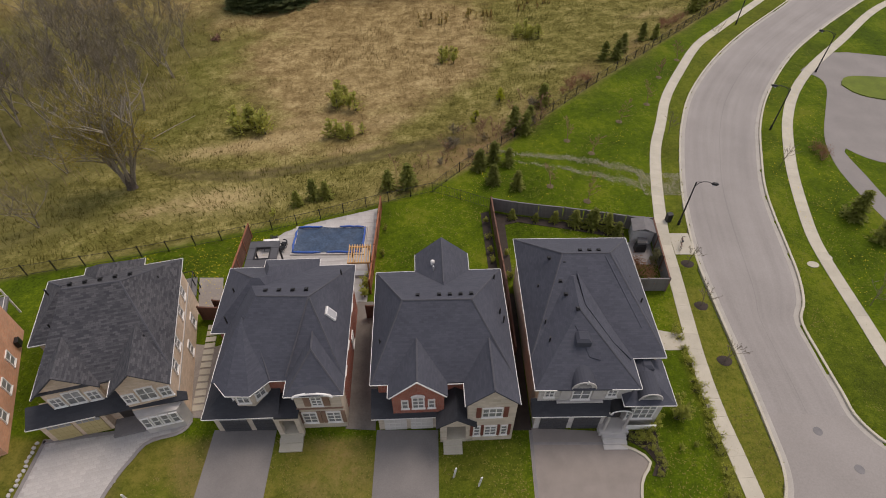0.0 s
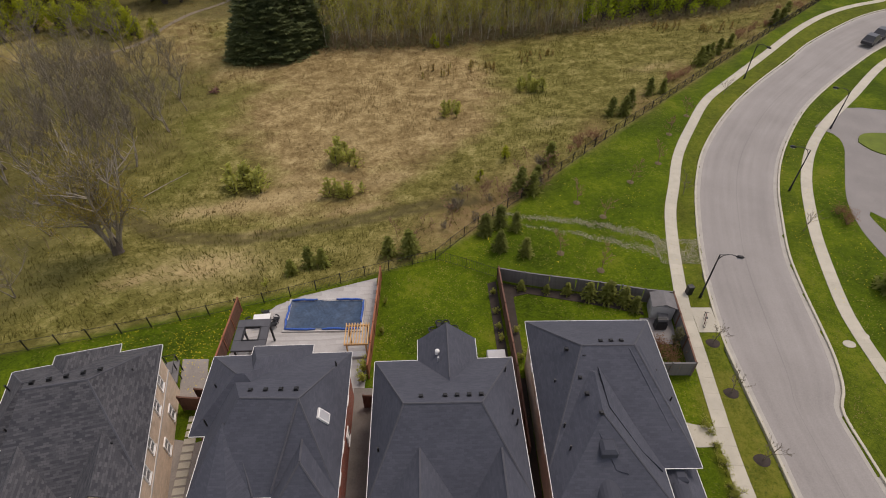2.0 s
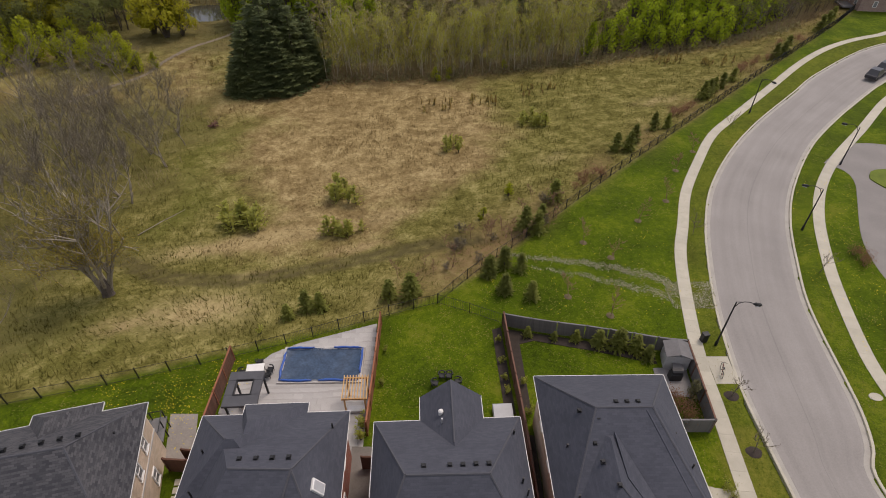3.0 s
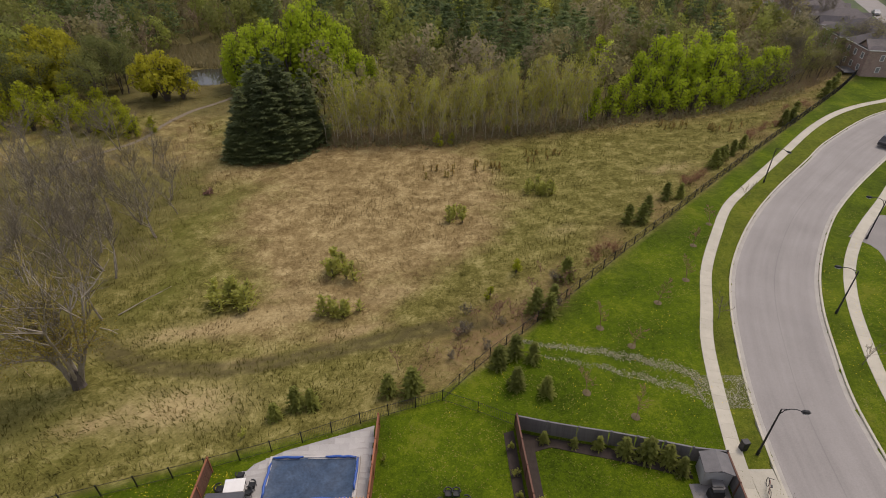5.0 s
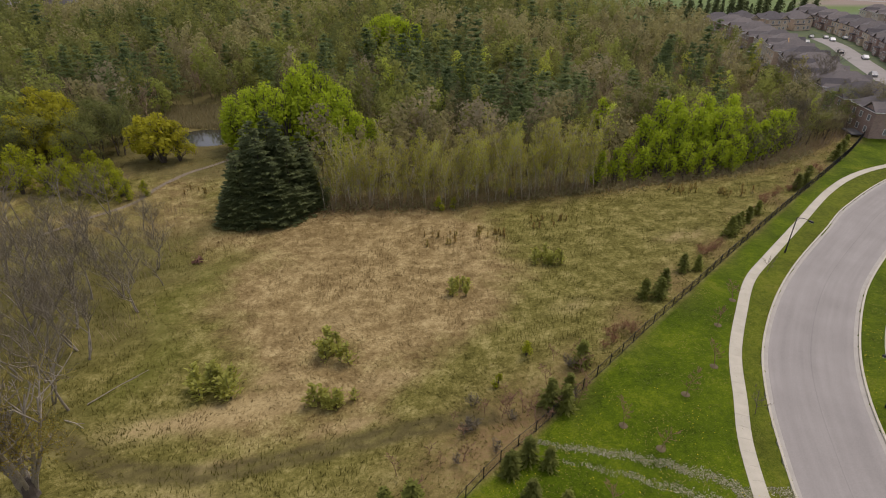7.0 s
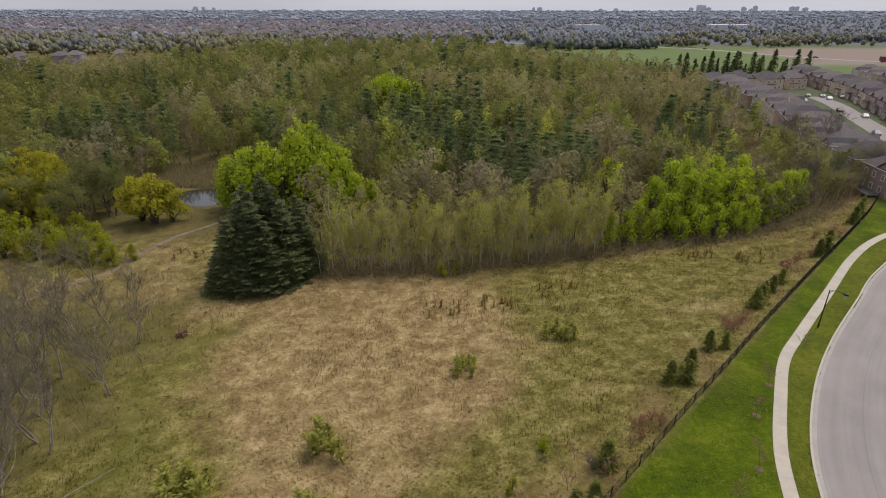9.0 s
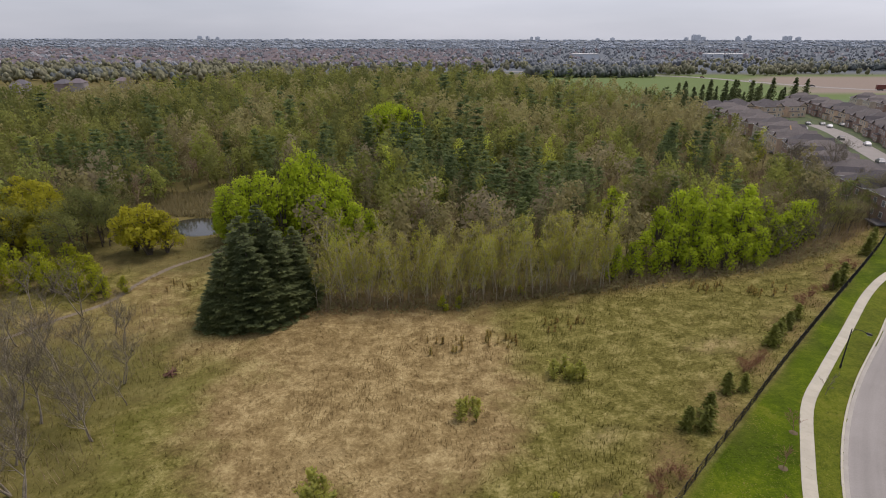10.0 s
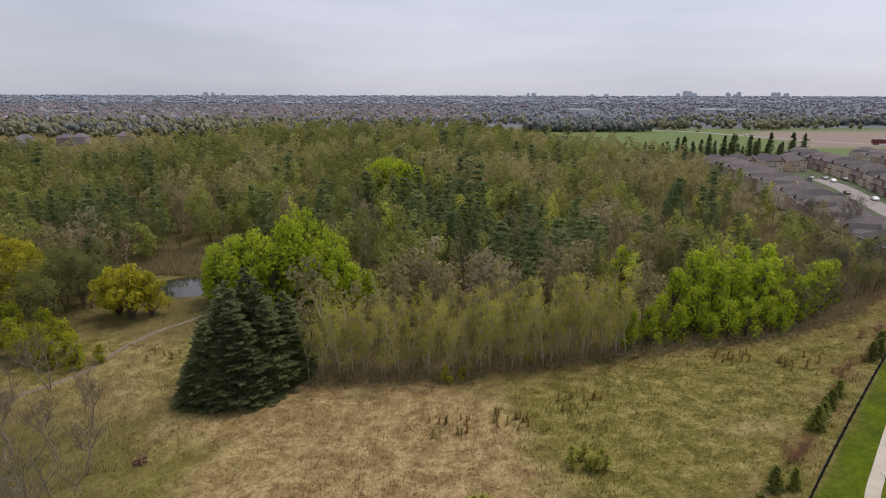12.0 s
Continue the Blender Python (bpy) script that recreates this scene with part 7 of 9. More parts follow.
def bough_tree(seed, height, radius, whorls, per, size, droop, power, base):
    """Verts and faces of an old spruce: tiers of separate drooping boughs, each a fan of sprays with a raised tip."""
    rng = np.random.default_rng(seed)
    P, A = [], []
    for i in range(whorls):
        t = base + (1 - base) * i / whorls
        r = radius * max(0.02, 1 - t) ** power
        turn = rng.uniform(0, 6.283)
        for k in range(max(5, int(per * (0.5 + 0.5 * (1 - t))))):
            az = turn + 6.283 * k / per + rng.normal(0, 0.22)
            l = r * rng.uniform(0.66, 1.16)
            lift = rng.uniform(-0.05, 0.05) * (1 - t)
            c, q = math.cos(az), math.sin(az)
            m = max(4, int(l / (size * 0.62)))
            for j in range(m):
                u = 0.3 + 0.7 * (j + 0.5) / m
                z = height * (t + lift) - droop * l * (u - 0.55 * u ** 3) + rng.normal(0, 0.05)
                wide = 0.30 * l * math.sin(math.pi * min(1.0, 0.18 + 0.82 * u)) + 0.05
                for w in (-1, 0, 1):
                    e = w * wide * rng.uniform(0.55, 1.0)
                    P.append((l * u * c - e * q, l * u * q + e * c, z - 0.22 * abs(e)))
                    A.append((c - 0.7 * w * q, q + 0.7 * w * c, -droop * (1 - 1.5 * u * u) * 0.6 - 0.15 * abs(w)))
    P, A = np.array(P), np.array(A) + rng.normal(0, 0.16, (len(A), 3))
    A /= np.linalg.norm(A, axis=1)[:, None]
    B_ = np.cross(A, np.array([0, 0, 1.0])) + rng.normal(0, 0.28, A.shape)
    B_ /= np.linalg.norm(B_, axis=1)[:, None]
    s = size * rng.uniform(0.7, 1.3, (len(P), 1))
    v = np.stack([P - A * s * 0.5, P - B_ * s * 0.36, P + A * s, P + B_ * s * 0.36], 1).reshape(-1, 3)
    return v, np.arange(len(v)).reshape(-1, 4)


def proto_spruce(key, seed, height, radius, whorls, per, size, droop=0.42, power=0.8, base=0.03):
    v, f = bough_tree(seed, height, radius, whorls, per, size, droop, power, base)
    tr = Geo().tube([(0, 0, -0.2), (0, 0, height * 0.5), (0, 0, height * 1.01)], [height * 0.016 + 0.02, height * 0.01 + 0.01, 0.015], 6)
    PROTO[key] = [("trunk", tr.mesh(key + "_trunk", M["bark"])), ("crown", big_mesh(key + "_crown", v, f, M["conifer"]))]


proto_spruce("spruce_a", 1, 18.0, 6.2, 32, 16, 0.48, 0.3, 0.72)
proto_spruce("spruce_b", 2, 16.2, 5.7, 30, 16, 0.46, 0.3, 0.72)
proto_spruce("spruce_c", 3, 13.5, 5.0, 26, 15, 0.44, 0.3, 0.72)
for k in range(3):
    proto_conifer("fir_%d" % k, 10 + k, 2.6, 0.86, 18, 10, 3, 0.25, leaf="fir", droop=0.1, power=0.68, base=0.04)
proto_conifer("fieldspruce", 20, 13.0, 3.4, 20, 9, 3, 0.95, droop=0.3, power=0.8)
for k in range(4):
    proto_limbed("aspen_%d" % k, 30 + k, 12.0, 0.06, (28, 3), "aspen", 6, 0.22, 0.115, "bark_pale", 0.7, shrink=0.15, first=0.97, twig=0.014, low=0.12)
for k in range(4):
    proto_lobed("bright_%d" % k, 40 + k, 13.0, 3.7, 1800, 0.165, "bright", 0.14, 34, 1.15, stems=3, cores=10, lump=1.12)
for k in range(3):
    proto_lobed("sallow_%d" % k, 140 + k, 6.0, 2.4, 1100, 0.13, "sallow", 0.1, 20, 1.4, stems=5)
for k in range(2):
    proto_conifer("seedling_%d" % k, 150 + k, 1.2, 0.22, 9, 5, 2, 0.15, leaf="seedling", droop=-0.3, power=0.6)
for k in range(3):
    proto_lobed("willow_%d" % k, 50 + k, 10.0, 4.6, 2600, 0.18, "willow", 0.25, 34, 0.8, stems=4)
tips = proto_limbed("oldwillow", 63, 16.0, 0.22, (8, 5, 3), None, bark="twig_yellow", spread_up=0.55, stems=9, shrink=0.48, first=0.85, twig=0.012, limb="limb", low=0.25, thick=0.48, lean=0.24)
PROTO["oldwillow"].append(("trunk", Geo().tube([(0, 0, -0.3), (0, 0, 0.5), (0.05, 0, 1.5), (0.05, 0.05, 2.3)], [0.75, 0.58, 0.55, 0.3], 9).mesh("oldwillow_bole", M["bark"])))
tips = tips[(tips[:, 2] > 1.5) & (tips[:, 2] < 9.5)]
lv, lf = leaves(np.random.default_rng(64), tips, 15, 0.65, 0.085)
PROTO["oldwillow"].append(("foliage", big_mesh("oldwillow_foliage", lv, lf, M["willow_bud"])))
for k in range(5):
    proto_limbed("bare_%d" % k, 70 + k, 12.5, 0.14, (6, 5, 3, 2), None, bark="twig", spread_up=0.6, shrink=0.68, twig=0.009, stems=1 + k % 2, lean=0.2, first=0.5, limb="limb", thick=0.56, low=0.3)
for k in range(2):
    proto_limbed("budding_%d" % k, 80 + k, 11.0, 0.16, (9, 5, 4), "brownwood", 5, 0.5, 0.14, "bark", 0.3, shrink=0.52, twig=0.014)
for k in range(2):
    proto_limbed("greening_%d" % k, 85 + k, 12.0, 0.16, (9, 5, 4), "olive", 6, 0.5, 0.17, "bark", 0.3, shrink=0.5, twig=0.014)
proto_limbed("sapling", 90, 3.4, 0.035, (10, 5, 2), None, bark="twig_red", spread_up=0.4, shrink=0.4, first=0.85, twig=0.009)
proto_limbed("streettree", 91, 4.0, 0.04, (7, 4, 2), None, bark="twig", spread_up=0.4, shrink=0.45, first=0.75, twig=0.009)
for k in range(3):
    proto_limbed("shrub_%d" % k, 95 + k, 2.0, 0.03, (8, 2), "shrub", 5, 0.10, 0.085, "bark", 0.6, stems=5, shrink=0.2, lean=0.36, first=0.95)
for k in range(3):
    proto_conifer("pinelet_%d" % k, 300 + k, 2.1, 0.72, 9, 5, 3, 0.23, leaf="pinelet", droop=-0.35, power=0.55, base=0.06, ragged=0.55)
proto_limbed("redshrub", 99, 1.5, 0.02, (7, 5), "russet", 2, 0.18, 0.05, "twig_red", 0.2, stems=7, shrink=0.5, lean=0.5, twig=0.01)
proto_limbed("greyshrub", 100, 1.6, 0.02, (7, 5), None, bark="twig", spread_up=0.2, stems=7, shrink=0.5, lean=0.5, twig=0.01)
proto_limbed("tuft_shrub", 101, 0.9, 0.015, (5, 3), "shrub", 6, 0.1, 0.07, "bark", 0.1, stems=3, shrink=0.5, lean=0.4)

rv = random.Random(3)
# the dark spruce group
for x, y, k, s in ((-37.6, 108.9, "spruce_b", 0.8), (-33.6, 109.6, "spruce_b", 0.98), (-35.4, 112.8, "spruce_a", 0.98), (-39.0, 111.8, "spruce_c", 0.92), (-29.6, 112.4, "spruce_b", 0.9), (-31.6, 115.6, "spruce_a", 0.98), (-37.8, 115.8, "spruce_b", 0.92),
                   (-35.2, 107.9, "spruce_c", 0.76), (-31.4, 109.4, "spruce_c", 0.86), (-34.2, 118.0, "spruce_a", 1.0), (-27.6, 115.6, "spruce_c", 0.9), (-39.9, 107.4, "spruce_c", 0.58), (-28.4, 118.6, "spruce_b", 0.92)):
    plant(k, put(x, y, s), "tall dark green spruce at the meadow's far edge", "spruce", "spruce_tree", "dark spruce group")
# young firs and small conifers
for x, y, s in ((-15.9, 44.6, 0.8), (-14.3, 46.0, 1.0), (-12.9, 46.0, 0.9), (-6.1, 47.2, 1.0), (-3.9, 46.9, 1.4), (8.8, 57.8, 1.3), (10.2, 57.2, 1.15), (11.0, 59.6, 1.0), (13.2, 63.8, 1.3), (23.8, 76.2, 1.1), (25.4, 75.6, 1.2), (26.9, 78.2, 1.1), (31.0, 82.4, 1.1), (33.0, 82.4, 0.9),
                (42.0, 92.5, 1.3), (43.2, 93.6, 1.2), (47.0, 97.2, 1.1), (50.0, 100.0, 1.0), (45.0, 95.6, 1.0), (62.0, 110, 1.2), (65.5, 113.0, 1.4), (64.0, 111.0, 1.2), (78.0, 124.5, 1.4), (81.0, 127.5, 1.3), (84.0, 131, 1.3)):
    plant("fir_%d" % rv.randrange(3), put(x, y, s * 1.05), "small dark green fir in the rough grass by the fence", "fir", "young_fir", "young firs")
for x, y, s in ((4.2, 50.2, 1.15), (5.9, 51.6, 1.2), (5.6, 47.6, 1.05), (7.6, 50.9, 0.95), (8.2, 46.7, 1.0)):
    plant("fir_%d" % rv.randrange(3), put(x, y, s), "small blue-green fir planted on the mown lawn", "fir", "young_fir", "lawn firs")
for x, y, s in ((41.9, 40.8, 1.45), (43.0, 37.6, 1.2)):
    plant("fir_0", put(x, y, s), "dark bushy fir on the lawn across the street", "fir", "young_fir")
# young trees on the lawns and in the verge
for x, y in ((15.0, 54.9), (17.4, 52.1), (11.9, 46.7), (15.4, 43.8), (26.5, 62.5), (34, 74.5), (22.0, 58.5), (30.0, 69.5)):
    tagged(part("mulch_ring", Geo().add([(0.42 * math.cos(a), 0.42 * math.sin(a), 0.02) for a in np.linspace(0, 6.283, 13)[:-1]] + [(0, 0, 0.1)], [(i, (i + 1) % 12, 12) for i in range(12)]), M["brown_mulch"], at=pose(x, y, zat(x, y))), "small ring of brown mulch round a sapling", "mulch", "mulch rings")
    plant("sapling", put(x, y, 0.9), "thin leafless young tree with reddish twigs", "sapling", "young_tree", "young lawn trees")
for x, y in ((23.1, 34.5), (22.75, 29.5), (22.8, 23.9), (37.6, 29.5), (38.3, 49.5), (27.5, 56.0), (41.6, 87.0 - 6)):
    plant("streettree", put(x, y, 0.85), "thin bare young street tree in the verge", "street tree", "young_tree", "young street trees")
# shrubs of the meadow
for x, y, s, n in ((-26.4, 63.6, 1.5, 15), (-14.2, 69.3, 1.5, 8), (-13.0, 61.2, 1.15, 13), (0.6, 82.6, 1.15, 10), (14.5, 90.2, 1.05, 18)):
    for k in range(n):
        if k % 4 == 3:
            plant("shrub_%d" % rv.randrange(3), put(x + rv.uniform(-2.0, 2.0), y + rv.uniform(-1.2, 1.2), s * rv.uniform(0.5, 0.8)), "loose green shrub in dry grass", "shrub", "shrub", "meadow shrubs")
        else:
            plant("pinelet_%d" % rv.randrange(3), put(x + rv.uniform(-2.3, 2.3), y + rv.uniform(-1.4, 1.4), s * rv.uniform(0.65, 1.15)), "young yellow-green pine in a clump in dry grass", "pine", "young_pine", "meadow pines")
for x, y in ((16.2, 66.0), (17.3, 66.9), (18.2, 69.0), (19.2, 69.6), (17.2, 68.4), (19.8, 68.4), (36.4, 87.2), (37.4, 88.0), (51, 102), (60.5, 109.5), (35.2, 86.6), (38.2, 88.8), (36.0, 88.6), (39.4, 89.8), (53.5, 104.5), (55.0, 106.4), (56.8, 107.6), (54.2, 107.0), (58.4, 109.0), (68.5, 117.5), (70.4, 119.6), (67.0, 118.8), (72.0, 121.0), (71.0, 118.0)):
    plant("redshrub", put(x, y, rv.uniform(0.75, 1.2)), "leafless red-brown shrub by the fence", "shrub", "shrub", "red shrubs")
for k in range(8):
    x = rv.uniform(-4, 13)
    plant("greyshrub", put(x, 49.5 + 0.6 * x + rv.uniform(1.5, 9), rv.uniform(0.6, 1.0)), "leafless grey-brown shrub in rough grass", "shrub", "shrub", "grey shrubs")
for k in range(26):
    x = rv.uniform(-8, 14)
    plant("sapling", put(x, 49.0 + 0.6 * x + rv.uniform(0.5, 10), rv.uniform(0.5, 0.85)), "thin leafless brown sapling in rough grass", "sapling", "wild_sapling", "wild saplings")
for cx, cy, n in ((-2, 100.0, 11), (7.2, 100.9, 16), (17.2, 104.6, 13), (45, 116, 14), (53, 112, 14), (-52, 122, 6)):
    for k in range(n):
        plant("seedling_%d" % rv.randrange(2), put(cx + rv.uniform(-3.2, 3.2), cy + rv.uniform(-2.4, 2.4), rv.uniform(0.8, 1.3)), "waist-high browned planted conifer seedling in dry grass", "seedling", "conifer_seedling", "planted seedlings")
for x, y, s in ((4.2, 62, 1.0), (7.8, 66.5, 1.2), (-2, 113, 1.6), (0.5, 113.5, 1.4), (12, 118, 1.3)):
    plant("sallow_0", put(x, y, 0.3 * s), "small yellow-green leafing bush", "bush", "bush", "leafing bushes")
# yard plants
for x, y, s in ((17.45, 19.3, 0.95), (17.75, 19.1, 0.9), (17.3, 18.9, 0.85), (17.6, 18.8, 0.8), (17.0, 16.6, 0.35), (18.1, 16.8, 0.35), (15.4, 18.0, 0.5), (15.0, 17.6, 0.45), (15.9, 18.6, 0.5), (14.4, 17.4, 0.4)):
    plant("shrub_%d" % rv.randrange(3), put(x, y, s), "dense green garden shrub on the corner lawn", "shrub", "shrub", "corner garden shrubs")
for x, y, s in ((14.3, 17.1, 0.7), (14.9, 16.7, 0.6), (15.3, 16.2, 0.65), (15.35, 15.5, 0.55), (15.15, 14.9, 0.5), (13.8, 17.5, 0.6), (15.2, 17.4, 0.7), (14.6, 17.5, 0.8)):
    plant("tuft_shrub", put(x, y, s), "low leafy perennial in the mulch bed by the drive", "perennial", "garden_perennial", "drive bed perennials")
for k in range(26):
    plant("tuft_shrub", put(19.35 + 0.018 * (14 + 0.55 * k) + rv.uniform(-0.25, 0.25), 11.0 + 0.62 * k + rv.uniform(-0.3, 0.3), rv.uniform(0.4, 0.8)), "low leafy perennial in the bed by the footway", "perennial", "garden_perennial", "corner bed perennials")
for x, y, s in ((-7.0, 31.6, 0.8), (-7.0, 30.6, 0.7), (7.2, 41.7, 0.7), (11.5, 40.9, 0.8), (13.4, 40.2, 1.1), (15.0, 39.7, 1.25), (16.4, 39.2, 1.1), (17.3, 38.4, 0.9), (9.6, 41.2, 0.6),
                (4.6, 36.5, 0.5), (4.5, 38.5, 0.45), (4.4, 41.0, 0.5), (-5.9, 40.0, 0.4), (-5.8, 36.0, 0.5), (4.7, 35.2, 0.45), (6.3, 33.0, 0.6), (6.2, 36.0, 0.5), (-18.0, 42.5, 0.5)):
    if x > 7 and y > 38:
        plant("fir_%d" % rv.randrange(3), put(x, y, 0.84 * s), "bushy dark green conifer along the garden fence", "fir", "garden_conifer", "garden conifers")
        continue
    plant("shrub_%d" % rv.randrange(3), put(x, y, s), "rounded green garden shrub by the fence", "shrub", "shrub", "garden shrubs")
for x, y, s in ((-75.5, 78.5, 1.0), (-71.5, 82.0, 0.85), (-78.0, 84.0, 1.05), (-80.5, 77.0, 0.9)):
    plant("sallow_%d" % rv.randrange(3), put(x, y, s), "yellow-green leafing bush among bare trees", "bush", "sallow_bush", "thicket bushes")
# bare thicket and the old willow
for x, y, q in ((-47.2, 54.3, 0.62), (-43.9, 42.6, 0.55)):
    plant("bare_%d" % rv.randrange(5), put(x, y, q), "small leafless tree standing in the rough grass", "tree", "bare_tree", "bare thicket trees")
plant("oldwillow", put(-37.1, 50.2, 1.0, 0.4), "old many-stemmed willow with thin yellowing twigs", "willow", "willow_tree")
for x, y, s in ((-41.2, 61.5, 1.12), (-70, 68, 1.0), (-52, 66, 1.05), (-46.5, 72, 0.95), (-58, 60, 1.1), (-55, 76, 1.05), (-47.5, 88, 0.72), (-51.0, 94.5, 0.7), (-61, 84, 1.0), (-63, 70, 1.1), (-51.5, 102, 0.55), (-62, 98, 0.85), (-55, 106, 0.65), (-67, 108, 0.75), (-68, 90, 0.95), (-72, 80, 1.05), (-76, 99, 0.95), (-75, 70, 1.0),
                (-66, 62, 1.1), (-80, 90, 1.0), (-63, 50, 1.0), (-78, 108, 0.9), (-86, 100, 1.0), (-49.5, 66.5, 0.95), (-52.5, 79, 0.9), (-56, 86, 0.9), (-62, 90, 0.95), (-57, 70, 1.0), (-51, 83, 0.8), (-68, 102, 0.8), (-73, 88, 0.9), (-74, 114, 0.8), (-78, 78, 1.0), (-64, 112, 0.85), (-53, 61, 1.0), (-47, 84, 0.7), (-61, 77, 1.0), (-49, 76, 0.8), (-70, 96, 1.0), (-57, 95, 0.75), (-44, 70, 0.85), (-46.5, 66, 0.95), (-43, 80, 0.7), (-50, 71, 0.95), (-55, 66, 1.0), (-42.8, 87, 0.6), (-46, 92, 0.65), (-50, 88, 0.8), (-60, 66, 1.0), (-82, 84, 0.95), (-66, 76, 1.0), (-43.5, 62.5, 0.8)):
    plant("bare_%d" % rv.randrange(5), put(x, y, s), "leafless grey-twigged tree in the thicket", "tree", "bare_tree", "bare thicket trees")
for x, y, s in ((-64, 118.5, 0.85), (-66.5, 121, 1.0), (-69.5, 119.5, 0.95), (-72, 122.5, 1.15), (-75, 121, 1.1), (-78, 124, 1.25), (-81, 121.5, 1.15), (-84, 125, 1.35), (-87, 122, 1.2), (-90, 126, 1.4), (-94, 123, 1.3), (-97, 128, 1.5), (-70, 125, 1.1), (-76, 128, 1.2), (-82, 129, 1.3), (-100, 124, 1.3), (-104, 129, 1.4), (-61.5, 121, 0.6), (-91, 117, 1.0), (-98, 117, 1.1)):
    plant("sallow_%d" % rv.randrange(3), put(x, y, s), "bright yellow-green leafing sallow by the path", "sallow", "sallow_bush", "bright sallows")
for x, y, s in ((-66.5, 140.5, 1.25), (-70.5, 142, 1.1), (-63.5, 142, 0.95), (-91, 143, 1.3), (-97, 139, 1.25), (-99, 150, 1.5), (-106, 146, 1.45), (-94, 148, 1.45), (-103, 155, 1.55), (-112, 152, 1.5), (-112, 141, 1.3)):
    plant("willow_%d" % rv.randrange(3), put(x, y, s), "spreading yellow-green willow near the pond", "willow", "willow_tree", "pond willows")
for k in range(44):
    x, y = rv.uniform(-122, -78), rv.uniform(128, 160)
    plant("greening_%d" % rv.randrange(2), put(x, y, rv.uniform(0.8, 1.15)), "slender pale-stemmed tree coming into leaf", "tree", "leafy_tree", "trees by the pond")


def edge_y(x):
    """Where the wood's front edge runs."""
    return float(np.interp(x, [-60, -46, -40, -24, -10, 0, 8, 18, 29, 41, 52, 64, 77, 100], [165, 150, 121, 113.5, 114, 114, 116, 118, 119.5, 121.5, 122.5, 125.5, 131.5, 148]))


# the front of the wood: slender aspens, with bright leafing trees to one side
rows = []
x = -23.0
while x < 31:
    for j in range(4):
        rows.append((x + rv.uniform(-1.4, 1.4), edge_y(x) + 1.0 + j * 2.3 + rv.uniform(-0.9, 0.9)))
    x += 1.55
for x, y in rows:
    plant("aspen_%d" % rv.randrange(4), put(x, y, rv.uniform(0.72, 1.24)), "slender pale aspen with sparse yellow-green leaves", "aspen", "aspen_tree", "aspens at the wood's edge")
for x, y, s in ((39, 124.5, 0.6), (43, 127, 0.8), (47, 129, 1.0), (52, 131, 1.08), (57, 132, 1.02), (45, 133, 1.1), (50, 136, 1.12), (56, 138, 1.05), (61, 135, 0.95), (37, 128, 0.7), (48, 124.2, 0.55), (51.5, 124.6, 0.6), (55, 125.2, 0.55), (59, 127, 0.65), (63, 129.5, 0.7), (66, 131.5, 0.72), (41, 131, 0.95), (34, 124.5, 0.6), (44.5, 123.6, 0.45),
                (69, 134, 0.75), (72.5, 137, 0.8), (76, 139.5, 0.7), (57.5, 124.9, 0.4), (30, 123, 0.55), (62, 140, 1.0), (66, 138, 0.85)):
    plant("bright_%d" % rv.randrange(4), put(x, y, s), "bright spring-green leafing tree at the wood's edge", "tree", "leafy_tree", "bright edge trees")
for x, y, s in ((-51.5, 148, 1.05), (-49, 152, 1.2), (-46.5, 148.5, 1.22), (-44, 153, 1.3), (-41.5, 149, 1.28), (-39, 154, 1.34), (-36.5, 150, 1.42), (-34, 155, 1.5), (-33, 149, 1.45), (-30, 153, 1.36), (-28.5, 148, 1.2), (-26, 151, 1.25), (-24, 146, 1.1), (-47, 144.5, 0.95), (-42.5, 145, 1.05), (-38, 145.5, 1.1), (-33.5, 145, 1.1), (-29.5, 144, 1.0), (-25, 142, 0.95), (-21.5, 143, 0.95), (-18, 140.5, 0.85), (-53.5, 152, 1.0),
                (38, 152, 0.95), (-30, 246, 1.3), (-27, 243, 1.4), (-24, 245, 1.45), (-21, 242, 1.4), (-18, 245, 1.4), (-15, 244, 1.3), (-26, 250, 1.5), (-20, 250, 1.45), (-12, 247, 1.2), (-23, 248, 1.4)):
    plant("bright_%d" % rv.randrange(4), put(x, y, s), "broad bright-green tree standing above the wood", "tree", "leafy_tree", "bright wood trees")

# bare and budding trees between the bright group and the fence
for k in range(46):
    x = rv.uniform(60, 100)
    plant(rv.choice(("budding_0", "budding_1", "bare_0", "bare_2", "budding_1", "greening_0")), put(x, edge_y(x) + rv.uniform(0.5, 9) + (2 if x < 76 else 0), rv.uniform(0.42, 0.8)), "half-bare brown budding tree at the wood's end", "tree", "budding_tree", "budding trees")
for k in range(9):
    y = rv.uniform(143, 185)
    x = float(np.interp(y, [146, 165, 205], [98, 101, 107])) + rv.uniform(-5, 4)
    plant(rv.choice(("bare_0", "bare_1", "bare_3", "budding_0")), put(x, y, rv.uniform(0.75, 1.1)), "tall half-bare tree behind the far back yards", "tree", "budding_tree", "budding trees")
for k in range(18):
    y = rv.uniform(137, 172)
    x = float(np.interp(y, [137, 146, 172], [88, 92, 98])) - rv.uniform(0, 14)
    plant(rv.choice(("budding_0", "budding_1", "bare_3", "greening_0", "budding_1")), put(x, y, rv.uniform(0.7, 0.98)), "tall half-bare tree behind the far back yards", "tree", "budding_tree", "budding trees")
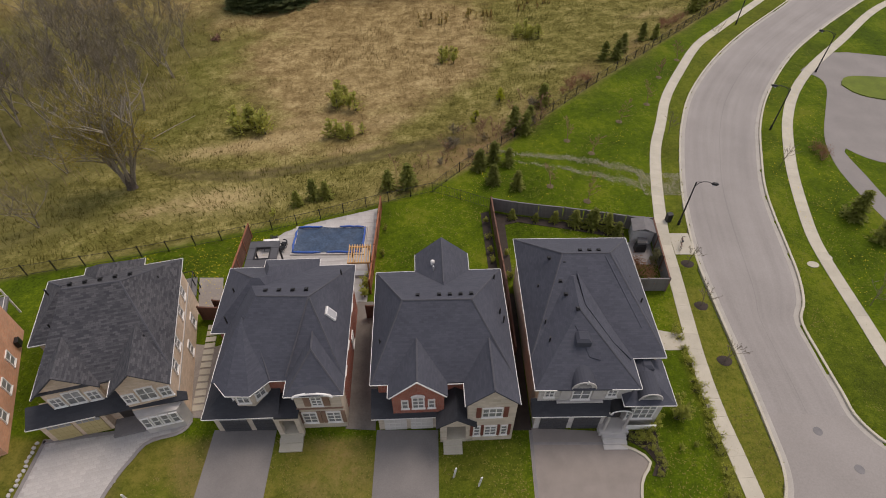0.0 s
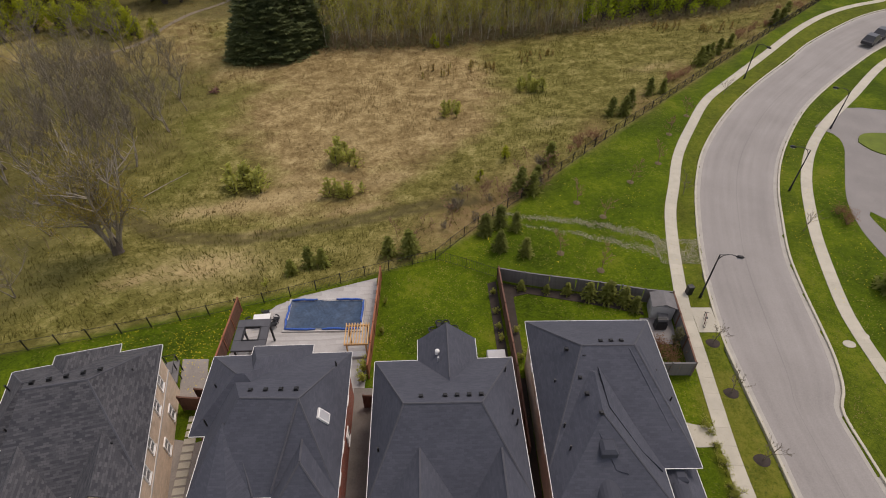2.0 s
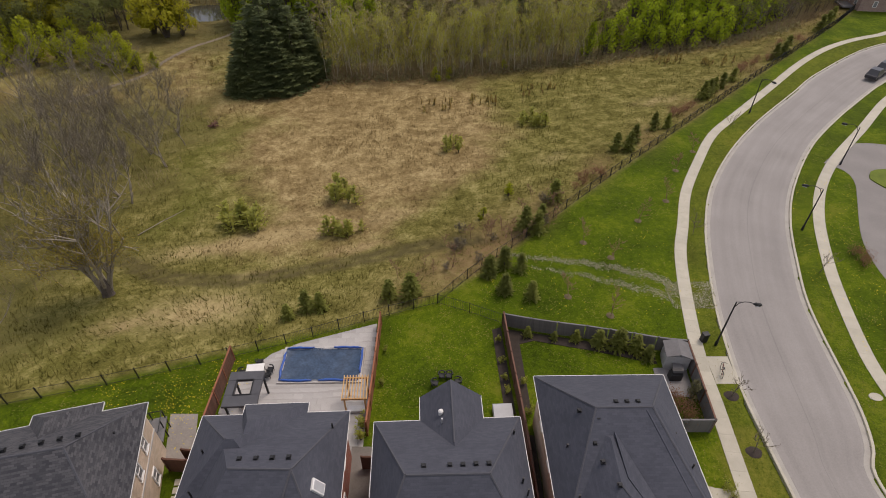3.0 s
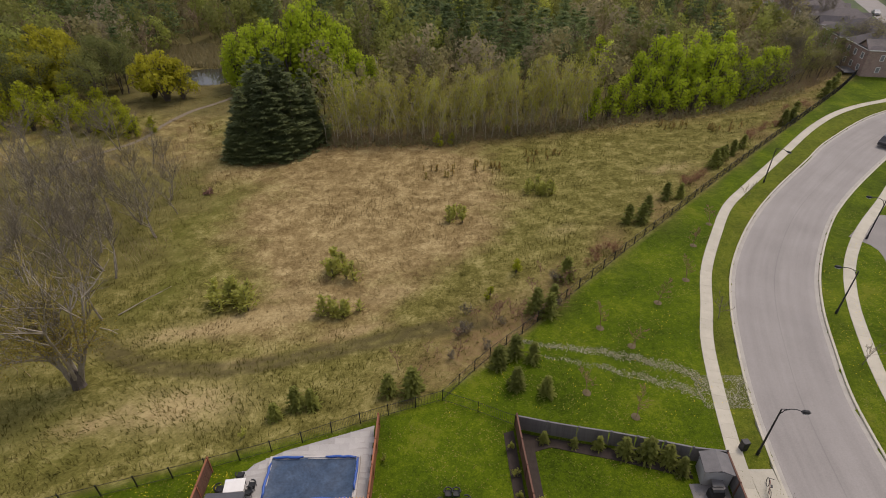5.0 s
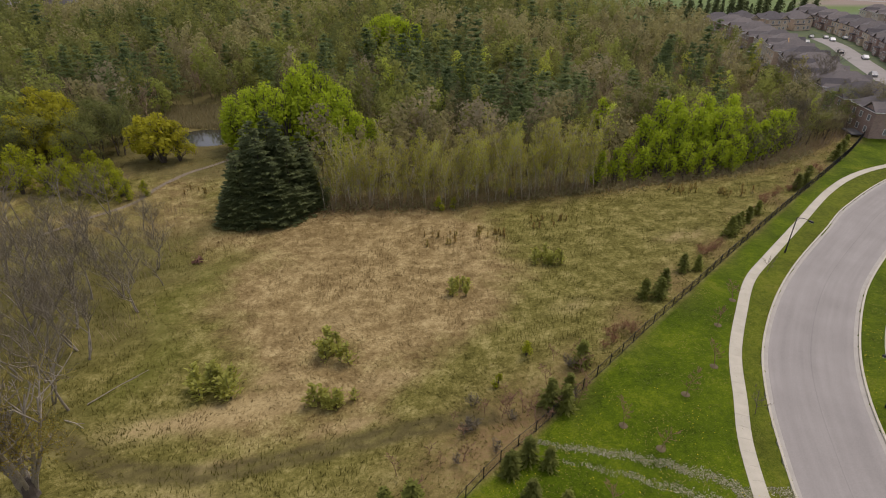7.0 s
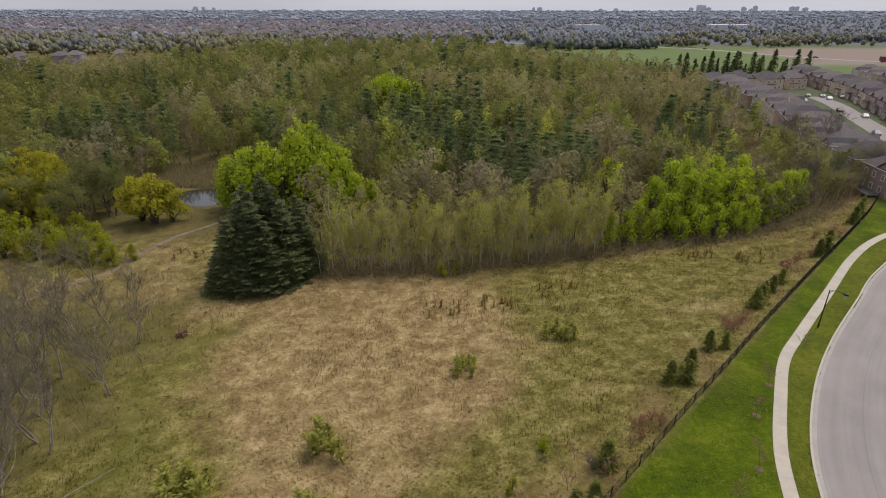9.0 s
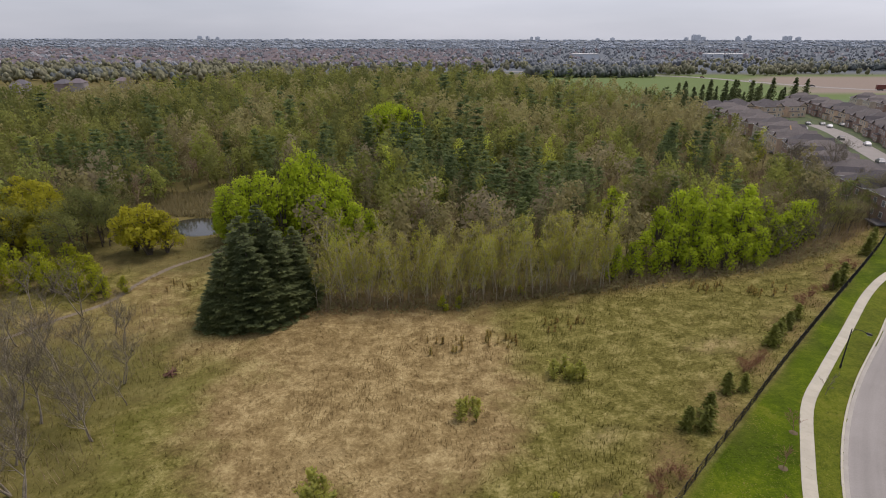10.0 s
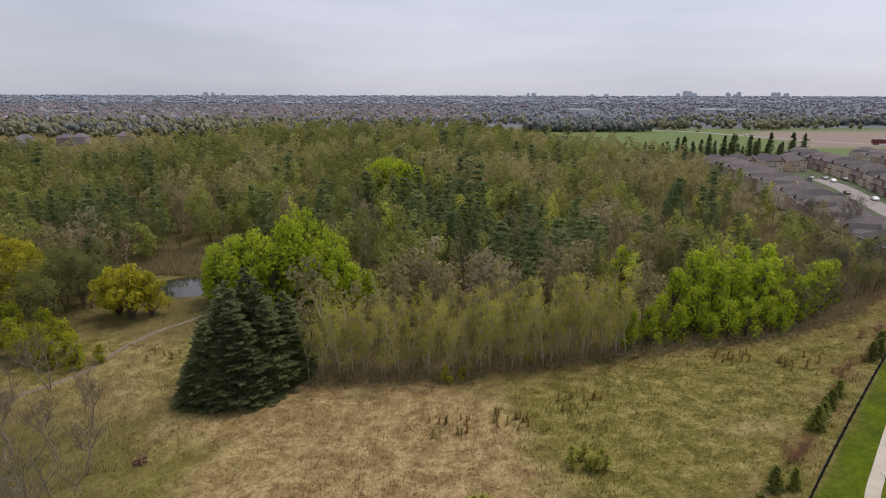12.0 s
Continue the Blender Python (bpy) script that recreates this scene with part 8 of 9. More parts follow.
# thin brush under the bare trees
rng = np.random.default_rng(17)
n = 3400
x = rng.uniform(-84, -40, n)
y = rng.uniform(44, 114, n)
keep = (field_depth(x, y) > 3) & (x < -42 + 4 * np.sin(y * 0.35) - np.maximum(0, y - 95) * 0.5 + rng.normal(0, 2.0, n)) & (np.sin(x * 0.35 + 1.0) * np.sin(y * 0.3) + rng.normal(0, 0.6, n) > -0.2)
x, y = x[keep], y[keep]
n = len(x)
a, r, hgt = rng.uniform(0, 6.283, n), rng.uniform(0.1, 0.9, n), rng.uniform(0.6, 2.6, n)
p0 = np.stack([x, y, land(x, y)], 1)
p1 = p0 + np.stack([r * np.cos(a), r * np.sin(a), hgt], 1)
sd = np.stack([-np.sin(a), np.cos(a), np.zeros(n)], 1) * 0.028
v = np.stack([p0 - sd, p0 + sd, p1], 1).reshape(-1, 3)
tagged(new("thicket_brush", big_mesh("thicket_brush", v, np.arange(3 * n).reshape(-1, 3), M["twig_brown"])), "thin leafless brown brush under the bare trees", "brush", kind="stuff")
# underbrush along the wood's foot
rng = np.random.default_rng(5)
cx = rng.uniform(-24, 78, 1300)
cy = np.array([edge_y(a) for a in cx]) + rng.normal(0.8, 1.4, 1300)
v, f = leaves(rng, np.stack([cx, cy, land(cx, cy) + 0.4], 1), 5, (0.5, 0.5, 0.35), 0.22, long=1.6)
tagged(new("underbrush", big_mesh("underbrush", v, f, M["brownwood"])), "tangled brown underbrush at the foot of the wood", "underbrush", kind="stuff")


n = 3600
cx = rng.uniform(-24, 100, n)
cy = np.interp(cx, [-60, -46, -40, -24, -10, 0, 8, 18, 29, 41, 52, 64, 77, 100], [165, 150, 121, 113.5, 114, 114, 116, 118, 119.5, 121.5, 122.5, 125.5, 131.5, 148]) + np.abs(rng.normal(0, 5.0, n)) - 1.0
a, r, hgt = rng.uniform(0, 6.283, n), rng.uniform(0.0, 0.7, n), rng.uniform(0.5, 3.0, n)
p0 = np.stack([cx, cy, land(cx, cy)], 1)
p1 = p0 + np.stack([r * np.cos(a), r * np.sin(a), hgt], 1)
sd = np.stack([np.ones(n), np.zeros(n), np.zeros(n)], 1) * 0.032
v = np.stack([p0 - sd, p0 + sd, p1], 1).reshape(-1, 3)
tagged(new("thicket_brush", big_mesh("thicket_brush", v, np.arange(3 * n).reshape(-1, 3), M["twig_brown"])), "thin brown stems crowding the wood's edge", "brush", kind="stuff")


# ---- the wood behind, past counting ----
def scatter(protos, places, rng):
    """Copies of vertex arrays joined into one; places: x, y, scale, tint."""
    V, F, T, n = [], [], [], 0
    for x, y, s, tint in places:
        v, f = protos[rng.integers(len(protos))]
        a = rng.uniform(0, 2 * math.pi)
        c, q = math.cos(a) * s, math.sin(a) * s
        w = np.stack([v[:, 0] * c - v[:, 1] * q + x, v[:, 0] * q + v[:, 1] * c + y, v[:, 2] * s * rng.uniform(0.9, 1.12) + zat(x, y)], 1)
        V.append(w); F.append(f + n); T.append(np.full(len(v), tint)); n += len(v)
    return np.vstack(V), np.vstack(F), np.concatenate(T)


near_crowns = [crown_proto(200 + k, 13.5, 4.3, 340, 0.29, 0.24, 14, 5, cores=11) for k in range(6)]
thin_crowns = [crown_proto(250 + k, 13.5, 4.2, 420, 0.24, 0.24, 16, 12, cores=5) for k in range(4)]
far_crowns = [crown_proto(210 + k, 14, 4.7, 90, 0.5, 0.3, 8, 0, cores=8) for k in range(6)]
near_pines = [needle_tree(220 + k, 15.5, 4.1, 13, 9, 7, 0.55, droop=-0.16, power=0.55, base=0.2, ragged=0.4) for k in range(4)]
near_cedars = [crown_proto(230 + k, 11, 2.3, 250, 0.24, 0.08, 10, 0, 1.7, cores=10) for k in range(4)]
near_limes = [crown_proto(234 + k, 14.5, 3.1, 440, 0.23, 0.18, 13, 4, 1.4) for k in range(3)]


def bare_proto(seed):
    rng = np.random.default_rng(seed)
    out = []
    grow(rng, (0, 0, -0.2), (0.02, 0.02, 1.0), 7.5, 0.13, 0, out, [], (8, 5, 3), 0.4, 0.22, 0.5, 0.018, 0.35, 0.5)
    return segs_mesh(out, 3)


near_bare = [bare_proto(236 + k) for k in range(4)]
far_pines = [needle_tree(240 + k, 16, 3.6, 12, 6, 2, 1.4, droop=-0.05, power=0.55, base=0.2) for k in range(3)]
kinds = {k: [] for k in ("olive_n", "brown_n", "pine_n", "cedar_n", "olive_f", "brown_f", "pine_f", "twig_n", "lime_n", "thin_n")}
wood_right = lambda y: float(np.interp(y, [120, 140, 165, 208, 250, 293, 335, 420, 520], [84, 92, 97, 104, 112, 120, 122, 100, 80]))
y = 117.0
while y < 500:
    step = 5.4 if y < 225 else (6.4 if y < 300 else 7.8)
    left = -112 - (y - 120) * 0.95
    x = left
    while x < wood_right(y):
        px, py = x + rv.uniform(-0.45, 0.45) * step, y + rv.uniform(-0.45, 0.45) * step
        x += step
        lim = edge_y(px) + 9 if px > -46 else (190 if px > -82 else 146)
        if px > 31:
            lim -= 3.5
        far_lim = float(np.interp(px, [-500, -300, -215, -170, -100, -20, 40, 60, 130], [270, 300, 330, 390, 450, 480, 470, 430, 340]))
        if py < lim or py > far_lim:
            continue
        if any(((px - a) / r) ** 2 + ((py - b) / q) ** 2 < 1 for a, b, r, q in ((-37, 145, 22, 17), (-21, 245, 13, 9), (49, 136, 17, 10))):
            continue
        n1 = noise.noise(Vector((px * 0.02, py * 0.02, 0))) + 0.35 * noise.noise(Vector((px * 0.09, py * 0.09, 5)))
        n2 = noise.noise(Vector((px * 0.03 + 40, py * 0.03, 3))) + 0.5 * rv.uniform(-1, 1)
        tint = rv.uniform(-0.1, 0.6) + 0.3 * n1
        s = rv.uniform(0.72, 1.18) * (1.0 + 0.22 * smooth01(300, 440, py) * smooth01(-190, -90, px)) * (1.1 if px < 30 else 0.95) * (0.8 + 0.2 * smooth01(0, 16, wood_right(py) - px))
        near = py < 225
        pines = max(math.exp(-((px - a) / r) ** 2 - ((py - b) / q) ** 2) for a, b, r, q in ((-46, 186, 17, 14), (3, 180, 13, 13), (14, 160, 15, 11), (74, 208, 10, 14), (-110, 196, 16, 9), (-8, 212, 20, 12), (36, 176, 12, 10)))
        shore = smooth01(208, 192, py) * smooth01(-50, -58, px)
        side_ = smooth01(70, 10, wood_right(py) - px)
        front = smooth01(24, 10, py - lim) * (px > -46)
        pick = rv.random()
        if pick < 0.05 + 0.75 * pines:
            kinds["pine_n" if near else "pine_f"].append((px, py, s, tint))
        elif near and pick < 0.27 + 0.75 * pines + 0.25 * shore + 0.25 * n2 * (1 - side_):
            kinds["cedar_n"].append((px, py, s, tint))
        elif near and px > -50 and pick > 0.955:
            kinds["lime_n"].append((px, py, s, tint))
        elif near and pick > 0.80 - 0.25 * side_:
            kinds["twig_n"].append((px, py, s, tint))
        elif n1 + 0.4 * side_ + 0.55 * front + 0.25 * rv.uniform(-1, 1) - 0.12 * smooth01(280, 380, py) > 0.18:
            kinds[("brown_n" if rv.random() < 0.5 else "thin_n") if near else "brown_f"].append((px, py, s, tint))
        else:
            kinds["olive_n" if near else "olive_f"].append((px, py, s, tint))
    y += step
rng = np.random.default_rng(9)
for key, protos, mat, label in (("olive_n", near_crowns, "olive", "olive-green leafing trees"), ("brown_n", near_crowns, "brownwood", "brown budding trees"), ("thin_n", thin_crowns, "greybud", "grey-brown half-bare trees"), ("pine_n", near_pines, "pineneedle", "blue-green pines"), ("cedar_n", near_cedars, "cedarneedle", "brown-green cedars"), ("lime_n", near_limes, "aspen", "yellow-green leafing trees"), ("twig_n", near_bare, "twig_brown", "leafless brown trees"),
                                ("olive_f", far_crowns, "olive", "olive-green leafing trees farther off"), ("brown_f", far_crowns, "brownwood", "brown budding trees farther off"), ("pine_f", far_pines, "pineneedle", "blue-green pines farther off")):
    if kinds[key]:
        v, f, t = scatter(protos, kinds[key], rng)
        tagged(new("woodland", big_mesh("woodland", v, f, M[mat], [("tint", t)])), label + " of the wood", "woodland", kind="stuff")

# ---- pond, reeds and path ----
ring = [(-65.5 + 11.0 * math.cos(a) * (1 + 0.1 * math.sin(3 * a)), 160.5 + 8.5 * math.sin(a) * (1 + 0.12 * math.cos(2 * a))) for a in np.linspace(0, 2 * math.pi, 41)[:-1]]
tagged(part("water", Geo().prism(ring, -8.2, -6.95), M["pond"]), "small still dark pond by the wood", "pond", kind="structure")
n = 9000
x, y = rng.uniform(-108, -46, n), rng.uniform(168, 190, n)
z = land(x, y)
hgt = rng.uniform(0.8, 1.7, n)
a = rng.uniform(0, 6.283, n)
dx, dy = 0.22 * np.cos(a), 0.22 * np.sin(a)
v = np.stack([np.stack([x - dx, y - dy, z], 1), np.stack([x + dx, y + dy, z], 1), np.stack([x + rng.normal(0, 0.25, n), y + rng.normal(0, 0.25, n), z + hgt], 1)], 1).reshape(-1, 3)
tagged(new("reeds", big_mesh("reeds", v, np.arange(3 * n).reshape(-1, 3), M["reed"])), "bed of dry tan reeds beyond the pond", "reeds", kind="stuff")
trail = curve_through([(-72, 104), (-66, 112), (-62, 118), (-61, 126), (-58, 134), (-52, 142), (-50, 152)], 1.0)
a, b = shifted(trail, 0.55), shifted(trail, -0.55)
g = Geo()
for k in range(len(a)):
    g.v += [(*a[k], zat(*a[k]) + 0.03), (*b[k], zat(*b[k]) + 0.03)]
g.f = [(2 * k + 2, 2 * k, 2 * k + 1, 2 * k + 3) for k in range(len(a) - 1)]
g.m = [0] * len(g.f)
tagged(part("foot_path", g, M["path"]), "narrow trodden earth path through the clearing", "path", kind="structure")

# ---- meadow grass ----
rng = np.random.default_rng(21)
n = 330000
x, y = rng.uniform(-112, 92, n), rng.uniform(33, 166, n)
d = field_depth(x, y)
lim = np.interp(x, [-60, -46, -40, -24, -10, 0, 8, 18, 29, 41, 52, 64, 77, 100], [165, 150, 121, 113.5, 114, 114, 116, 118, 119.5, 121.5, 122.5, 125.5, 131.5, 148])
keep = (d > 0.4) & (y < np.where(x < -46, 158.0, lim + 3)) & (rng.uniform(0, 1, n) < 0.35 + 0.65 * (np.sin(x * 0.9 + 2 * np.sin(y * 0.4)) * np.cos(y * 0.8 + np.sin(x * 0.5)) > -0.1))
off = np.min(np.hypot(x[:, None] - track[None, ::2, 0], y[:, None] - track[None, ::2, 1]), axis=1)
keep &= (off > 1.3) | (rng.uniform(0, 1, n) < 0.6)
x, y = x[keep], y[keep]
n = len(x)
z = land(x, y) - 0.03
flow = 2.2 * np.sin(x * 0.11 + 1.7 * np.sin(y * 0.09)) + 1.6 * np.cos(y * 0.14 + np.sin(x * 0.2)) + rng.normal(0, 0.95, n)
wd = rng.uniform(0.025, 0.06, n)
hgt = rng.uniform(0.08, 0.42, n)
reach = rng.uniform(0.12, 0.5, n)
v = np.stack([np.stack([x + wd * np.sin(flow), y - wd * np.cos(flow), z], 1), np.stack([x - wd * np.sin(flow), y + wd * np.cos(flow), z], 1),
              np.stack([x + reach * np.cos(flow), y + reach * np.sin(flow), z + hgt], 1)], 1).reshape(-1, 3)
px, py = v[:, 0], v[:, 1]
heart = np.exp(-(((px + 14) / 26) ** 2 + ((py - 88) / 24) ** 2) ** 1.5)
dd = field_depth(px, py)
fr = -0.30 * (np.exp(-((px + 25) / 6) ** 2 - ((py - 46.5) / 3.0) ** 2) + np.exp(-((px + 25) / 9) ** 2 - ((py - 66.2 - 0.26 * px) / 1.8) ** 2)) + 0.10 - 0.34 * heart + 0.25 * (1 - smooth01(6, 22, dd)) * smooth01(40, 20, px) + 0.20 * smooth01(17, 33, -px) * (1 - smooth01(92, 106, py)) * smooth01(44, 54, py) + 0.17 * smooth01(-4, 16, px)
tagged(new("meadow_grass", big_mesh("meadow_grass", v, np.arange(3 * n).reshape(-1, 3), M["blade"], [("fresh", fr)])), "long dry tan and olive meadow grass, leaning", "grass", kind="stuff")
# grass blades standing in the near lawns
n = 150000
x, y = rng.uniform(-36, 62, n), rng.uniform(8.6, 78, n)
ok = (field_depth(x, y) < -0.2) & ~inside(road_poly, x, y) & ~inside([tuple(p) for p in lot] + [tuple(p) for p in lot2] + [(84, 70), (70, 74.6), (57, 76.8)], x, y)
for poly in ([(-4.9, 8.5), (-0.1, 8.5), (-0.3, 18.2), (-5, 18.2)], [(-16.9, 8.5), (-11.9, 8.5), (-12.1, 18.2), (-16.9, 18.2)], [(6.0, 8.5)] + [tuple(p) for p in wide[::-1]] + [(6.2, 18.4)], [(-22.8, 33.2), (-21.8, 30), (-19, 18.8), (-16.6, 18.6), (-17, 30), (-20.2, 33.2)], [(-7.4, 30), (-6.8, 18), (-4.8, 18), (-5.4, 30)],
             [(-35, 8.5), (-24.5, 8.5), (-21, 13), (-18.5, 18.5), (-31, 19)], [(-19, 29), (-19, 36), (-7, 44), (-6.5, 29)]):
    ok &= ~inside(poly, x, y)
ok &= (rng.uniform(0, 1, n) < 0.45 + 0.55 * (np.sin(x * 1.3 + 1.5 * np.sin(y * 0.8)) * np.sin(y * 1.1 + x * 0.4) > 0)) & (rng.uniform(0, 1, n) < np.where(y < 20, 1.0, 0.6))
x, y = x[ok], y[ok]
n = len(x)
a, wd, ln = rng.uniform(0, 6.283, n), rng.uniform(0.025, 0.055, n), rng.uniform(0.08, 0.2, n)
z = land(x, y)
v = np.stack([np.stack([x + wd * np.sin(a), y - wd * np.cos(a), z], 1), np.stack([x - wd * np.sin(a), y + wd * np.cos(a), z], 1), np.stack([x + ln * np.cos(a), y + ln * np.sin(a), z + rng.uniform(0.03, 0.07, n)], 1)], 1).reshape(-1, 3)
tint = np.repeat(0.25 + 0.35 * np.sin(x * 0.5 + 2 * np.sin(y * 0.3)) * np.sin(y * 0.6 + np.sin(x * 0.4)) + 0.25 * (y < 18), 3)
tagged(new("lawn_grass", big_mesh("lawn_grass", v, np.arange(3 * n).reshape(-1, 3), M["lawn_blade"], [("tint", tint)])), "uneven green and straw-tinged blades of the lawns", "grass", kind="stuff")
# dandelions in the lawns
n = 8000
x = np.concatenate([rng.uniform(37, 60, n * 2 // 3), rng.uniform(-30, -17, n // 4), rng.uniform(-1, 24, n - n * 2 // 3 - n // 4)])
y = np.concatenate([rng.uniform(12, 70, n * 2 // 3), rng.uniform(29.5, 39, n // 4), rng.uniform(43, 60, n - n * 2 // 3 - n // 4)])
ok = (field_depth(x, y) < -0.6) & ~inside(road_poly, x, y) & ~inside([tuple(p) for p in lot] + [tuple(p) for p in lot2] + [(84, 70), (70, 74.6), (57, 76.8)], x, y)
ok &= (np.sin(x * 0.9) * np.sin(y * 0.7 + x * 0.3) + rng.normal(0, 0.5, n) > 0.1)
x, y = x[ok], y[ok]
n = len(x)
s = rng.uniform(0.025, 0.05, n)
z = land(x, y) + 0.05
v = np.stack([np.stack([x + s * math.cos(q), y + s * math.sin(q), z], 1) for q in (0, 1.57, 3.14, 4.71)], 1).reshape(-1, 3)
tagged(new("dandelions", big_mesh("dandelions", v, np.arange(4 * n).reshape(-1, 4), M["yellow"])), "yellow dandelions scattered in the lawns", "flowers", kind="stuff")
for x, y in ((43.6, 50.6), (43.9, 51.6), (43.5, 52.5)):
    plant("redshrub", put(x, y, 1.0), "russet budding shrub on the lawn beside the car park", "shrub", "shrub", "red shrubs")
# a russet shrub beside the shed
proto_lobed("russet_bush", 155, 2.4, 1.0, 420, 0.09, "cedarneedle", 0.1, 12, 1.3, stems=3)
plant("russet_bush", put(19.6, 34.3, 0.95), "bushy brown-olive shrub beside the garden shed", "shrub", "shrub")
for x, y, q in ((18.2, 33.0, 1.4), (17.7, 33.8, 1.2), (18.5, 32.2, 1.1)):
    plant("redshrub", put(x, y, q), "russet budding shrub between shed and house", "shrub", "shrub", "red shrubs")
# stone swale across the lawn: two bands of pale stones, and a stony patch by the kerb
n = 9000
t = rng.uniform(0, 1, n)
upper = rng.uniform(0, 1, n) < 0.58
x = np.where(upper, 6.3 + 16.2 * t, 8.5 + 13.3 * t)
y = np.where(upper, np.interp(x, [6.3, 14.8, 22.5], [53.7, 51.5, 48.2]), np.interp(x, [8.5, 13.9, 21.8], [51.7, 49.6, 46.0])) + rng.normal(0, 1, n) * (0.16 + 0.22 * t) + 0.1 * np.sin(x * 1.9)
keep = rng.uniform(0, 1, n) < np.where(upper, 0.4 + 0.45 * t, 0.12 + 0.6 * t) * (0.75 + 0.25 * np.sin(x * 3.1 + y * 2.3))
x, y = x[keep], y[keep]
x2, y2 = rng.uniform(21.6, 26.4, 3800), rng.uniform(44.4, 48.2, 3800)
ok = np.sin(x2 * 1.7 + 1) * np.sin(y2 * 1.9) + rng.normal(0, 0.5, 3800) > -0.25
x, y = np.concatenate([x, x2[ok]]), np.concatenate([y, y2[ok]])
keep = ~inside(road_poly, x, y) & ~inside([tuple(p) for p in walk_west] + [tuple(p) for p in shifted(walk_west, -1.25)[::-1]], x, y)
x, y = x[keep], y[keep]
v, f = leaves(rng, np.stack([x, y, land(x, y) + 0.03], 1), 1, 0.01, 0.072, flat_=0.9, heart=(15.0, 50.0, -60.0))
tagged(new("river_stones", big_mesh("river_stones", v, f, M["gravel"])), "pale river stones in a shallow swale across the lawn", "stones", kind="stuff")
# a fallen limb in the grass and a second short one
for x0, y0, x1, y1 in ((-39.6, 62.2, -35.2, 67.2), (-40.5, 59.8, -37.4, 58.2)):
    lg = thing("fallen_limb", pose(x0, y0, zat(x0, y0)), "pale fallen limb lying in the grass", "fallen limb", "fallen limbs")
    dx, dy = x1 - x0, y1 - y0
    part("log", Geo().tube([(0, 0, 0.12), (dx * 0.5, dy * 0.5 + 0.2, 0.35), (dx, dy, zat(x1, y1) - zat(x0, y0) + 0.5)], [0.075, 0.055, 0.025], 7), M["limb"], lg)
    part("branch", Geo().tube([(dx * 0.55, dy * 0.55 + 0.2, 0.35), (dx * 0.8 + 0.5, dy * 0.7, 0.9)], [0.05, 0.02], 5), M["limb"], lg)
# brush pile
bp = thing("brush_pile", pose(-40.3, 93.9, zat(-40.3, 93.9)), "dark pile of cut branches in the dry grass", "brush pile")
for k in range(14):
    a = rv.uniform(0, 3.14)
    part("branch", Geo().tube([(-0.9 * math.cos(a) + rv.uniform(-.3, .3), -0.9 * math.sin(a), 0.1 + 0.03 * k), (0.8 * math.cos(a), 0.8 * math.sin(a) + rv.uniform(-.3, .3), 0.15 + 0.05 * k)], 0.06, 5), M["cedar_dark"], bp)

# ---- houses beyond the wood ----
def far_house(x, y, yaw, w, d, eave, mat, label):
    """A plain two-storey house: walls, hip roof with a front gable, rows of windows."""
    z = zat(x, y)
    h = thing("house", Matrix.Translation((x, y, z)) @ Matrix.Rotation(radians(yaw), 4, "Z"), label, "house", "houses beyond the wood")
    part("wall", Geo().box(-w / 2, w / 2, -d / 2, d / 2, -0.5, eave).box(-w / 2 + 0.5, 0.2, -d / 2 - 1.2, -d / 2, -0.5, 2.9), M[mat], h, uv=True)
    roof = part("roof", hip_faces(Geo(), -w / 2 - 0.4, w / 2 + 0.4, -d / 2 - 0.4, d / 2 + 0.4, eave, (-w * 0.12, 0, w * 0.12, 0) if w >= d else (0, -d * 0.16, 0, d * 0.16), eave + 3.3), M["shingle_far"], h, uv=True)
    part("roof", gable_faces(Geo(), 0.3, w / 2 + 0.2, -d / 2 - 0.6, 0, eave, 1.9), M["shingle_far"], h, uv=True)
    part("roof", gable_faces(Geo(), -w / 2 - 0.2, -0.4, 0, d / 2 + 0.5, eave, 1.8), M["shingle_far"], h, uv=True)
    part("gable_wall", gable_wall(Geo(), -w / 2 + 0.1, -0.7, d / 2 - 0.05, eave - 0.1, 1.6), M[mat], h, uv=True)
    part("gable_wall", gable_wall(Geo(), 0.6, w / 2 - 0.1, -d / 2 - 0.15, eave - 0.1, 1.7), M[mat], h, uv=True)
    part("fascia", Geo().box(-w / 2 - 0.42, w / 2 + 0.42, d / 2 + 0.36, d / 2 + 0.44, eave - 0.2, eave - 0.02), M["white"], h)
    part("fascia", Geo().box(-w / 2 - 0.46, -w / 2 - 0.38, -d / 2 - 0.4, d / 2 + 0.36, eave - 0.2, eave - 0.02), M["white"], h)
    part("deck", Geo().slab(-w * 0.35, w * 0.1, d / 2, d / 2 + 2.6, 0.2, 0.5, 0.03), M["greywood"], h)
    part("porch_roof", Geo().prism([(-w / 2 + 0.3, -d / 2 - 1.5), (0.4, -d / 2 - 1.5), (0.4, -d / 2), (-w / 2 + 0.3, -d / 2)], 2.9, 3.1), M["shingle_far"], h)
    for zz in (0.9, 3.5):
        for k in (-0.3, 0.02, 0.32):
            window(h, on(BACK, w * k, d / 2 + 0.02, zz), 1.2, 1.35, (2, 1), plain=True)
            window(h, on(FRONT, w * k, -d / 2 - (1.22 if zz < 2 and k < 0.1 else 0.02), zz if zz > 2 else 0.7), 1.2, 1.35, (2, 1), plain=True)
        for k in (-0.25, 0.25):
            window(h, on(LEFT, -w / 2 - 0.02, d * k, zz), 0.9, 1.3, (1, 1), plain=True)
            window(h, on(RIGHT, w / 2 + 0.02, d * k, zz), 0.9, 1.3, (1, 1), plain=True)
    return h


rh = random.Random(8)
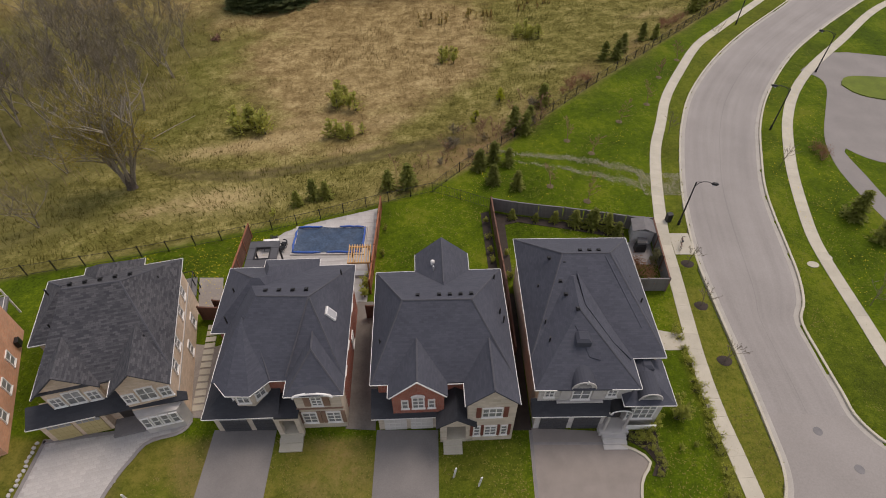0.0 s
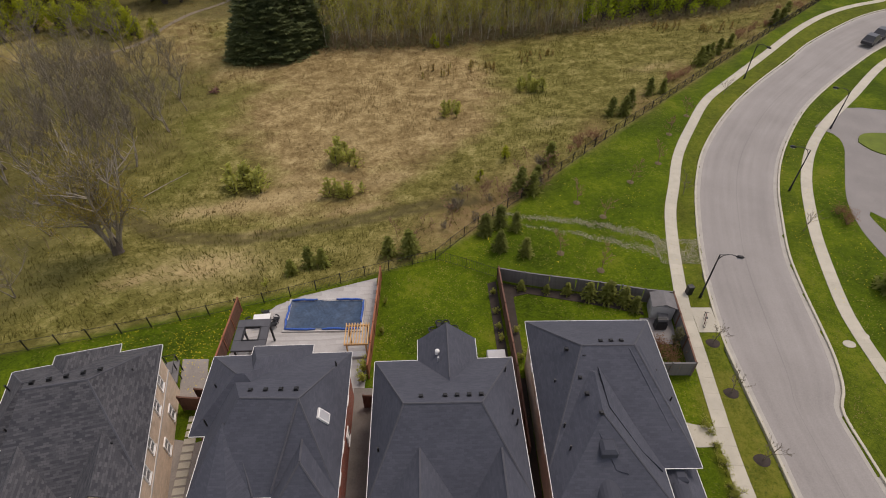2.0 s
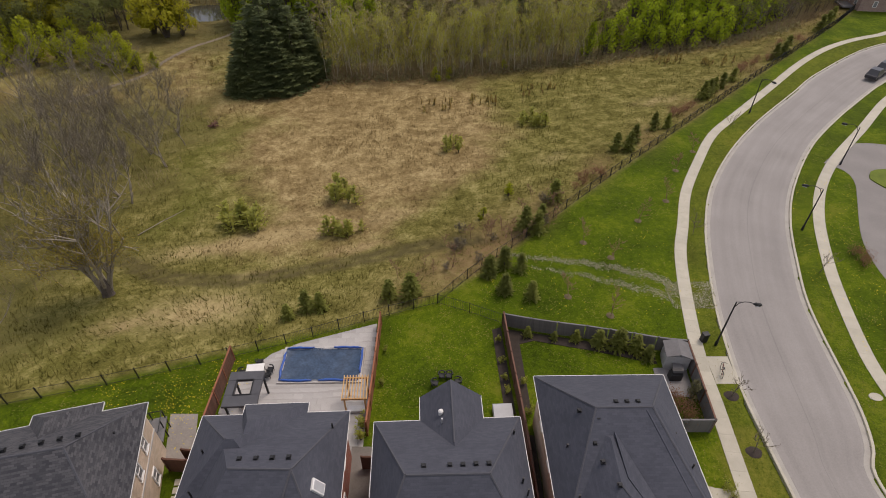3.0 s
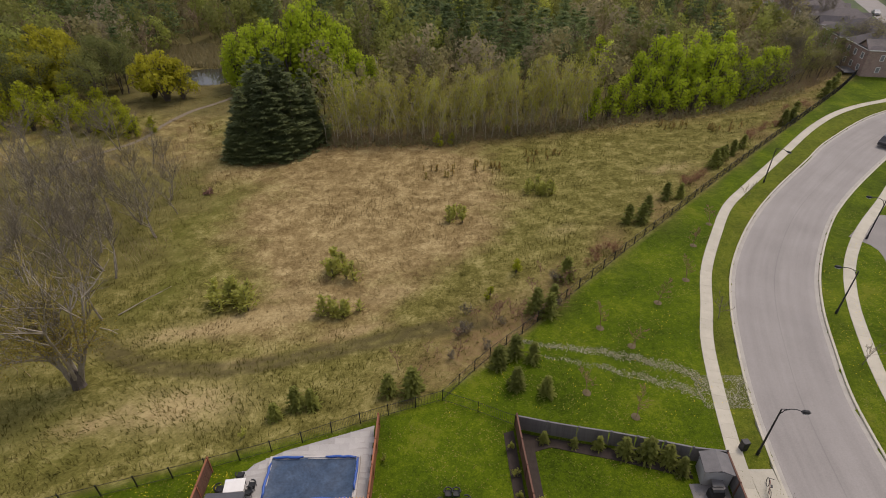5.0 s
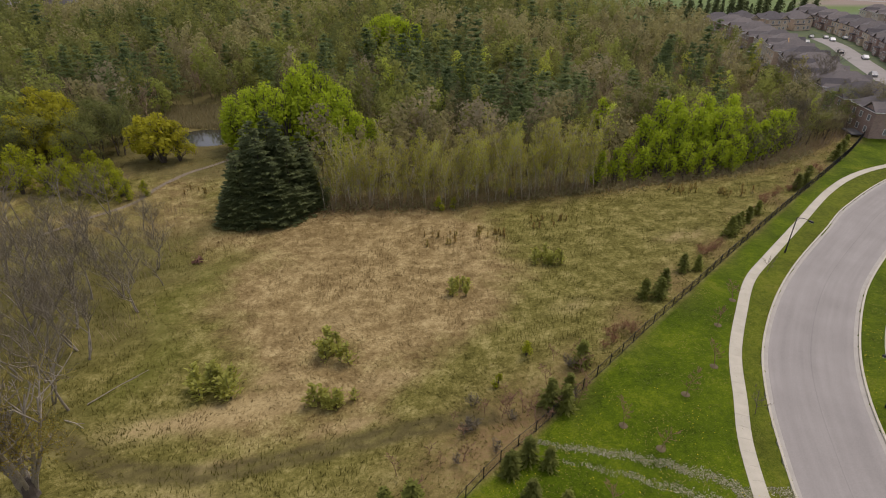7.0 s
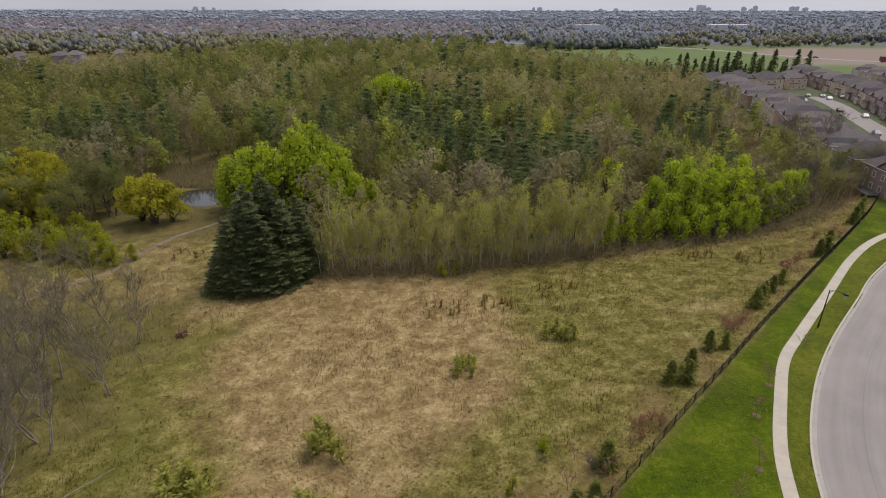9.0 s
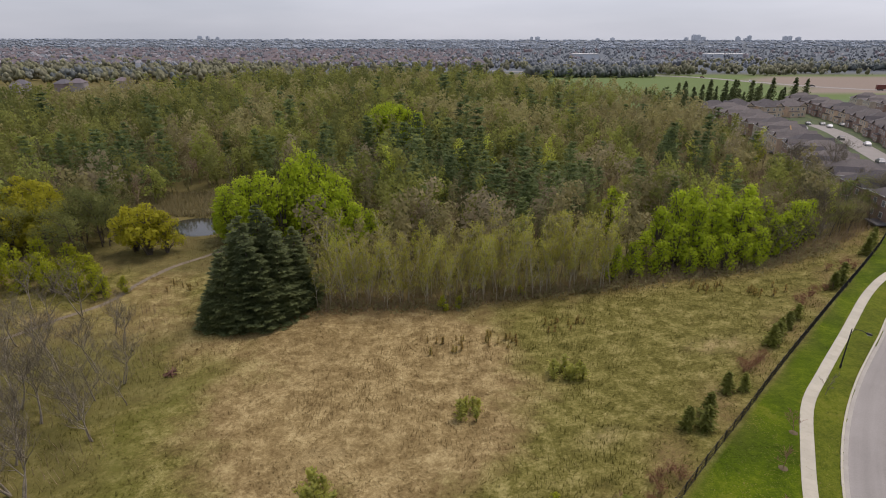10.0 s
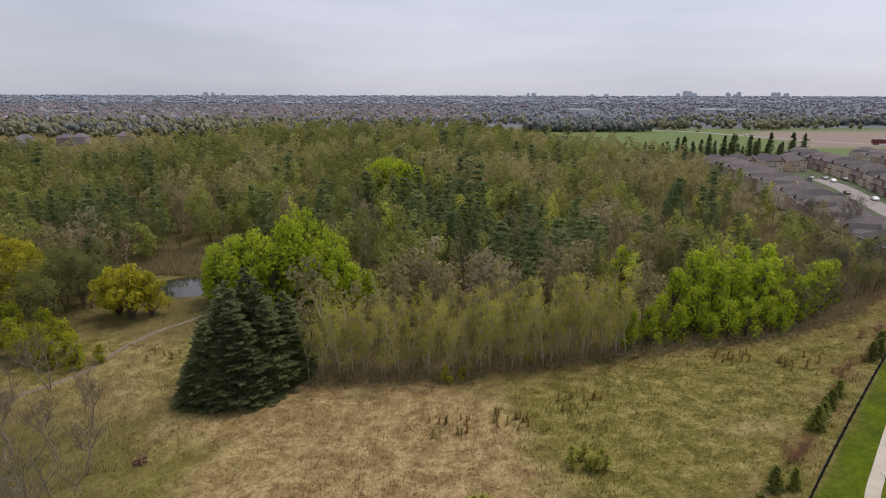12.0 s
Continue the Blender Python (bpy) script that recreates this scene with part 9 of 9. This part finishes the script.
# a row backing on to the wood, the row across its street, and more rows behind
def along(pts, k):
    a, b = pts[max(k - 1, 0)], pts[min(k + 1, len(pts) - 1)]
    return math.degrees(math.atan2(b[1] - a[1], b[0] - a[0]))


near_row = curve_through([(102, 143), (108, 172), (116, 200), (126, 231), (134, 260), (138, 290), (139, 318)], 13.6)
for k, (x, y) in enumerate(near_row):
    hs = far_house(x + rh.uniform(-1, 1), y, along(near_row, k) + rh.uniform(-3, 3), 10.6, 13.5 + rh.uniform(-1, 1), 5.6 + rh.uniform(-0.4, 0.6), rh.choice(("brownbrick", "beige", "brownbrick", "cream")), "two-storey brick house with brown-grey roof backing on to the wood")
    if 222 < y < 236:
        part("dormer_wall", gable_wall(Geo(), -3.4, 3.4, 2.0, 6.6, 3.0, 0.3).box(-3.4, 3.4, 1.9, 2.2, 5.2, 6.6), M["pine"], hs, "bare yellow board gable, not yet clad")
across = curve_through([(160, 203), (167, 220), (180, 250), (192, 280), (199, 307), (205, 334), (210, 360)], 13.5)
for k, (x, y) in enumerate(across):
    far_house(x, y, along(across, k) + 180 + rh.uniform(-2, 2), 10.5, 13, 5.6, rh.choice(("brownbrick", "brownbrick", "beige", "brownbrick", "cream", "brownbrick", "beige")), "two-storey brick house with brown-grey roof across the far street")
for k, (x, y) in enumerate(curve_through([(211, 236), (228, 280), (241, 320), (249, 360)], 13.5)):
    far_house(x, y, 74 + rh.uniform(-3, 3), 10.5, 13, 5.6, rh.choice(("brownbrick", "beige", "cream")), "two-storey house with brown-grey roof in a far row")
for x, y, a in ((168, 322, 8), (154, 324, 5), (182, 325, 10)):
    far_house(x, y, a, 10.6, 13.0, 5.6, rh.choice(("brownbrick", "beige", "cream")), "two-storey brick house with brown-grey roof at the street's end")
st = curve_through([(127, 160), (143, 200), (158, 238), (170, 268), (176, 292)], 4)
a, b = shifted(st, 4.0), shifted(st, -4.0)
g = Geo().prism([tuple(p) for p in b] + [tuple(p) for p in a[::-1]], lambda x, y: zat(x, y) - 0.3, lambda x, y: zat(x, y) + 0.05)
tagged(part("far_street", g, M["asphalt"]), "pale street between the far houses", "road", kind="structure")


def car(x, y, yaw, mat, label, name="car", L=4.6, hgt=1.45):
    c = thing(name, Matrix.Translation((x, y, max(zat(x, y), -0.2) + 0.06)) @ Matrix.Rotation(radians(yaw), 4, "Z"), label, name)
    w = 0.9
    prof = [(-L / 2, 0.35), (L / 2, 0.35), (L / 2, 0.75), (L * 0.26, 0.9), (L * 0.08, hgt), (-L * 0.3, hgt), (-L * 0.46, 0.92), (-L / 2, 0.8)]
    n = len(prof)
    g = Geo().add([(p, s * (w if q < 1 else w * 0.8), q) for s in (-1, 1) for p, q in prof], [tuple(range(n)), tuple(range(2 * n - 1, n - 1, -1))] + [(i, n + i, n + (i + 1) % n, (i + 1) % n) for i in range(n)])
    part("body", g, mat, c)
    part("windscreen", Geo().add([(L * 0.255, -0.72, 0.93), (L * 0.255, 0.72, 0.93), (L * 0.09, 0.66, hgt - 0.05), (L * 0.09, -0.66, hgt - 0.05)], [(0, 1, 2, 3)]), M["glass"], c)
    for px in (-L * 0.31, L * 0.31):
        for s in (-1, 1):
            part("wheel", Geo().tube([(px, s * 0.72, 0.33), (px, s * 0.94, 0.33)], 0.33, 12), M["black"], c)
    return c


paint = {"white": surface("white_car_paint", (0.7, 0.7, 0.7), (0.8, 0.8, 0.8), 2, 20, 0.3, bump=0), "dark": surface("dark_car_paint", (0.02, 0.02, 0.025), (0.04, 0.04, 0.045), 2, 20, 0.3, bump=0), "red": surface("red_car_paint", (0.12, 0.03, 0.025), (0.16, 0.04, 0.03), 2, 20, 0.3, bump=0),
         "grey": surface("grey_car_paint", (0.25, 0.25, 0.26), (0.32, 0.32, 0.33), 2, 20, 0.3, bump=0)}
for k in range(16):
    p = st[12 + 3 * k] if 12 + 3 * k < len(st) else st[-1]
    s = 2.8 * (1 if k % 2 else -1) + (7.5 if k % 4 == 1 else 0) - (7.5 if k % 4 == 2 else 0)
    key = ("white", "dark", "grey", "white", "grey", "dark")[rh.randrange(6)]
    car(p[0] + s, p[1] - 0.35 * s, 66, paint[key], key + " car parked on the far street")
car(74.9, 100.4, 40, paint["dark"], "dark car parked at the kerb", hgt=1.65)
car(78.6, 103.4, 40, paint["dark"], "dark car parked at the kerb", hgt=1.65)

# ---- farm field, spruce rows, highway ----
for k in range(40):
    x = 118 + k * 3.0 + rh.uniform(-1, 1)
    plant("fieldspruce", put(x, 366 + (x - 130) * 0.33 + rh.uniform(-5, 5), rh.choice((0.6, 0.7, 0.8, 0.9, 1.15))), "dark spruce in a row along the far field", "spruce", "spruce_tree", "far spruce row")
hwy = curve_through([(60, 760), (180, 690), (261, 645), (300, 560), (330, 500), (400, 470), (700, 440)], 12)
a, b = shifted(hwy, 6), shifted(hwy, -6)
tagged(part("highway", Geo().prism([tuple(p) for p in b] + [tuple(p) for p in a[::-1]], -0.2, 0.06), M["asphalt"]), "pale distant highway", "road", kind="structure")
for k in range(10):
    p = hwy[6 + 5 * k] if 6 + 5 * k < len(hwy) else hwy[-1]
    key = ("white", "dark", "grey", "red")[k % 4]
    car(p[0], p[1] + 2.5, -30, paint[key], key + " car on the distant highway")
for x, y, key, L, hh in ((352, 478, "red", 14, 3.4), (398, 462, "red", 9, 3.2), (440, 470, "white", 10, 3.0)):
    tr = thing("truck", pose(x, y, 0, 0, 0, -12), key + " long goods truck on the distant highway", "truck")
    part("trailer", Geo().slab(-L / 2, L / 2 - 2.4, -1.25, 1.25, 1.0, 1.0 + hh, 0.05), paint[key], tr)
    part("cab", Geo().slab(L / 2 - 2.2, L / 2, -1.2, 1.2, 0.6, 3.4, 0.25), paint[key], tr)
    for px in (-L * 0.36, -L * 0.2, L * 0.38):
        for s in (-1, 1):
            part("wheel", Geo().tube([(px, s * 1.0, 0.5), (px, s * 1.25, 0.5)], 0.5, 10), M["black"], tr)

# ---- the town to the horizon ----
rng = np.random.default_rng(31)


def town_mat(name, stops):
    m, nt, b = base_mat(name, 0.9)
    g_ = nt.nodes.new("ShaderNodeNewGeometry")
    r = ramp_node(nt, stops)
    r.color_ramp.interpolation = "CONSTANT"
    nt.links.new(g_.outputs["Random Per Island"], r.inputs[0])
    nt.links.new(r.outputs[0], b.inputs["Base Color"])
    return m


# distance haze is put into the base colours of town, trees and towers
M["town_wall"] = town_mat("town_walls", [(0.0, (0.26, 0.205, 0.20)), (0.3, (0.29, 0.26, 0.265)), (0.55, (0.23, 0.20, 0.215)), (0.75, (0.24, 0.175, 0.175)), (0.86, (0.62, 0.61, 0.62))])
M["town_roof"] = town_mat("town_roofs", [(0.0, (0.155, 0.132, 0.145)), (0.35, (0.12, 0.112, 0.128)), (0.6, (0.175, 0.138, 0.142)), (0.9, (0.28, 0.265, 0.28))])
M["hazed_town_tree"] = leaf_mat("hazed_town_trees", [(0.0, (0.275, 0.297, 0.330)), (0.5, (0.325, 0.347, 0.375)), (1.0, (0.375, 0.392, 0.40))], thin=0.3)
M["hazed_wood"] = leaf_mat("hazed_horizon_woods", [(0.0, (0.46, 0.506, 0.58)), (0.5, (0.49, 0.536, 0.606)), (1.0, (0.52, 0.566, 0.632))], thin=0.3, grain=0.15)
M["tower"] = surface("hazed_far_walls", (0.50, 0.53, 0.58), (0.58, 0.61, 0.66), 0.02, 0.2, 0.8, bump=0)
W_ = []
n = 2800
dist = 800 + 1050 * rng.uniform(0, 1, n) ** 1.2
bear = rng.uniform(-0.82, 0.82, n)
for i in range(n):
    x, y = dist[i] * math.tan(bear[i]), 36 + dist[i]
    if y < 840 and i > 14:
        continue
    if i <= 14:
        x, y = rng.uniform(-420, -255), rng.uniform(440, 520)
    elif x > 60 and (y < 1000 or rng.uniform() < 0.88):
        continue
    # streets: houses stand in rows
    y = round(y / 26) * 26 + rng.uniform(-6, 6)
    W_.append((x, y, rng.uniform(5.5, 9), rng.uniform(8, 12), rng.uniform(4.8, 6.6), rng.uniform(-0.5, 0.5)))
V, F, RV, RF = [], [], [], []
for x, y, w, d, e, a in W_:
    c, s = math.cos(a), math.sin(a)
    P = [(x + px * c - py * s, y + px * s + py * c) for px, py in ((-w / 2, -d / 2), (w / 2, -d / 2), (w / 2, d / 2), (-w / 2, d / 2))]
    zb = zat(x, y)
    e += zb
    k = len(V)
    V += [(p[0], p[1], zb - 1) for p in P] + [(p[0], p[1], e) for p in P]
    F += [(k + i, k + (i + 1) % 4, k + 4 + (i + 1) % 4, k + 4 + i) for i in range(4)]
    k = len(RV)
    RV += [(x + (p[0] - x) * 1.08, y + (p[1] - y) * 1.08, e) for p in P] + [(x - w * 0.2 * c, y - w * 0.2 * s, e + 3), (x + w * 0.2 * c, y + w * 0.2 * s, e + 3)]
    RF += [(k, k + 1, k + 5, k + 4), (k + 1, k + 2, k + 5, k + 5), (k + 2, k + 3, k + 4, k + 5), (k + 3, k, k + 4, k + 4)]
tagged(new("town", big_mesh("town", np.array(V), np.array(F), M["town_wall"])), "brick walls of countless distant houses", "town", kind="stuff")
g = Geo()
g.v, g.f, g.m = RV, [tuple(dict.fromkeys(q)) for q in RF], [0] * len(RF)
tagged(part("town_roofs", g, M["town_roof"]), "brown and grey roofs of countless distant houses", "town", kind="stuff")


def far_clump(seed, h, r, lobes, flat=1.0):
    """Verts and faces of a far tree or thicket: a few uneven leafy masses and loose sprays at their rim."""
    rng = np.random.default_rng(seed)
    cube = np.array([(a_, b_, c_) for a_ in (-1, 1) for b_ in (-1, 1) for c_ in (-1, 1)], float) / 1.732
    faces = np.array([(0, 1, 3, 2), (4, 6, 7, 5), (0, 4, 5, 1), (2, 3, 7, 6), (0, 2, 6, 4), (1, 5, 7, 3)])
    V, F = [], []
    for k in range(lobes):
        a_ = rng.uniform(0, 6.283)
        d = r * 0.62 * math.sqrt(rng.uniform(0, 1))
        c = np.array((d * math.cos(a_), d * math.sin(a_), h * rng.uniform(0.3, 0.72)))
        turn = np.linalg.qr(rng.normal(0, 1, (3, 3)))[0]
        V.append(c + (cube * rng.uniform(0.8, 1.35, (8, 1))) @ turn.T * np.array((r * 0.46, r * 0.46, h * 0.30 * flat)))
        F.append(faces + 8 * k)
    n = 5
    p = V[0].mean(0) + rng.normal(0, 0.5, (n, 3)) * np.array((r, r, h * 0.35))
    e = rng.normal(0, 0.11 * r, (n, 4, 3))
    return np.vstack(V + [(p[:, None, :] + e).reshape(-1, 3)]), np.vstack(F + [np.arange(4 * n).reshape(-1, 4) + 8 * lobes])


clumps = [far_clump(260 + k, 11, 5.0, 5) for k in range(6)]
low_clumps = [far_clump(270 + k, 7, 15, 4) for k in range(6)]
# paler than near leaves: some distance haze is in these colours too
M["belt_tree"] = leaf_mat("belt_trees", [(0.0, (0.19, 0.182, 0.13)), (0.5, (0.26, 0.256, 0.16)), (1.0, (0.33, 0.33, 0.18))], thin=0.3)
M["grove_tree"] = leaf_mat("grove_trees", [(0.0, (0.14, 0.162, 0.165)), (0.6, (0.19, 0.21, 0.205)), (1.0, (0.27, 0.28, 0.235))], thin=0.3)
groves = {"belt_tree": [(-620, -140, 530, 780, 420), (330, 480, 660, 740, 60), (235, 300, 665, 720, 40)], "grove_tree": [(92, 225, 628, 662, 230), (455, 680, 765, 815, 260), (-480, -250, 560, 620, 60)], "hazed_town_tree": [(110, 330, 800, 900, 200)], "hazed_wood": []}
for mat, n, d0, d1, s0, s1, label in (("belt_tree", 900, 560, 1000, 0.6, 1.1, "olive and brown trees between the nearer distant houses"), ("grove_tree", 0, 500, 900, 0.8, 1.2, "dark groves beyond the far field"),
                                      ("hazed_town_tree", 4600, 760, 2600, 0.5, 0.9, "trees among the distant houses, haze put into their grey-green"), ("hazed_wood", 2600, 2000, 4800, 0.8, 1.4, "woods spreading to the horizon, haze put into their blue-grey")):
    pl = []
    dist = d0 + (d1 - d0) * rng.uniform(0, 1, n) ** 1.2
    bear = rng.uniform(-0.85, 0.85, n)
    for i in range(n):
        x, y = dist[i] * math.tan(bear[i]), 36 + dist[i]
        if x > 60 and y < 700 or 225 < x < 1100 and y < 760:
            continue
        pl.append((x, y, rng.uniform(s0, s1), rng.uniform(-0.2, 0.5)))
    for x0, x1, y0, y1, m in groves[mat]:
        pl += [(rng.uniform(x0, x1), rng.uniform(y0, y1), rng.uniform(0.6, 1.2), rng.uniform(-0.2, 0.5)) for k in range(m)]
    v, f, t = scatter(low_clumps if mat == "hazed_wood" else clumps, pl, rng)
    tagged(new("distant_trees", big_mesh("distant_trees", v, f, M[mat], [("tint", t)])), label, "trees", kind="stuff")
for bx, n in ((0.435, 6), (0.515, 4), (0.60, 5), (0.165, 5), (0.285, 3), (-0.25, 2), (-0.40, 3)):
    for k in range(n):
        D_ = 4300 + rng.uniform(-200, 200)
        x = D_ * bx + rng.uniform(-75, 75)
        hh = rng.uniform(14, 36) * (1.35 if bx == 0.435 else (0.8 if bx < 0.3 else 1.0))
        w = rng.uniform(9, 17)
        tw = thing("tower_block", pose(x, 36 + D_, zat(x, 36 + D_), 0, 0, rng.uniform(-20, 20)), "tower block on the horizon, haze put into its pale grey", "tower block", "horizon towers")
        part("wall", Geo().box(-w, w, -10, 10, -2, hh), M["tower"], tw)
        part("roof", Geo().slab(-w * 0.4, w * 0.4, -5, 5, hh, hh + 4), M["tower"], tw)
for x, y, w, d, hh in ((285, 1180, 24, 15, 10), (640, 1330, 45, 20, 7)):
    b_ = thing("warehouse", pose(x, y, 0), "long low pale warehouse in the distance", "warehouse")
    part("wall", Geo().box(-w, w, -d, d, -1, hh), M["tower"], b_)
    part("roof", Geo().slab(-w - 1, w + 1, -d - 1, d + 1, hh, hh + 0.8), M["white"], b_)

# pavement slabs last
slab_walk("pavement_west", walk_west, 1.25, "pale concrete footway west of the street")
slab_walk("pavement_east", walk_east, 1.25, "pale concrete footway east of the street")
